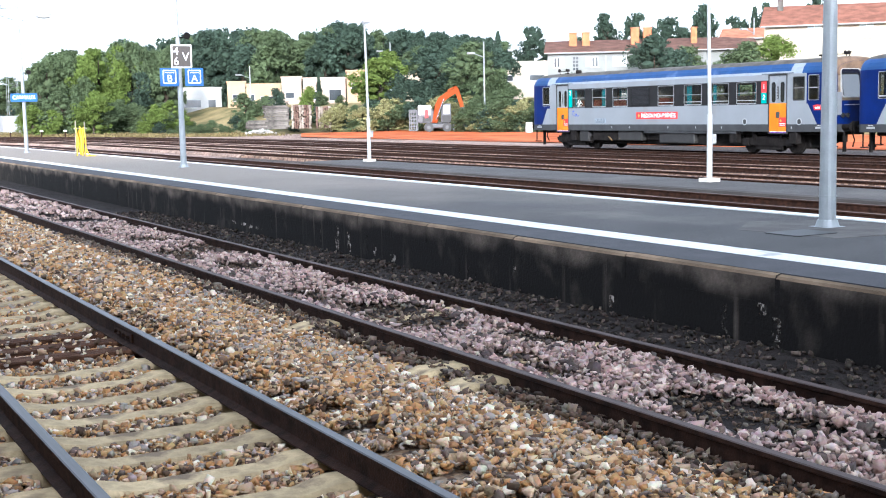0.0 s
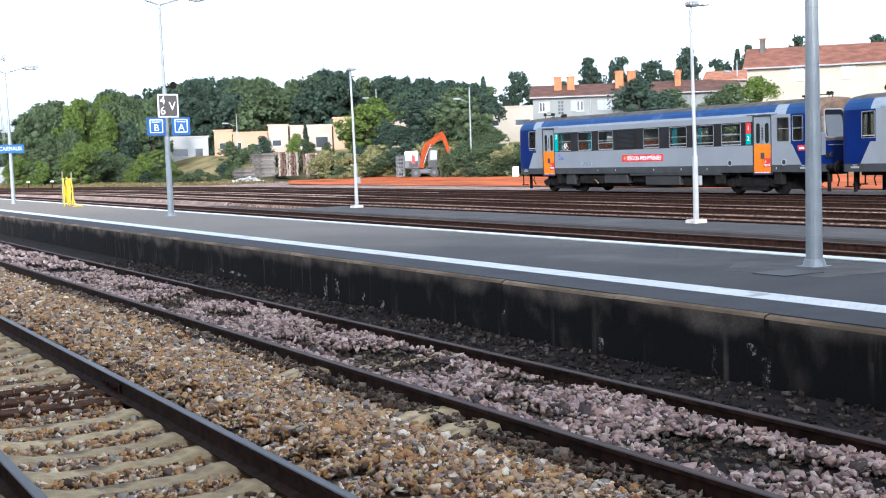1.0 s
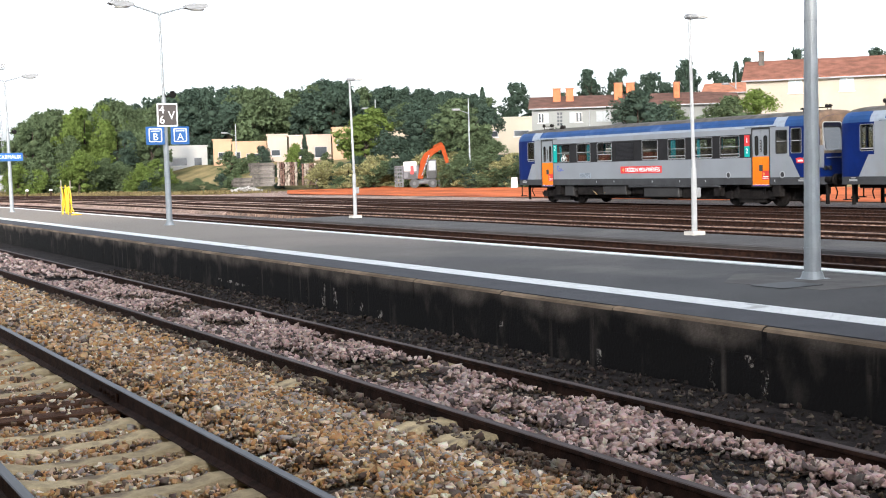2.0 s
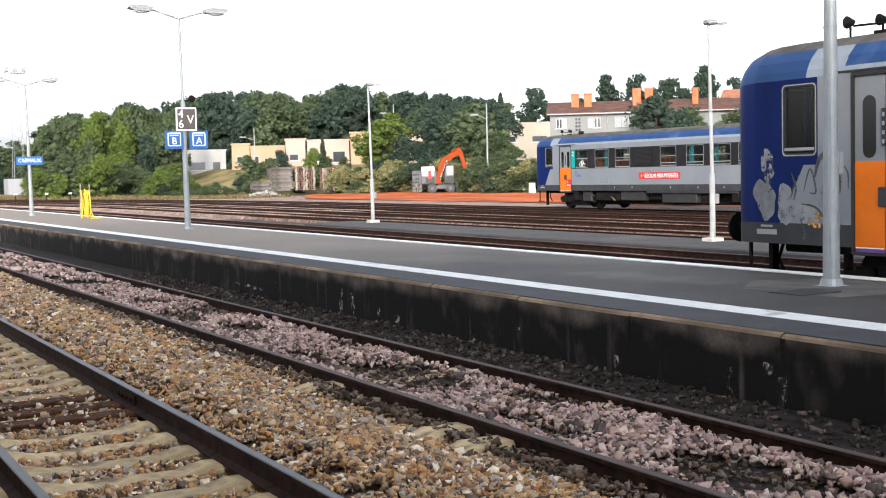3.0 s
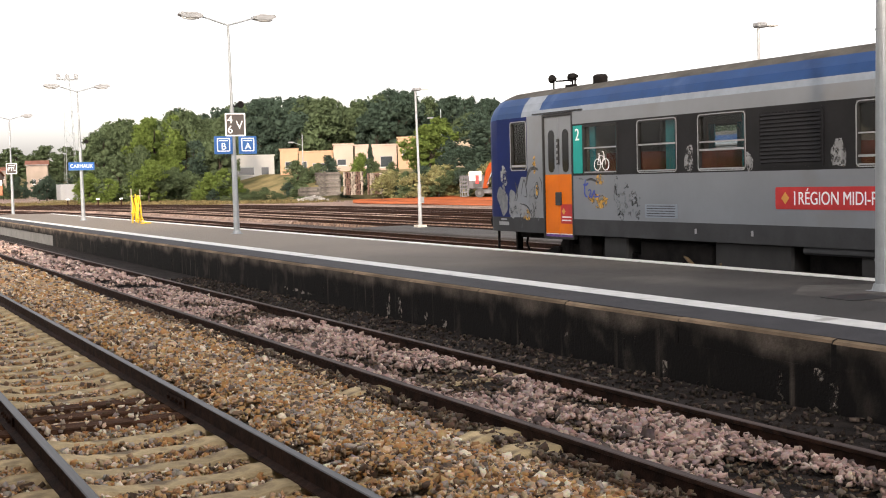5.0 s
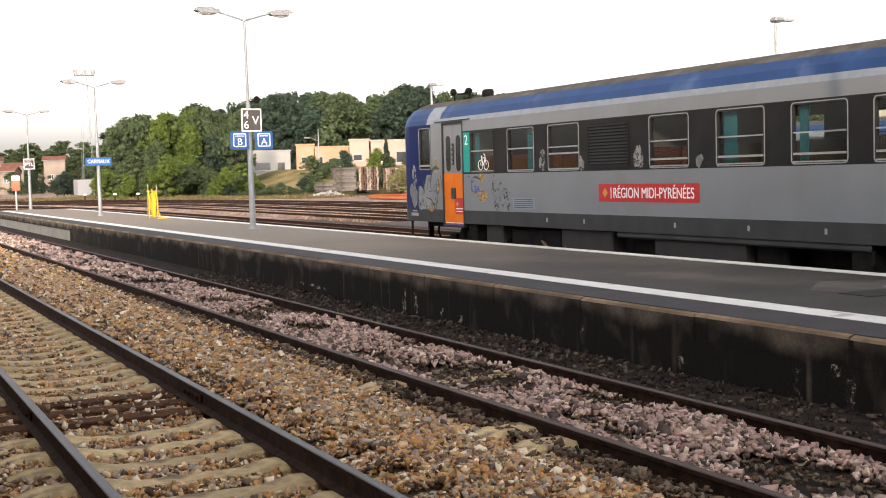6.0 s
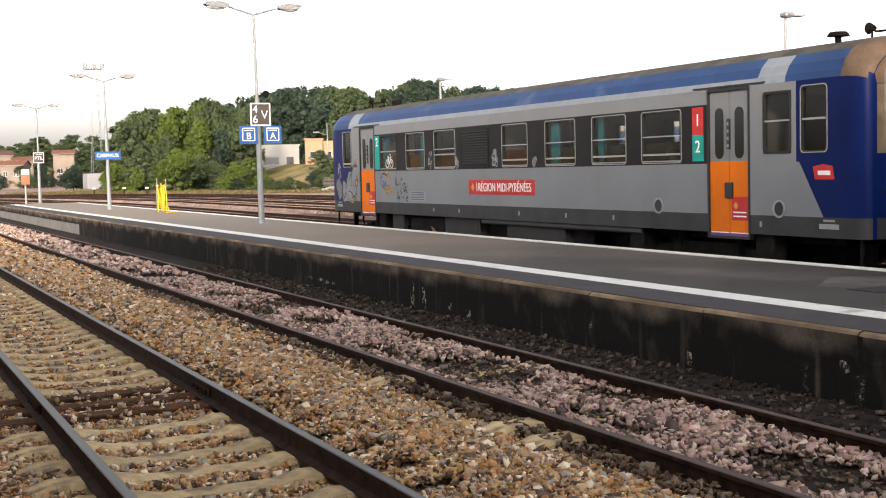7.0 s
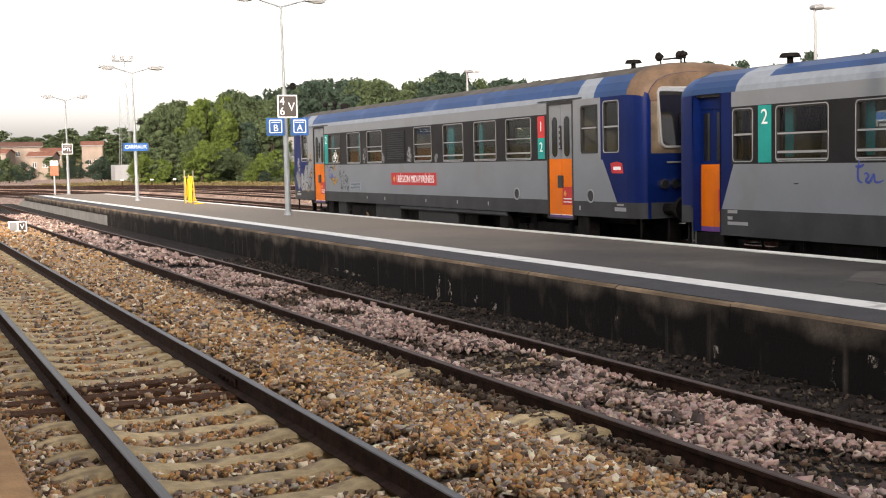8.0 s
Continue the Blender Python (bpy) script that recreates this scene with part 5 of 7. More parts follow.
        # operator's plate, plain
        part("logo_plate", prism(bmesh.new(), [(-19.42, 1.66), (-19.38, 1.84), (-19.2, 1.87), (-19.0, 1.84), (-19.04, 1.66)], "x", s * (SIDE + 0.001), s * (SIDE + 0.006)), "tred", car, "red rounded logo plate")
        part("logo_bar", boxed(s * (SIDE + 0.004), -19.34, 1.72, s * (SIDE + 0.009), -19.1, 1.78), "white", car)
        # lettering of the number and data, as bars
        for o in (0.42, 19.12):
            part("data_bar", boxed(s * (SIDE + 0.001), -o - 0.38, 0.98, s * (SIDE + 0.004), -o, 1.05), "lamp", car)
            part("data_bar", boxed(s * (SIDE + 0.001), -o - 0.3, 1.08, s * (SIDE + 0.004), -o - 0.08, 1.11), "lamp", car)
        # ventilation grille low on the side
        g = part("vent", boxed(s * SIDE, -6.15, 1.2, s * (SIDE + 0.008), -5.3, 1.42), "tstripe", car, "pale low ventilation grille")
        for k in range(5):
            part("vent_slot", boxed(s * (SIDE + 0.004), -6.1, 1.225 + 0.04 * k, s * (SIDE + 0.011), -5.35, 1.237 + 0.04 * k), "tdark", g)
        for o in (15.35, 18.3):
            fr = part("filler_ring", ring(bmesh.new(), [(-o + 0.13 * math.cos(q * 0.35), 1.24 + 0.13 * math.sin(q * 0.35)) for q in range(18)], [(-o + 0.105 * math.cos(q * 0.35), 1.24 + 0.105 * math.sin(q * 0.35)) for q in range(18)], "x", s * SIDE, s * (SIDE + 0.015)), "alu", car)
            part("filler_cap", rodded((s * SIDE, -o, 1.24), (s * (SIDE + 0.008), -o, 1.24), 0.1, 0.09, 16), "tdark", fr)
        for o in (6.6, 7.9, 10.6, 12.4, 14.0, 17.9):
            part("label_plate", boxed(s * (SIDE + 0.001), -o - 0.025, 0.97, s * (SIDE + 0.004), -o + 0.025, 1.05), "lamp", car)
        # brush mark in blue, plain strokes
        brush(car, s, 3.47)
    # white bicycle mark on the first window
    for s in (-1, 1):
        bm = bmesh.new()
        x = s * (SIDE - 0.027)
        w0, w1, z = (-3.89, -4.14, 2.09)
        for c in (w0, w1):
            ring(bm, [(c + 0.105 * math.cos(q * 0.3927), z + 0.105 * math.sin(q * 0.3927)) for q in range(16)], [(c + 0.092 * math.cos(q * 0.3927), z + 0.092 * math.sin(q * 0.3927)) for q in range(16)], "x", x, x + s * 0.004)
        for a, b in (((w0, z), (-3.945, 2.25)), ((-3.945, 2.25), (-4.09, 2.23)), ((w0, z), (-4.01, 2.09)), ((-4.01, 2.09), (-4.09, 2.23)), ((w1, z), (-4.075, 2.31)), ((-4.01, 2.09), (-3.935, 2.27)), ((-4.075, 2.31), (-4.03, 2.32)), ((-3.91, 2.275), (-3.965, 2.275))):
            rod(bm, (x, *a), (x, *b), 0.006, None, 5)
        part("bicycle_mark", bm, "white", car, "white bicycle mark")
    roof_strips(car, 0.4, LEN - 0.4)
    end_cap(car, 0, 1)
    end_cap(car, LEN, -1)
    # inside: floor, ceiling, seats, curtains, partitions
    part("floor", boxed(-1.36, -LEN + 0.4, 1.0, 1.36, -0.4, 1.14), "tdark", car)
    part("ceiling", boxed(-1.36, -LEN + 0.4, 3.0, 1.36, -0.4, 3.04), "interior", car)
    for o in (2.0, 3.3, 8.0, 9.6, 16.4, 17.7):
        for s in (-1, 1):
            part("partition", boxed(s * 0.4, -o - 0.03, 1.14, s * 1.35, -o + 0.03, 3.0), "interior", car)
    k = 0
    for o in np.arange(4.0, 16.0, 0.95):
        if 7.8 < o < 9.7:
            continue
        for s in (-1, 1):
            k += 1
            part("passenger_seat", prism(bmesh.new(), [(-o + 0.0, 1.3), (-o + 0.45, 1.32), (-o + 0.45, 1.56), (-o + 0.1, 1.56), (-o + 0.0, 2.28), (-o - 0.1, 2.28), (-o - 0.1, 1.3)], "x", s * 0.4, s * 1.28), "seatred" if o < 7 or 9.5 < o < 11 else "seat", car)
    for s in (-1, 1):
        for i, (a, b) in enumerate(WIN):
            if i in (0, 1, 2, 4, 5, 6):
                for c in ((a + 0.06, b - 0.2), (b - 0.42, b - 0.26, b - 0.2), (b - 0.2,), (), (a + 0.06, a + 0.2), (a + 0.06,), (b - 0.2,))[i]:
                    bm = bmesh.new()
                    prism(bm, [(s * (SIDE - 0.1) + 0.015 * (q % 2), -c - 0.02 * q) for q in range(8)] + [(s * (SIDE - 0.13) + 0.015 * (q % 2), -c - 0.02 * q) for q in range(7, -1, -1)], "z", 1.9, 2.8)
                    part("curtain", bm, "curtain", car)
    # underframe
    for o0, o1, x, z0, z1, m in ((3.9, 4.6, 1.3, 0.35, 0.86, "underbox"), (4.9, 6.8, 1.25, 0.4, 0.8, "under"), (6.9, 8.6, 1.3, 0.42, 0.86, "underbox"), (9.9, 12.2, 1.33, 0.34, 0.86, "underbox"), (12.3, 13.0, 1.2, 0.3, 0.86, "under"), (8.7, 9.8, 1.1, 0.45, 0.86, "under"), (0.5, 19.2, 1.0, 0.72, 0.87, "under"), (4.7, 14.6, 0.8, 0.24, 0.74, "under"), (8.9, 14.8, 1.41, 0.75, 0.858, "tdark")):
        part("underframe_box", boxed(-x, -o1, z0, x, -o0, z1, 0.03), m, car)
    for s in (-1, 1):
        part("exhaust_pipe", rodded((s * 1.2, -6.0, 0.62), (s * 1.34, -6.5, 0.42), 0.032), "ochre", car)
        part("exhaust_pipe", rodded((s * 1.1, -6.9, 0.6), (s * 1.3, -7.05, 0.5), 0.032), "ochre", car)
        for o in (3.4, 14.6, 17.9):
            part("ladder_step", boxed(s * 1.1, -o - 0.2, 0.4, s * 1.36, -o + 0.2, 0.86, 0.02), "under", car)
    part("air_tank", rodded((-0.9, -7.2, 0.5), (-0.9, -8.4, 0.5), 0.2), "under", car)
    car_sets = []
    for o in (3.3, LEN - 3.6):
        g, sets = bogie(car, o)
        car_sets += sets
    # roof kit
    for o, x in ((1.85, -0.7), (LEN - 0.6, -0.25)):
        h = part("horn_bracket", boxed(x - 0.03, -o - 0.32, 3.5, x + 0.03, -o + 0.0, 3.62), "under", car)
        for q, r, dx in ((-0.3, 0.065, 0.0), (-0.02, 0.08, 0.12), (0.36, 0.085, -0.06)):
            part("horn", rod(rod(bmesh.new(), (x + dx, -o + q, 3.5), (x + dx, -o + q, 3.75), 0.016), (x + dx, -o + q - 0.06, 3.76), (x + dx, -o + q + 0.06, 3.77), 0.03, r, 14), "under", h)
        part("horn_pipe", rodded((x, -o - 0.34, 3.7), (x, -o + 0.36, 3.72), 0.016), "under", h)
    part("roof_box", boxed(-0.8, -3.15, 3.5, -0.62, -2.86, 3.73, 0.04), "under", car)
    part("roof_vent", rod(rod(bmesh.new(), (-0.82, -18.85, 3.45), (-0.82, -18.85, 3.65), 0.045), (-0.82, -18.85, 3.65), (-0.82, -18.85, 3.71), 0.16, 0.12, 18), "under", car)
    return car, car_sets


AXM = 12.05 + SIDE


def lead(t):
    """Where the leading end of the train is, metres along the track."""
    return 3.149 + 2.9985 * t + 0.12352 * t * t + 0.006504 * t ** 3


parked, _ = railcar((34.5 + SIDE, 53.15, 0.06), "parked grey and blue diesel railcar with orange doors", "parked railcars")
parked_b = copy_thing(parked, pose(34.5 + SIDE, 53.15 - LEN - 1.2, 0.06))
train, wheels = railcar((AXM, lead(0), 0), "grey and blue diesel railcar with orange doors and graffiti scuffs, running")

# scrubbed graffiti on the moving car: along the side from the leading end, and height
for i, (c, r, st, m) in enumerate([((0.58, 1.46), 0.26, (0.85, 1.1), "graf_solid"), ((0.62, 1.98), 0.2, (0.55, 1.0), "graf_grey"), ((0.66, 1.78), 0.15, (0.7, 0.8), "graf_grey"), ((0.98, 1.38), 0.26, (0.8, 1.0), "graf_pale"), ((1.3, 1.3), 0.22, (0.9, 0.7), "graf_pale"),
        ((1.42, 1.28), 0.24, (1.1, 0.6), "graf_wash"), ((1.75, 1.5), 0.26, (0.9, 1.2), "graf_wash"), ((1.85, 1.2), 0.16, (0.8, 0.9), "graf_wash"), ((1.48, 1.2), 0.15, (0.9, 0.9), "graf_yellow"), ((1.9, 1.66), 0.1, (0.6, 1.2), "graf_yellow"), ((1.8, 2.12), 0.12, (0.6, 1.3), "graf_yellow"),
        ((3.95, 1.47), 0.24, (1.4, 0.55), "graf_yellow"), ((3.98, 1.83), 0.13, (0.9, 0.9), "graf_yellow"), ((4.47, 1.72), 0.17, (0.4, 1.2), "graf_dark"), ((4.52, 1.42), 0.18, (0.5, 1.2), "graf_dark"), ((4.62, 1.22), 0.12, (0.7, 0.7), "graf_dark"), ((5.0, 1.5), 0.14, (0.6, 1.0), "graf_dark"), ((5.1, 1.3), 0.14, (0.6, 1.0), "graf_dark"), ((4.78, 1.72), 0.08, (0.9, 0.6), "graf_dark"), ((4.9, 1.25), 0.1, (0.8, 0.6), "graf_dark"), ((4.7, 1.5), 0.3, (1.1, 0.9), "graf_wash"),
        ((6.46, 2.12), 0.2, (0.7, 1.0), "graf_grey"), ((7.85, 2.05), 0.16, (0.6, 0.9), "graf_grey"), ((9.62, 2.12), 0.22, (0.6, 1.1), "graf_grey"), ((11.25, 2.03), 0.12, (0.8, 0.9), "graf_solid")]):
    ph = i * 1.7
    pts = []
    for k in range(28):
        a = 2 * math.pi * k / 28
        q = r * (0.9 + 0.16 * math.sin(2 * a + ph) + 0.1 * math.sin(3 * a + 2 * ph) + 0.06 * math.sin(7 * a))
        pts.append((-c[0] + q * math.cos(a) * st[0], c[1] + q * math.sin(a) * st[1]))
    part("graffiti_patch", prism(bmesh.new(), pts, "x", -SIDE + 0.001 - 0.0004 * (i % 6), -SIDE - 0.002 - 0.0004 * (i % 6)), m, train)
for i, (pts, w, m) in enumerate([(((1.08, 1.82), (1.16, 1.6), (1.12, 1.45)), 0.035, "graf_ink"), (((1.22, 1.78), (1.12, 1.62), (1.08, 1.48)), 0.03, "graf_ink"), (((1.3, 1.56), (1.42, 1.86), (1.52, 1.56), (1.4, 1.55)), 0.03, "graf_ink"), (((1.5, 1.75), (1.58, 1.98), (1.75, 2.07), (1.95, 2.04)), 0.075, "graf_ink"), (((1.6, 1.95), (1.78, 2.02), (1.92, 2.0)), 0.03, "graf_wash"),
        (((1.86, 1.8), (1.78, 1.64), (1.84, 1.5), (1.93, 1.58), (1.92, 1.78), (1.86, 1.8)), 0.035, "graf_ink"), (((1.25, 1.4), (1.5, 1.36), (1.66, 1.22), (1.7, 1.08)), 0.035, "graf_ink"), (((1.72, 1.42), (1.78, 1.25), (1.7, 1.1)), 0.03, "graf_ink"), (((1.25, 1.18), (1.32, 1.0), (1.28, 0.92)), 0.03, "graf_ink"), (((1.98, 1.9), (2.06, 1.8), (2.07, 1.6)), 0.025, "graf_ink"),
        (((3.25, 1.87), (3.45, 1.85), (3.6, 1.84)), 0.03, "graf_wash"), (((3.58, 1.83), (3.75, 1.84), (3.95, 1.78)), 0.045, "graf_ink"), (((4.4, 1.8), (4.5, 1.62), (4.44, 1.5)), 0.05, "graf_dark"), (((4.5, 1.45), (4.6, 1.32), (4.56, 1.2)), 0.05, "graf_dark"), (((4.92, 1.62), (4.98, 1.4), (4.94, 1.22)), 0.045, "graf_dark"), (((5.18, 1.55), (5.1, 1.4), (5.2, 1.28)), 0.05, "graf_dark")]):
    ribbon(train, -1, "graffiti_stroke", pts, w, m, 0.0038 + 0.0003 * (i % 5))


def trailer(loc):
    """The trailing car: its blue end with a recessed entrance, then a grey side with a dark window band."""
    car = root("trailer_car", loc, "grey and blue railway trailer car coupled behind the railcar", "train")
    L = 24.0
    wins = [(1.48, 1.98), (2.5, 3.63), (4.15, 5.25), (5.7, 6.7), (7.0, 8.1), (8.6, 9.7), (10.3, 11.4), (12, 13.1), (13.7, 14.8), (15.4, 16.5), (17.1, 18.2)]
    for s in (-1, 1):
        holes = [(a, b, 1.83, 2.65) for a, b in wins] + [(0.45, 1.16, 0.72, 2.91)]
        panels(car, "skirt_panel", s, 1.16, L - 0.4, 0.69, 1.1, holes, "tdark", "dark grey lower skirt")
        flat_panel(car, "side_panel", s, [(1.2, 1.1), (1.5, 1.1), (1.5, 1.8)], "tgrey")
        panels(car, "side_panel", s, 1.5, L - 0.4, 1.1, 1.8, holes, "tgrey", "light grey steel side")
        panels(car, "upper_panel", s, 1.45, L - 0.4, 2.68, 2.91, holes, "tgrey")
        flat_panel(car, "blue_panel", s, [(1.16, 1.1), (1.2, 1.1), (1.5, 1.8), (1.16, 1.8)], "tblue", "dark blue end")
        panels(car, "blue_panel", s, 1.16, 1.45, 1.8, 2.91, holes, "tblue", "dark blue end")
        panels(car, "blue_panel", s, 0.4, 0.45, 1.1, 2.91, holes, "tblue", "dark blue end")
        panels(car, "skirt_panel", s, 0.4, 0.45, 0.5, 1.1, holes, "tdark")
        panels(car, "window_band", s, 1.45, 18.6, 1.8, 2.68, holes, "tband", "near-black window band")
        for i, (a, b) in enumerate(wins):
            window(car, s, a, b, 1.83, 2.65, ((2.25, 0.03),) if i == 0 else ((1.97, 0.035), (2.24, 0.025), (1.865, 0.02)))
        part("class_panel", boxed(s * SIDE, -2.4, 1.82, s * (SIDE + 0.006), -2.1, 2.67), "tteal", car, "teal second class panel")
        words("class_number", "2", 0.32, "white", car, Matrix.Translation((s * (SIDE + 0.007), -2.25, 2.49)) @ pose(0, 0, 0, 90, 0, -90 if s < 0 else 90))
        # recessed folding door
        part("recess_side", boxed(s * (SIDE - 0.25), -1.18, 0.72, s * SIDE, -1.15, 2.91), "tblue", car)
        part("recess_side", boxed(s * (SIDE - 0.25), -0.46, 0.72, s * SIDE, -0.43, 2.91), "tblue", car)
        part("recess_top", boxed(s * (SIDE - 0.25), -1.15, 2.68, s * (SIDE - 0.13), -0.46, 2.91), "tblue", car)
        for a, b in ((0.46, 0.8), (0.81, 1.15)):
            d = part("door_leaf", boxed(s * (SIDE - 0.15), -b, 1.8, s * (SIDE - 0.23), -a, 2.68), "tblue", car, "recessed blue over orange door leaf")
            part("lower_panel", boxed(s * (SIDE - 0.147), -b, 0.8, s * (SIDE - 0.23), -a, 1.8), "torange", d)
            part("sill_strip", boxed(s * (SIDE - 0.145), -b, 0.72, s * (SIDE - 0.23), -a, 0.8), "tpurple", d)
            part("door_light", boxed(s * (SIDE - 0.14), -b + 0.09, 1.86, s * (SIDE - 0.22), -a - 0.09, 2.62), "darkglass", d)
        part("door_notice", boxed(s * (SIDE - 0.138), -1.1, 1.05, s * (SIDE - 0.16), -0.93, 1.4), "tred", car)
        brush(car, s, 4.15)
        for z, w in ((0.86, 0.5), (0.94, 0.12), (1.04, 0.24)):
            part("data_bar", boxed(s * (SIDE + 0.001), -1.35 - w, z, s * (SIDE + 0.004), -1.35, z + 0.05), "lamp", car)
        part("pressure_mark", boxed(s * (SIDE + 0.001), -3.0, 1.5, s * (SIDE + 0.004), -2.9, 1.52), "tdark", car)
    roof_strips(car, 0.4, L - 0.4, 1.15, 1.85, ROOF_LOW, 2, 4)
    end_cap(car, 0, 1, ROOF_LOW)
    end_cap(car, L, -1, ROOF_LOW)
    part("floor", boxed(-1.36, -L + 0.4, 1.0, 1.36, -1.2, 1.14), "tdark", car)
    part("door_step", boxed(-1.36, -1.16, 0.45, -1.1, -0.45, 0.7), "under", car)
    part("ceiling", boxed(-1.36, -L + 0.4, 2.87, 1.36, -0.4, 2.91), "interior", car)
    for o in np.arange(2.4, 18.0, 0.95):
        for s in (-1, 1):
            part("passenger_seat", prism(bmesh.new(), [(-o, 1.3), (-o + 0.45, 1.32), (-o + 0.45, 1.56), (-o + 0.1, 1.56), (-o, 2.28), (-o - 0.1, 2.28), (-o - 0.1, 1.3)], "x", s * 0.4, s * 1.28), "seat", car)
    for s in (-1, 1):
        for a, b in wins[1:4]:
            part("curtain", boxed(s * (SIDE - 0.15), -a - 0.22, 1.9, s * (SIDE - 0.13), -a - 0.05, 2.8), "curtain", car)
    part("underframe_box", boxed(-1.0, -L + 0.5, 0.6, 1.0, -0.5, 0.9), "under", car)
    part("underframe_box", boxed(-0.85, -L + 5.5, 0.25, 0.85, -5.2, 0.62, 0.03), "under", car)
    part("roof_vent", rod(rod(bmesh.new(), (-0.82, -2.1, 3.2), (-0.82, -2.1, 3.4), 0.05), (-0.82, -2.1, 3.4), (-0.82, -2.1, 3.46), 0.17, 0.13, 18), "under", car)
    g, sets = bogie(car, 3.6)
    return car, sets


GAP = 1.13
trail, wheels_b = trailer((AXM, lead(0) - LEN - GAP, 0))
# ---- houses and the far yard ----
def flat_house(x0, x1, y, depth, z0, z1, m, wins, label, ang):
    """A low flat-roofed house; its front looks to the yard. wins: (start, end, low, high) on the front."""
    h = root("house", (x0, y, z0), label, "house", "flat-roofed houses", rz=ang)
    w, t = x1 - x0, z1 - z0
    bm = bmesh.new()
    box(bm, 0, 0, -2.0, w, depth, t, 0.03)
    part("wall", bm, m, h)
    part("roof_edge", boxed(-0.15, -0.15, t, w + 0.15, depth, t + 0.22), m, h)
    for a, b, c, d in wins:
        g = part("window", ring(bmesh.new(), rounded(a, c, b, d, 0.02, 1), rounded(a + 0.08, c + 0.08, b - 0.08, d - 0.08, 0.02, 1), "y", -0.04, 0.02), "lamp", h)
        part("pane", boxed(a + 0.06, -0.02, c + 0.06, b - 0.06, 0.0, d - 0.06), "pane", g)
        part("sill", boxed(a - 0.1, -0.12, c - 0.08, b + 0.1, 0.0, c), "footing", g)
    return h


flat_house(56.0, 62.0, 181.5, 8, 2.0, 6.0, "whitewall", [(0.6, 3.0, 1.2, 2.4), (4.0, 5.2, 0.2, 2.4)], "white flat-roofed house among the bushes", -15)
flat_house(61.0, 63.6, 175.0, 8, 2.0, 6.7, "peach", [(0.7, 1.7, 2.0, 3.0)], "peach-coloured flat-roofed house block", -20)
flat_house(63.6, 68.6, 174.2, 8, 2.0, 6.3, "peach", [(0.4, 1.2, 0.6, 3.0), (2.0, 4.2, 1.5, 2.7)], "peach-coloured low house with dark windows", -20)
flat_house(66.4, 69.2, 167.4, 8, 2.4, 7.1, "rose", [(0.5, 1.8, 1.8, 2.7)], "pale rose flat-roofed house block", -22)
flat_house(69.2, 75.2, 166.2, 8, 2.6, 6.9, "rose", [(1.0, 2.6, 1.4, 2.6), (3.6, 5.4, 1.2, 2.8)], "pale rose low house behind shrubs", -22)
flat_house(72.8, 75.2, 159.2, 7, 3.2, 7.7, "peach", [(0.6, 1.6, 1.8, 2.9)], "peach-coloured flat-roofed house block", -24)
flat_house(77.4, 81.6, 151.4, 7, 3.4, 7.0, "cream", [(1.0, 2.4, 1.4, 2.5)], "cream flat-roofed house behind trees", -26)
flat_house(82.8, 92.0, 137.5, 10, 4.0, 7.9, "creamwall", [(1.0, 3.0, 1.6, 2.4), (5.0, 7.0, 1.6, 2.4)], "long cream flat-roofed building on the slope", -32)


def gable_house(name, corner, ang, w, depth, z0, eave, ridge, wall, roof, wins, label, chimneys=(), cm="chimney", shut=True):
    h = root(name, (*corner, z0), label, "house", rz=ang)
    e, r = eave - z0, ridge - z0
    bm = bmesh.new()
    prism(bm, [(0, -3), (depth, -3), (depth, e), (depth / 2, r - 0.12), (0, e)], "x", 0, w)
    part("wall", bm, wall, h)
    for s in (0, 1):
        y0, y1 = (-0.45, depth / 2) if s == 0 else (depth + 0.45, depth / 2)
        k = (r - e) / (depth / 2)
        za = e - 0.45 * k
        bm = bmesh.new()
        prism(bm, [(y0, za), (y1, r), (y1, r + 0.16), (y0, za + 0.16)], "x", -0.35, w + 0.35)
        part("roof_slope", bm, roof, h)
    part("gutter", rodded((-0.3, -0.5, e - 0.45 * (r - e) / (depth / 2)), (w + 0.3, -0.5, e - 0.45 * (r - e) / (depth / 2)), 0.07, seg=6), "lamp", h)
    for a, b, c, d in wins:
        g = part("window", ring(bmesh.new(), rounded(a, c, b, d, 0.02, 1), rounded(a + 0.05, c + 0.05, b - 0.05, d - 0.05, 0.02, 1), "y", -0.05, 0.02), "footing", h)
        part("pane", boxed(a + 0.05, -0.02, c + 0.05, b - 0.05, 0.0, d - 0.05), "pane" if not shut else "shutter", g)
        part("mullion", boxed((a + b) / 2 - 0.03, -0.05, c, (a + b) / 2 + 0.03, 0, d), "white", g)
        part("sill", boxed(a - 0.1, -0.14, c - 0.08, b + 0.1, 0, c), "footing", g)
    for x, y, s, top in chimneys:
        c = part("chimney", boxed(x, y, e - 0.2, x + s, y + s * 0.8, top - z0, 0.03), cm, h, "brick chimney")
        part("chimney_cap", boxed(x - 0.06, y - 0.06, top - z0, x + s + 0.06, y + s * 0.8 + 0.06, top - z0 + 0.1), "tileorange", c)
    return h


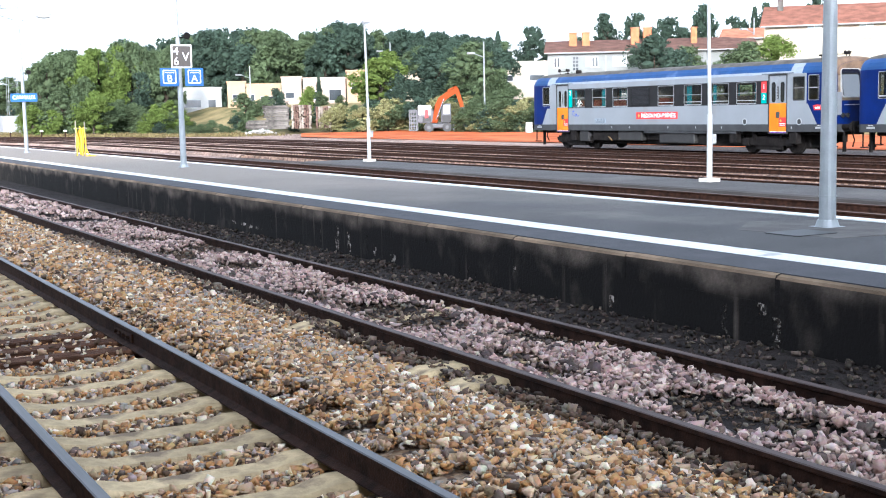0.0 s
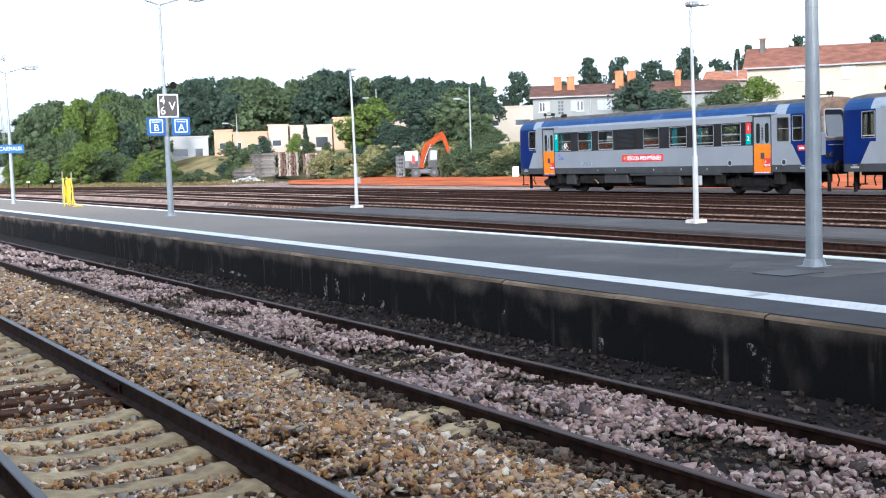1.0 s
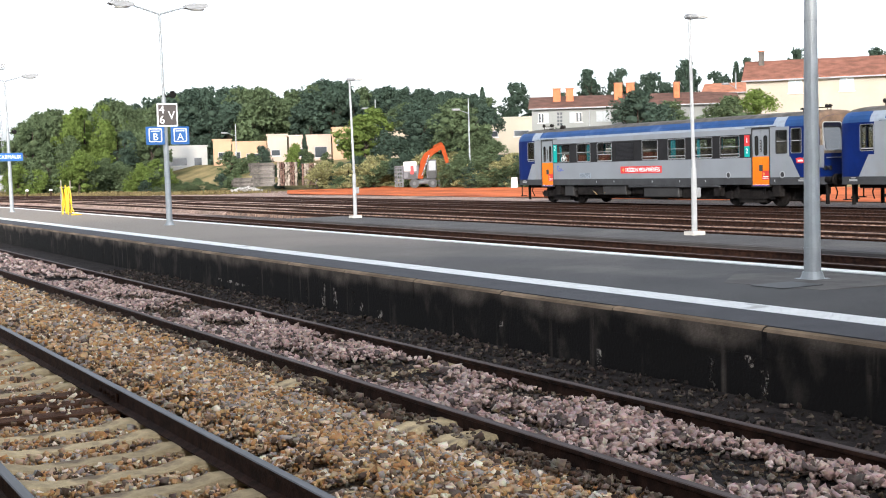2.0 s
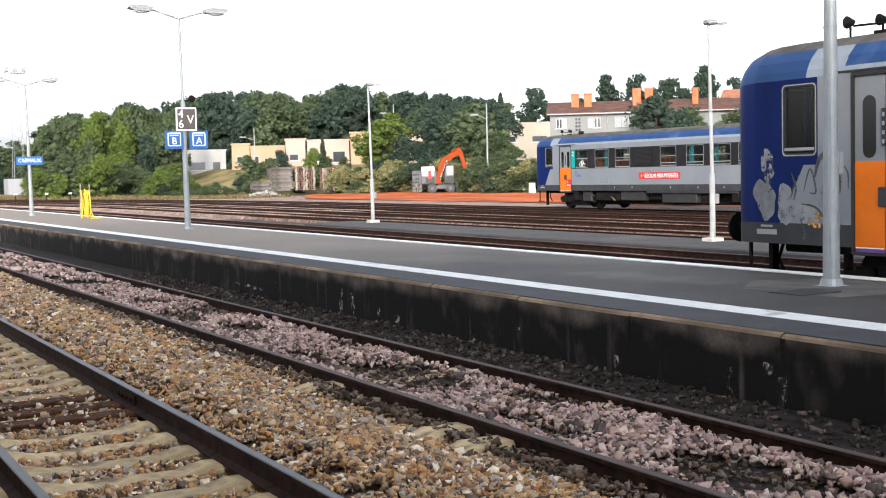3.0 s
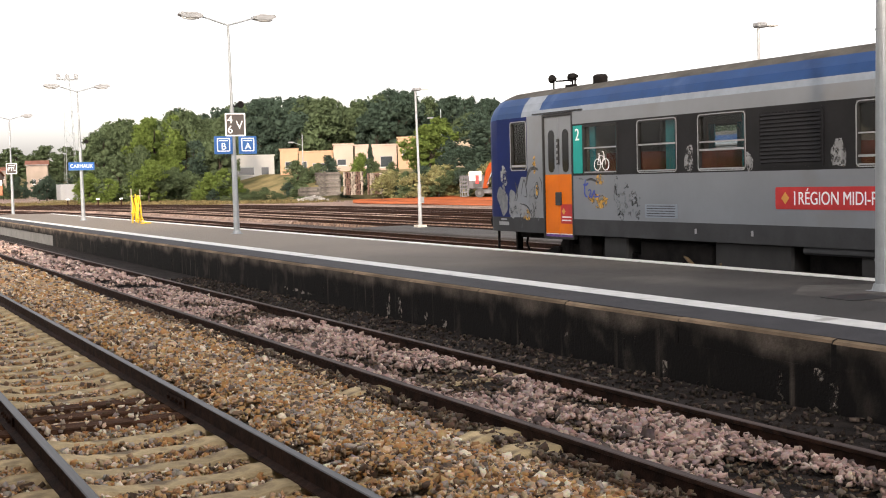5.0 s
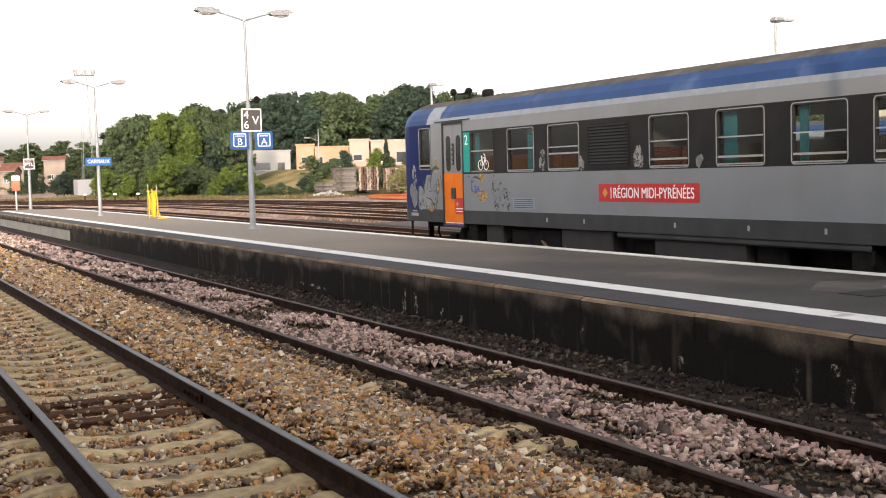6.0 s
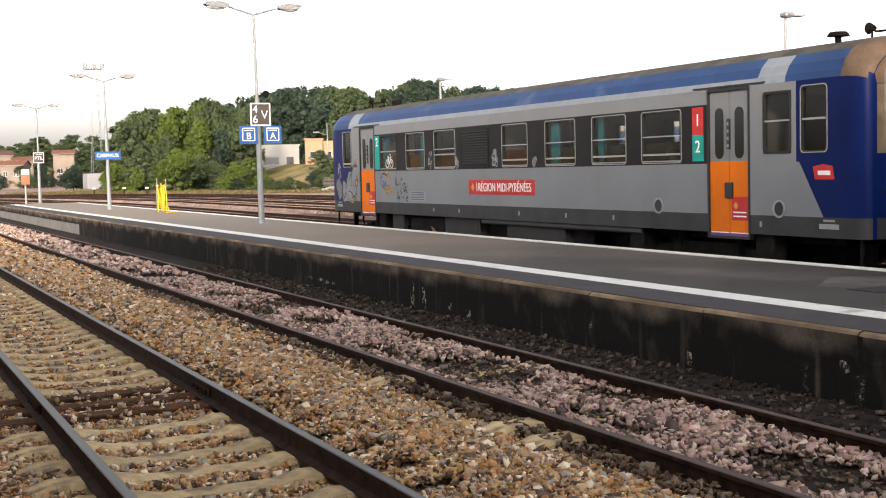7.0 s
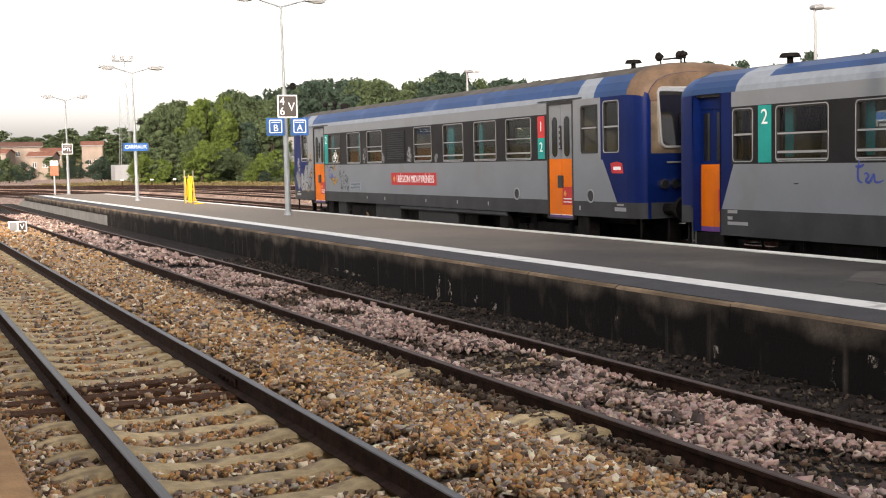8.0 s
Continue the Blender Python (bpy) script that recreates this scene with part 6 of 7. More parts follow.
apt = gable_house("apartment_house", (72.1, 108.2), -36, 20.8, 9, 2.6, 7.75, 8.95, "greywall", "tiledark",
                  [(0.65, 1.25, 3.6, 4.6), (4.5, 5.15, 3.6, 4.6), (9.5, 10.6, 3.6, 4.6), (13.0, 14.2, 3.6, 4.6), (17.5, 18.6, 3.6, 4.6), (0.65, 1.7, 0.8, 1.9), (4.0, 5.15, 0.8, 1.9), (6.6, 8.0, 0.8, 1.9)],
                  "long grey-white house with a brown tile roof and brick chimneys", [(2.15, 2.0, 0.8, 9.75), (3.5, 2.0, 0.8, 9.75), (8.5, 2.0, 0.85, 10.1), (9.75, 2.0, 0.85, 10.1), (14.6, 2.0, 0.6, 10.0)], shut=False)
for a, b in ((1.28, 1.75), (3.85, 4.45), (6.6, 7.25), (7.3, 8.05)):
    part("shutter", boxed(a, -0.09, 3.55, b, -0.02, 4.65, 0.01), "greyshutter", apt, "pale closed shutter")
for k in range(8):
    part("stair_light", boxed(2.6 + 0.3 * (k % 2), -0.05, 3.3 + 0.36 * (k // 2), 2.82 + 0.3 * (k % 2), 0.02, 3.55 + 0.36 * (k // 2)), "pane", apt, "small stair window block")
part("downpipe", rodded((5.9, -0.1, -1), (5.9, -0.1, 4.7), 0.06, None, 8), "lamp", apt)
gable_house("house", (78.7, 83.8), -47, 14.5, 9, 4.0, 8.95, 10.7, "creamwall", "tile", [(3.6, 4.8, 3.6, 5.0), (7.9, 9.1, 3.6, 5.0)],
            "cream two-storey house with a red tile roof and pale shutters", [(0.9, 3.2, 0.5, 11.6), (13.5, 3.4, 0.9, 11.6)], "log")
gable_house("house", (89.5, 101.5), -47, 5.0, 7, 5.0, 9.0, 10.0, "creamwall", "tileorange", [(1.2, 2.2, 2.0, 3.2)], "small cream house with an orange tile roof")
# distant village at the end of the yard
rnd = random.Random(21)
for i, (x, y, w, z0, e, r, m, rf) in enumerate([(22, 335, 8, 3, 6.4, 7.4, "villagewall", "tile"), (29, 340, 10, 4, 8.2, 9.3, "villagewall", "tiledark"), (38.5, 336, 5, 3, 6.8, 7.6, "villagewall", "tile"), (46.5, 322, 5, 1.5, 8.0, 8.9, "villagewall", "tile"), (33, 318, 6, 1, 5.4, 6.4, "villagewall", "tile"), (14, 332, 8, 2, 6.0, 7.0, "rose", "tile"), (6, 338, 8, 2, 6.6, 7.6, "villagewall", "tiledark"), (-4, 334, 8, 2, 5.6, 6.6, "rose", "tile")]):
    gable_house("house", (x, y), rnd.uniform(-25, 5), w, 8, z0, e, r, m, rf, [(1.2, 2.2, 1.6, 2.9), (3.6, 4.6, 1.6, 2.9), (w - 2.2, w - 1.2, 1.6, 2.9)], "distant village house with a tiled roof", (), shut=False)
kiosk = thing("signal_cabin", boxed(36.2, 214, 0, 40.0, 218, 2.6, 0.05), "lamp", "small grey technical cabin beside the tracks", "cabin")

# floodlight mast, far
mast = root("floodlight_mast", (35.0, 197.0, -0.2), "tall pale lattice floodlight mast", "mast")
bm = bmesh.new()
for sx in (-1, 1):
    for sy in (-1, 1):
        rod(bm, (sx * 0.9, sy * 0.9, 0), (sx * 0.35, sy * 0.35, 19), 0.035, 0.025, 6)
for k in range(12):
    z = k * 1.58
    w0, w1 = 0.9 - 0.55 * z / 19, 0.9 - 0.55 * (z + 1.58) / 19
    for s in (-1, 1):
        rod(bm, (-s * w0, -w0, z), (s * w1, -w1, z + 1.58), 0.014, None, 5)
        rod(bm, (w0, -s * w0, z), (w1, s * w1, z + 1.58), 0.014, None, 5)
part("lattice", bm, "pole", mast)
part("head_frame", boxed(-1.5, -0.5, 18.6, 1.5, 0.5, 18.8), "pole", mast)
for x in (-1.3, 0, 1.3):
    part("floodlight", boxed(x - 0.28, -0.4, 18.8, x + 0.28, 0.1, 19.5, 0.05), "lamp", mast)

# concrete post with street lantern behind the yard
for x, y, zb, zt in ((66.6, 111.7, 0.5, 9.0), (59.0, 160.0, 1.0, 8.5), (75.0, 150.0, 3.0, 11.2), (92.0, 99.5, 4.5, 11.0)):
    p = root("street_lamp", (x, y, zb), "slim concrete street lamp post behind the yard", "street lamp", "far street lamps")
    part("pole", rodded((0, 0, 0), (0, 0, zt - zb), 0.1, 0.06, 8), "pole", p)
    part("arm", rodded((0, 0, zt - zb - 1.6), (-1.4, -0.3, zt - zb - 1.2), 0.035, None, 6), "pole", p)
    part("lantern", boxed(-2.1, -0.5, zt - zb - 1.3, -1.3, -0.1, zt - zb - 1.1, 0.04), "lamp", p)

# excavator
ex = root("excavator", (64.15, 118.65, -0.2), "orange wheeled excavator with a raised arm on bare earth", "excavator", rz=-28)
part("carriage", boxed(-0.7, -1.1, 0.4, 2.0, 1.1, 0.9, 0.08), "diggergrey", ex)
for x in (-0.35, 1.6):
    for y in (-1.05, 1.05):
        w = part("wheel", rodded((x, y - 0.2, 0.5), (x, y + 0.2, 0.5), 0.5, None, 18), "rubber", ex)
        part("hub", rodded((x, y - 0.23, 0.5), (x, y + 0.23, 0.5), 0.2, None, 10), "diggergrey", w)
bd = part("upper_body", boxed(-1.55, -1.1, 0.95, 0.2, 1.1, 2.45, 0.1), "diggergrey", ex, "dark engine housing")
part("engine_hood", boxed(-1.5, -1.14, 1.75, -0.05, 1.0, 2.85, 0.1), "footing", bd, "white engine hood")
part("radiator_grille", boxed(-1.0, -1.13, 1.1, -0.1, -1.05, 1.65, 0.02), "rubber", bd)
part("housing_door", boxed(-0.75, -1.17, 1.5, -0.4, -1.08, 2.4, 0.02), "tred", bd, "red and white door")
part("turntable", rodded((0.4, 0, 0.85), (0.4, 0, 1.05), 0.8, None, 18), "diggergrey", ex)
cb = part("cab", boxed(0.95, -1.0, 0.95, 2.05, 0.1, 3.0, 0.08), "diggergrey", ex)
part("cab_glass", boxed(1.2, -1.03, 1.85, 1.95, -0.9, 2.85, 0.02), "greyshutter", cb)
part("cab_door", boxed(1.1, -1.03, 1.0, 2.0, -0.9, 1.75, 0.02), "rubber", cb)
bo = part("boom", prism(bmesh.new(), [(0.0, 1.0), (0.55, 1.0), (0.85, 2.35), (1.2, 3.1), (1.75, 3.55), (2.75, 4.15), (2.6, 4.6), (1.6, 4.2), (0.75, 3.65), (0.35, 2.9)], "y", -1.4, -1.0), "digger", ex, "bent orange boom")
part("boom_ram", rodded((0.45, -1.45, 1.3), (1.3, -1.45, 3.5), 0.07), "chrome", bo)
st = part("stick", prism(bmesh.new(), [(2.35, 4.55), (2.7, 4.75), (2.95, 4.3), (3.5, 2.4), (3.15, 2.25), (2.6, 3.9)], "y", -1.36, -1.04), "digger", ex)
part("stick_ram", rodded((1.7, -1.2, 4.35), (2.65, -1.2, 4.8), 0.08), "digger", st)
bk = part("bucket", prism(bmesh.new(), [(3.1, 2.6), (3.6, 2.6), (3.75, 1.2), (3.95, 0.3), (3.55, 0.15), (3.25, 1.0)], "y", -1.6, -0.8), "rubber", ex, "black digging bucket")
for k in range(4):
    part("tooth", boxed(3.5, -1.58 + 0.24 * k, 0.0, 3.65, -1.48 + 0.24 * k, 0.3), "lamp", bk)
part("dozer_blade", boxed(2.2, -1.1, 0.15, 2.4, 1.1, 0.8, 0.03), "diggergrey", ex)
fr = part("lattice_frame", ring(bmesh.new(), rounded(-2.45, 0.15, -1.5, 2.4, 0.05, 1), rounded(-2.35, 0.25, -1.6, 2.3, 0.05, 1), "y", -0.9, -0.75), "diggergrey", ex)
for k in range(5):
    part("lattice_bar", boxed(-2.4, -0.9, 0.55 + 0.38 * k, -1.55, -0.78, 0.7 + 0.38 * k), "diggergrey", fr)
for k in range(3):
    part("lattice_bar", boxed(-2.25 + 0.27 * k, -0.88, 0.2, -2.13 + 0.27 * k, -0.8, 2.35), "diggergrey", fr)

# white parcel of sheeting beside the parked railcar
thing("barrier_block", prism(bmesh.new(), [(63.7, -0.25), (64.15, -0.25), (64.1, 0.8), (63.75, 0.8)], "y", 98.9, 99.4), "white", "small white plastic barrier block on the bare earth", "barrier")

# stacks of old sleepers
LOG = bpy.data.meshes.new("stacked_sleeper")
_b = boxed(-1.25, -0.13, 0, 1.25, 0.13, 0.2, 0.02)
_b.to_mesh(LOG)
_b.free()
LOG.materials.append(M["log"])
LOG2 = LOG.copy()
LOG2.materials.clear()
LOG2.materials.append(M["logred"])
LOG3 = LOG.copy()
LOG3.materials.clear()
LOG3.materials.append(M["logpale"])
rnd = random.Random(3)
for si, (x, y, cols, rows, me, ang) in enumerate([(53.9, 137.9, 5, 13, LOG, -20), (56.5, 136.8, 8, 13, LOG2, 66), (58.9, 136.0, 6, 12, LOG2, 66), (52.0, 138.8, 4, 5, LOG, -20)]):
    st = root("sleeper_stack", (x, y, 0.3), "stack of old timber railway sleepers", "timber stack", "sleeper stacks", rz=ang)
    for r in range(rows):
        for c in range(cols):
            o = new("timber", LOG3 if me is LOG2 and c % 4 in (0, 3) else me)
            o.parent = st
            o.matrix_basis = pose(rnd.uniform(-0.3, 0.3), (c - cols / 2) * 0.29, r * 0.21, 0, 0, rnd.uniform(-3, 3))


# ---- trees ----
def leaf_blades(centres, radii, per, size, seed, flat=0.85):
    """Three-cornered leaf sprays scattered through many small clumps, most of them turned outwards and up."""
    rg = np.random.default_rng(seed)
    c, r = np.repeat(np.array(centres), per, 0), np.repeat(np.array(radii), per)[:, None]
    k = len(c)
    d = rg.normal(size=(k, 3))
    d /= np.linalg.norm(d, axis=1)[:, None]
    p = c + d * r * rg.uniform(0.25, 1.1, (k, 1)) ** 0.6 * np.array([1, 1, flat])
    up = d * 0.7 + rg.normal(size=(k, 3)) * 0.6 + np.array([0, 0, 0.45])
    up /= np.linalg.norm(up, axis=1)[:, None]
    u = np.cross(up, rg.normal(size=(k, 3)))
    u /= np.linalg.norm(u, axis=1)[:, None] + 1e-6
    w = np.cross(up, u)
    s = size * rg.uniform(0.55, 1.35, (k, 1))
    tri = np.stack([p - u * s * 0.55, p + u * s * 0.45 - w * s * 0.25, p + w * s * rg.uniform(0.5, 0.9, (k, 1))], 1)
    return tri.reshape(-1, 3)


def tree_meshes(kind, seed, far=False):
    """Trunk with limbs, and a crown, for a tree 10 m high."""
    rnd = random.Random(seed)
    bm = bmesh.new()
    rod(bm, (0, 0, -1), (0.1, 0, 4.0), 0.28, 0.17, 8)
    rod(bm, (0.1, 0, 4.0), (0, 0.1, 8.6), 0.17, 0.04, 7)
    for i in range(9):
        a, z = rnd.uniform(0, 6.28), rnd.uniform(2.4, 6.5)
        rod(bm, (0.05, 0, z), (1.5 * math.cos(a), 1.5 * math.sin(a), z + rnd.uniform(0.9, 2.0)), 0.09, 0.03, 5)
    tm = bpy.data.meshes.new("trunk")
    bm.to_mesh(tm)
    bm.free()
    tm.materials.append(M["bark"])
    cs, rs, core = [], [], []
    if kind == "conifer":
        for i in range(90):
            z = 0.9 + 8.9 * (i / 90) ** 0.9
            k = 2.2 * (1 - (z - 0.8) / 9.4) ** 0.85 * rnd.uniform(0.75, 1.05)
            a, q = i * 2.4, rnd.uniform(0.25, 0.9)
            cs.append((k * q * math.cos(a), k * q * math.sin(a), z - 0.3 * q)), rs.append(0.16 + k * 0.22)
        core = [((0, 0, 1.5 + i), 0.75 * (1 - i / 9)) for i in range(8)]
    else:
        wide = {"broad": 3.2, "tall": 2.2, "bush": 4.0}[kind]
        lo, mid_z, half = {"broad": (1.6, 5.6, 4.5), "tall": (0.6, 5.2, 5.0), "bush": (0.3, 2.6, 7.0)}[kind]
        # a few big boughs give the crown its uneven outline
        boughs = [(i * 2.4 + rnd.uniform(-0.5, 0.5), lo + 0.4 + (8.7 - lo) * ((i * 5) % 13) / 12, rnd.uniform(0.55, 0.95)) for i in range(13)]
        for i in range(78 if far else 130):
            a0, z0, q0 = boughs[i % 13]
            z = min(9.55, max(lo, z0 + rnd.gauss(0, 0.95)))
            k = wide * math.sqrt(max(0.04, 1 - ((z - mid_z) / half) ** 2))
            a, q = a0 + rnd.gauss(0, 0.7), min(1.05, max(0.1, q0 + rnd.gauss(0, 0.25)))
            cs.append((k * q * math.cos(a), k * q * math.sin(a), z)), rs.append(rnd.uniform(0.38, 0.9) * (1.35 if kind == "bush" else 1.0))
        for i in range(16):
            z = lo + 0.6 + (9.0 - lo - 0.9) * i / 15
            k = wide * math.sqrt(max(0.04, 1 - ((z - mid_z) / half) ** 2))
            a = i * 2.4
            core.append(((0.3 * k * math.cos(a), 0.3 * k * math.sin(a), z), 0.12 + 0.2 * k))
    v = leaf_blades(cs, rs, 58 if far else 52, 0.4 if far else 0.4, seed)
    # dense twigs in the heart of the crown
    t_ = (1 + 5 ** 0.5) / 2
    ico = np.array([(-1, t_, 0), (1, t_, 0), (-1, -t_, 0), (1, -t_, 0), (0, -1, t_), (0, 1, t_), (0, -1, -t_), (0, 1, -t_), (t_, 0, -1), (t_, 0, 1), (-t_, 0, -1), (-t_, 0, 1)]) / 1.902
    tri = [(a, b, c) for a in range(12) for b in range(a + 1, 12) for c in range(b + 1, 12) if max(np.linalg.norm(ico[a] - ico[b]), np.linalg.norm(ico[b] - ico[c]), np.linalg.norm(ico[a] - ico[c])) < 1.1]
    vs = v.tolist()
    f = [(3 * i, 3 * i + 1, 3 * i + 2) for i in range(len(vs) // 3)]
    for c, r in core:
        k = len(vs)
        vs += (np.array(c) + ico * r * np.array([1, 1, 0.8])).tolist()
        f += [(a + k, b + k, d + k) for a, b, d in tri]
    cm = bpy.data.meshes.new("crown")
    cm.from_pydata(vs, [], f)
    return tm, cm


TREES = {}


def tree(kind, x, y, z, h, wide=1.0, leaf="leaf", seed=0, label="", group="trees behind the yard", cat="tree"):
    far = math.hypot(x, y) > 262
    key = (kind, leaf, seed % 3, far)
    if key not in TREES:
        tm, cm = tree_meshes(kind, 100 + seed % 3 * 7 + len(kind), far)
        cm.materials.append(M[leaf])
        TREES[key] = (tm, cm)
    tm, cm = TREES[key]
    t = root("tree" if cat == "tree" else "shrub", (x, y, z), label, cat, group, rz=(seed * 67) % 360)
    t.scale = (h / 10 * wide, h / 10 * wide, h / 10)
    for n_, me in (("trunk", tm), ("crown", cm)):
        o = new(n_, me)
        o.parent = t
    return t


def along(bearing, d):
    return d * math.sin(radians(bearing)), d * math.cos(radians(bearing))


rnd = random.Random(11)
# left wood by the line: 10.5 to 17 degrees from the track
for i in range(30):
    b = 10.8 + 6.0 * i / 29 + rnd.uniform(-0.2, 0.2)
    d = rnd.uniform(172, 205)
    x, y = along(b, d)
    tree(rnd.choice(["tall", "broad"]), x, y, 0.3, (float(np.interp(b, [10.6, 10.9, 11.7, 13, 15, 16.2, 17.5], [7.0, 9.4, 11.7, 12.9, 13.7, 13.5, 12.4])) - 0.3) * d / 190 * rnd.choice([0.62, 0.76, 0.86, 0.91, 0.95]), rnd.uniform(0.72, 1.05), ("leaf" if b < 11.8 else rnd.choice(["leafbright", "leafbright", "leaf"]) if 13.0 < b < 14.8 else rnd.choice(["leaf", "leafdark", "leaf"])), i, "tall leafy green tree at the edge of the yard")
for i in range(16):
    x, y = along(10.8 + 6.4 * i / 15, rnd.uniform(160, 170))
    tree("bush", x, y, -0.2, rnd.uniform(3.0, 5.5), 1.2, rnd.choice(["leaf", "leafbright", "leaf"]), i, "green shrub in front of the trees", "shrubs by the yard", "shrub")
# wooded hill
for row, (dd, zz) in enumerate(((290, 8.5), (320, 10.0), (350, 12.0))):
    for i in range(22):
        b = 16.5 + 15.0 * i / 21 + rnd.uniform(-0.3, 0.3)
        d = dd + rnd.uniform(-10, 10)
        x, y = along(b, d)
        top = float(np.interp(b, [16.5, 18.1, 18.8, 22.0, 22.7, 24.4, 25.7, 28.3, 30.4, 32], [21.6, 22.9, 23.9, 23.8, 23.2, 25.8, 23.1, 22.7, 21.3, 18.5])) - 1.9
        g = float(height(np.array(x), np.array(y)))
        tree(rnd.choice(["broad", "tall", "broad"]), x, y, g, max(8.0, top * d / 320 + 1.9 - g) * rnd.choice([0.82, 0.9, 0.96, 0.98]), rnd.uniform(0.85, 1.15), rnd.choice(["leafdark", "leafdark", "leafdark", "leaf"]), i + row, "dark green tree of the wooded hill", "trees of the wooded hill")
for i, (b, d, top, kd, wd) in enumerate([(31.44, 250, 17.6, "conifer", 0.8), (32.88, 250, 18.2, "broad", 0.8), (33.6, 255, 15.0, "broad", 1.0), (36.38, 230, 18.7, "tall", 0.85), (37.65, 226, 18.4, "broad", 0.6), (38.97, 222, 17.1, "broad", 0.9), (40.4, 205, 17.8, "broad", 0.75), (42.0, 200, 15.5, "broad", 0.7), (42.78, 196, 16.7, "conifer", 0.75), (43.34, 196, 16.9, "tall", 0.5),
        (30.2, 270, 17.5, "broad", 1.1), (29.2, 280, 17.5, "broad", 1.1), (35.0, 238, 15.2, "broad", 1.0), (39.8, 225, 15.5, "bush", 0.8), (38.2, 228, 15.0, "bush", 0.9), (45.4, 200, 18.2, "tall", 0.7), (48.5, 190, 17, "tall", 1.0), (51, 190, 16, "tall", 1.0)]):
    x, y = along(b, d)
    g = float(height(np.array(x), np.array(y))) - 0.5
    tree(kd, x, y, g, (top - g) / 0.98, wd, "leafdark", i, "dark tree standing out on the skyline", "skyline trees")
for i in range(22):
    b = 16.2 + 8.0 * i / 21 + rnd.uniform(-0.15, 0.15)
    x, y = along(b, rnd.uniform(150, 164))
    tree("bush", x, y, float(height(np.array(x), np.array(y))) - 0.2, rnd.uniform(1.0, 2.3), rnd.uniform(1.1, 1.6), rnd.choice(["leaf", "leafdark", "leaf"]), i, "green shrub before the flat-roofed houses", "shrubs before the houses", "shrub")
# bright tree, trees among the houses and behind the parked railcar
for i, (x, y, z, h, w, lf, kd) in enumerate([(66.2, 135.5, 1.8, 7.4, 1.35, "leafbright", "broad"), (67.4, 132.6, 1.4, 5.0, 1.15, "leafdark", "bush"), (63.4, 162, 1.6, 3.9, 0.95, "leafdark", "bush"), (57.5, 158, 0.8, 4.0, 1.3, "leaf", "bush"), (60.0, 157, 1.0, 3.4, 1.2, "leaf", "bush"),
        (62.6, 148.5, 1.2, 4.2, 0.8, "leafbright", "bush"), (67.2, 156, 2.2, 5.5, 0.6, "leafdark", "conifer"), (62.2, 78.3, 1.0, 6.4, 1.15, "leafdark", "bush"), (65.6, 78.0, 2.0, 4.6, 1.4, "leaf", "bush"), (70, 76, 2.5, 4.4, 1.5, "leaf", "bush"), (74, 78, 3.0, 4.6, 1.4, "leafbright", "bush"), (67.5, 99, 2.6, 2.4, 1.9, "leafdark", "bush"),
        (74.5, 128.5, 1.5, 8.5, 1.2, "leaf", "broad"), (72.0, 132.0, 1.5, 7.0, 1.2, "leafdark", "broad"), (79.0, 98.2, 3.0, 5.6, 1.5, "leafdark", "bush"), (73.3, 104.9, 2.6, 2.9, 1.6, "leafdark", "bush"), (69.5, 112.0, 1.2, 3.5, 1.3, "leaf", "bush"), (76.5, 126, 1.5, 7.6, 1.1, "leafdark", "broad"), (75.5, 140, 2.0, 8.0, 1.2, "leafdark", "broad"), (71.6, 120, 1.0, 7.5, 1.0, "leaf", "broad"), (84, 158, 4, 7, 1.3, "leaf", "bush"), (79, 160, 4, 6, 1.3, "leafdark", "bush")]):
    tree(kd, x, y, z, h, w, lf, i, "bright green young tree by the building site" if lf == "leafbright" else "green leafy tree between the houses", "trees among the houses")
# hedge of flowering shrubs along the building site
for i in range(26):
    b = 23.7 + 10.0 * i / 25 + rnd.uniform(-0.15, 0.15)
    x, y = along(b, rnd.uniform(143, 150) - 0.3 * i)
    lf = rnd.choice(["leaf", "leafwhite", "leafwhite", "leafdark"])
    tree("bush", x, y, 0.0, rnd.uniform(2.5, 3.7), rnd.uniform(1.1, 1.6), lf, i, "shrub with pale blossom" if lf == "leafwhite" else "green shrub in the hedge", "hedge shrubs", "shrub")
# low brush on the bank behind the building site
for i in range(22):
    b = 30.4 + 4.6 * i / 21 + rnd.uniform(-0.15, 0.15)
    x, y = along(b, rnd.uniform(127, 133) - 1.6 * max(0, b - 29))
    lf = rnd.choice(["leaf", "leafdark", "leafdark", "leafwhite" if i % 2 == 0 else "leaf"])
    tree("bush", x, y, float(height(np.array(x), np.array(y))), rnd.uniform(2.2, 3.6), rnd.uniform(1.2, 1.7), lf, i, "pale flowering brush on the bank" if lf == "leafwhite" else "green brush on the bank", "brush on the bank", "shrub")
# far ridge behind the village; the lighter leaf colour stands in for haze
for i in range(30):
    x, y = along(-4 + 17.0 * i / 29 + rnd.uniform(-0.2, 0.2), rnd.uniform(400, 460))
    tree("broad", x, y, float(height(np.array(x), np.array(y))) - 2.0, rnd.uniform(9, 12), 1.7, "leaf", i, "tree of the distant ridge", "trees of the distant ridge")
for i in range(34):
    x, y = along(1.0 + 9.8 * i / 33, rnd.uniform(235, 330))
    tree("bush", x, y, 0.0, rnd.uniform(2.2, 5.2), 1.2, rnd.choice(["leaf", "leafdark", "leafdark"]), i, "green garden shrub by the village", "village shrubs", "shrub")

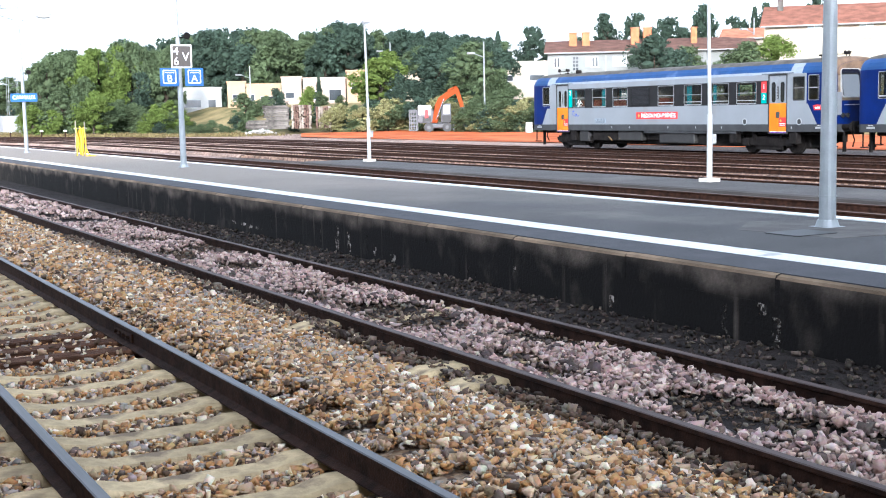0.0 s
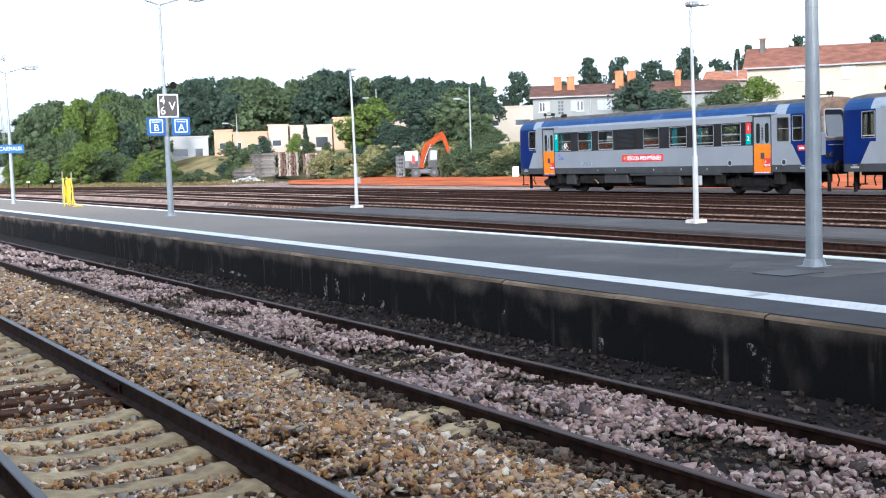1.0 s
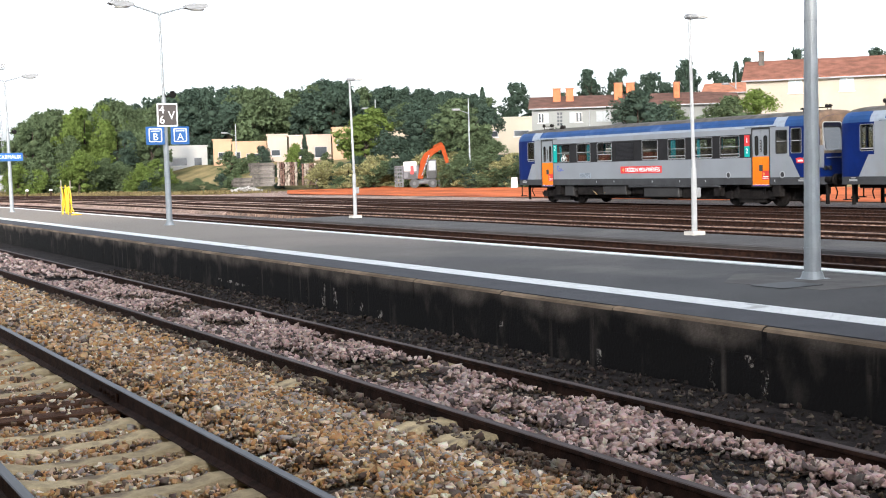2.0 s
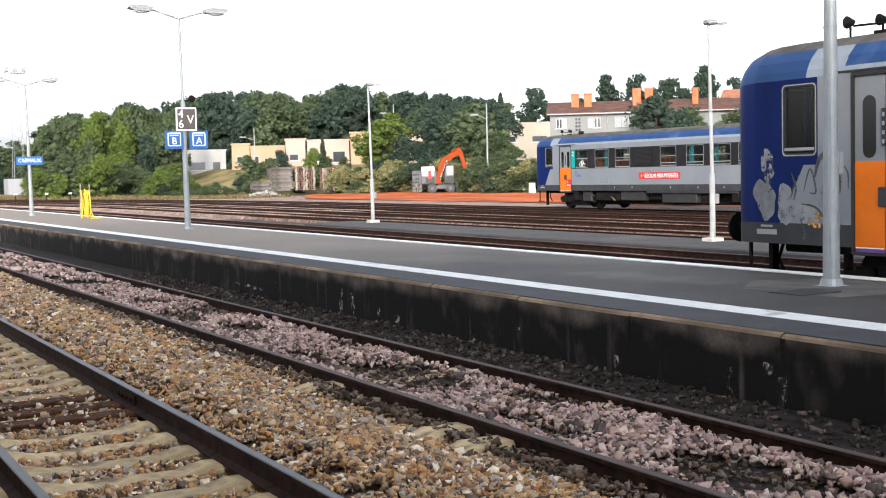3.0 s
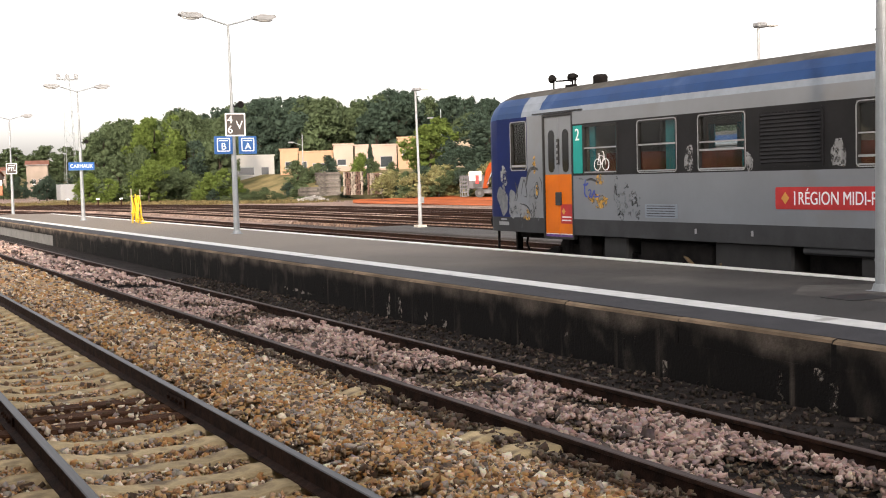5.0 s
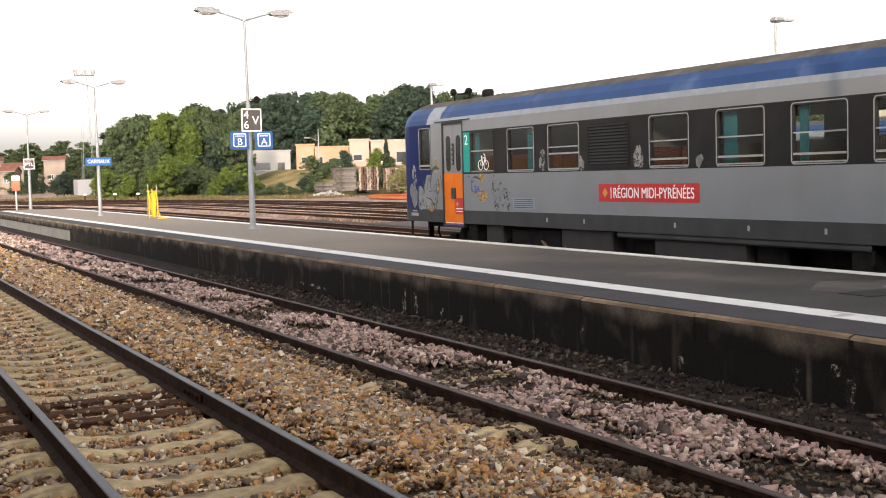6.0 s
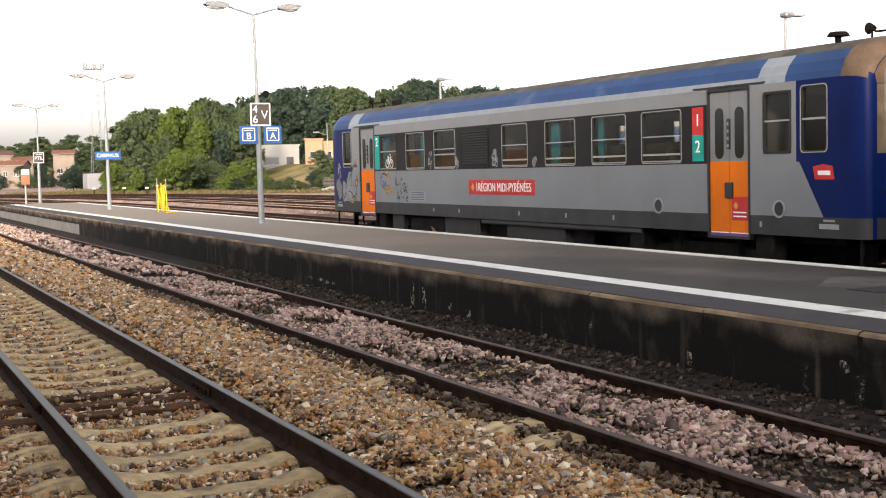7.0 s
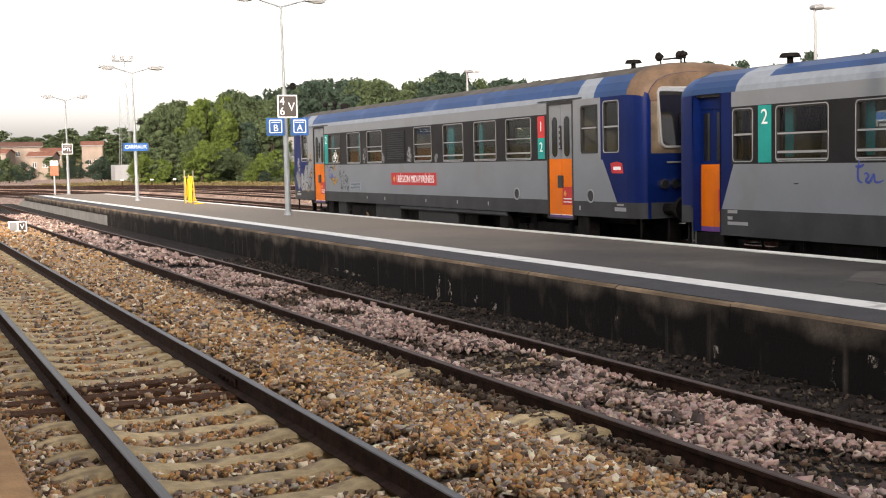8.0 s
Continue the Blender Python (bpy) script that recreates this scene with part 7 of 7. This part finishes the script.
# white point markers beside the far tracks
for i, (b, d) in enumerate(((9.89, 148), (11.17, 142), (12.16, 140))):
    x, y = along(b, d)
    pm = root("point_marker", (x, y, -0.2), "low white point marker beside the yard tracks", "marker", "point markers")
    part("post", boxed(-0.06, -0.06, 0, 0.06, 0.06, 0.8), "rust", pm)
    part("board", boxed(-0.17, -0.08, 0.78, 0.17, 0.06, 0.95, 0.03), "white", pm)

# heap of pale rubble before the timber stacks
rg = np.random.default_rng(5)
bm = bmesh.new()
for i in range(70):
    a, r = rg.uniform(0, 6.28), 1.5 * math.sqrt(rg.uniform(0, 1))
    ball(bm, (50.2 + r * math.cos(a) * 1.2, 133 + r * math.sin(a), -0.1 + 0.4 * (1 - r / 1.6) + rg.uniform(-0.1, 0.1)), rg.uniform(0.08, 0.22), 1, (1, rg.uniform(0.6, 1), rg.uniform(0.5, 0.9)))
thing("rubble_heap", bm, "rubble", "heap of pale broken concrete at the yard's edge", "rubble", kind="stuff")

# dry grass between the yard tracks and on the far edge of the yard
V, F = [], []
for x0, x1, y0, y1, cnt, hh in ((22.0, 22.7, 14, 50, 700, 0.12), (29.8, 30.3, 20, 70, 300, 0.1), (32.0, 52.0, 128, 158, 5200, 0.36), (20.0, 34.0, 150, 185, 3400, 0.36)):
    for i in range(cnt):
        x, y = rg.uniform(x0, x1), rg.uniform(y0, y1)
        z = -0.2 if x < 41 else float(height(np.array(x), np.array(y)))
        z = max(z, -0.36)
        a, h, w = rg.uniform(0, 3.14), hh * rg.uniform(0.4, 1.2), hh * rg.uniform(0.05, 0.2)
        dx, dy, lx, ly = w * math.cos(a), w * math.sin(a), rg.normal() * h * 0.4, rg.normal() * h * 0.4
        k = len(V)
        V += [(x - dx, y - dy, z), (x + dx, y + dy, z), (x + lx + dx * 0.4, y + ly + dy * 0.4, z + h), (x + lx - dx * 0.5, y + ly - dy * 0.5, z + h * 0.8)]
        F.append((k, k + 1, k + 2, k + 3))
me = bpy.data.meshes.new("dry_grass_tufts")
me.from_pydata(V, [], F)
me.materials.append(M["drygrass"])
tagged(new("dry_grass_tufts", me), "dry straw-coloured grass tufts beside the yard tracks", "grass", kind="stuff")

for i in range(40):
    x, y = along(-3.5 + 13.5 * i / 39 + rnd.uniform(-0.2, 0.2), rnd.uniform(345, 395))
    tree(rnd.choice(["broad", "bush"]), x, y, float(height(np.array(x), np.array(y))) - 0.5, rnd.uniform(4.5, 7.5), 1.3, "leaf" if i % 3 else "leafdark", i, "green tree above the village", "trees above the village")

# ---- loose ballast ----
SLP = np.array(sorted(slp_y + list(JOINT)))


def on_sleeper(x, y):
    near = np.abs(SLP[None, :] - y[:, None]).min(1)
    d1 = np.abs(x - AX1)
    on = (d1 < 1.22) & (near < 0.145)
    return on | (np.abs(d1 - 0.752) < 0.1) | (np.abs(np.abs(x - AX2) - 0.72) < 0.09)


def lie(x, y):
    z = np.where((x > 1.3) & (x < 3.1), -0.226, -0.2)
    z = np.where((x > 3.05) & (x < 4.9), -0.06 - 0.07 * np.clip((x - 3.8) / 0.6, 0, 1) + 0.02 * np.sin(x * 3 + y * 0.4), z)
    return z


def ballast_skip(x, y):
    rim = (x > 4.62) & (np.random.default_rng(31).uniform(0, 1, len(x)) < 0.55)
    return on_sleeper(x, y) | rim


stones("loose_ballast", "ballast", [(-0.4, 3.2, 4.8, 13.5)], 1500, 0.041, lie, 1, "loose brown and grey broken-stone ballast", ballast_skip)
stones("shoulder_ballast", "ballast", [(3.05, 3.2, 4.5, 13.5)], 700, 0.042, lambda x, y: lie(x, y) - 0.02, 21, "loose brown ballast heaped between the tracks", ballast_skip)
stones("middle_loose_ballast", "ballast", [(-0.4, 13.5, 4.8, 27)], 680, 0.051, lie, 12, "loose brown broken-stone ballast along the track", ballast_skip)
stones("far_loose_ballast", "ballast", [(-0.2, 27, 4.8, 52)], 250, 0.072, lie, 2, "loose brown broken-stone ballast farther along the track", on_sleeper)
# strip along the rail: its shadow put into the stones' dark brown
stones("rail_side_stones", "sidestone", [(4.56, 3.2, 4.82, 22)], 620, 0.044, lambda x, y: np.full_like(x, -0.1), 13, "brown stones coloured darker for the shade beside the rusty rail", on_sleeper)
stones("joint_stones", "ballast", [(1.6, 10.95, 2.8, 12.4)], 60, 0.045, lambda x, y: np.full_like(x, -0.155), 14, "stray stones on the timber sleepers")


def pink_lie(x, y):
    return -0.082 + 0.025 * np.cos((x - AX2 + 0.1) * 2.6) + 0.012 * np.sin(y * 1.7)


def pink_skip(x, y):
    v = np.sin(x * 5.1 + y * 1.3) + np.sin(y * 2.7 - x * 2.2) + 0.8 * np.sin(y * 0.9 + 1) + 0.5 * np.sin(x * 17 + y * 7) + np.random.default_rng(8).uniform(-0.8, 0.8, len(x))
    return on_sleeper(x, y) | ((v < 0.0 + 0.35 * np.cos((x - 5.5) * 4.0)) & (x > 5.1))


stones("pink_ballast", "pink", [(4.97, 4.0, 6.2, 26)], 900, 0.05, pink_lie, 3, "loose pinkish broken-stone ballast between rusty rails", pink_skip)
stones("sooty_ballast", "sidestone", [(4.93, 4.0, 6.22, 24)], 300, 0.036, lambda x, y: np.full_like(x, -0.12), 6, "dark sooty stones among the pink ballast", on_sleeper)
stones("far_pink_ballast", "pink", [(4.97, 26, 6.2, 60)], 190, 0.09, pink_lie, 4, "loose pinkish ballast farther along the track", pink_skip)
stones("dirt_stones", "dirtstone", [(6.4, 4.0, 7.2, 26)], 220, 0.04, lambda x, y: np.full_like(x, -0.045), 5, "scattered dark stones at the foot of the wall", None, "dirt")

# ---- coping stones of the platform ----
COP = bpy.data.meshes.new("coping_stone")
_b = prism(bmesh.new(), [(PX0 - 0.004, 0.31), (PX0 + 0.31, 0.31), (PX0 + 0.31, PZ + 0.006), (PX0 + 0.05, PZ + 0.006), (PX0 + 0.012, PZ - 0.006), (PX0 - 0.004, PZ - 0.03)], "y", 0.007, 1.993)
for f in _b.faces:
    f.material_index = 1 if f.normal.z > 0.3 else 0
_b.to_mesh(COP)
_b.free()
COP.materials.append(M["wall"])
COP.materials.append(M["copetop"])
rnd = random.Random(2)
for i in range(48):
    o = new("coping_stone", COP)
    o.parent = platform
    o.location = (rnd.uniform(-0.004, 0.004), 7.51 - 32.0 + 2.0 * i, rnd.uniform(-0.005, 0.002))
# a mortar-filled gap between two stones, dark
part("open_joint", boxed(PX0 - 0.006, 7.455, 0.29, PX0 + 0.05, 7.52, PZ - 0.03, 0.004), "under", platform, "dark open joint between coping stones")


# ---- movement ----
def motions():
    walk(train, [(0.25 * i, pose(AXM, lead(0.25 * i), 0)) for i in range(33)])
    walk(trail, [(0.25 * i, pose(AXM, lead(0.25 * i) - LEN - GAP, 0)) for i in range(33)])
    for w in wheels + wheels_b:
        x, y, z = w.location
        walk(w, [(0.1 * i, pose(x, y, z, -math.degrees((lead(0.1 * i) - lead(0)) / 0.43))) for i in range(81)])


motions()
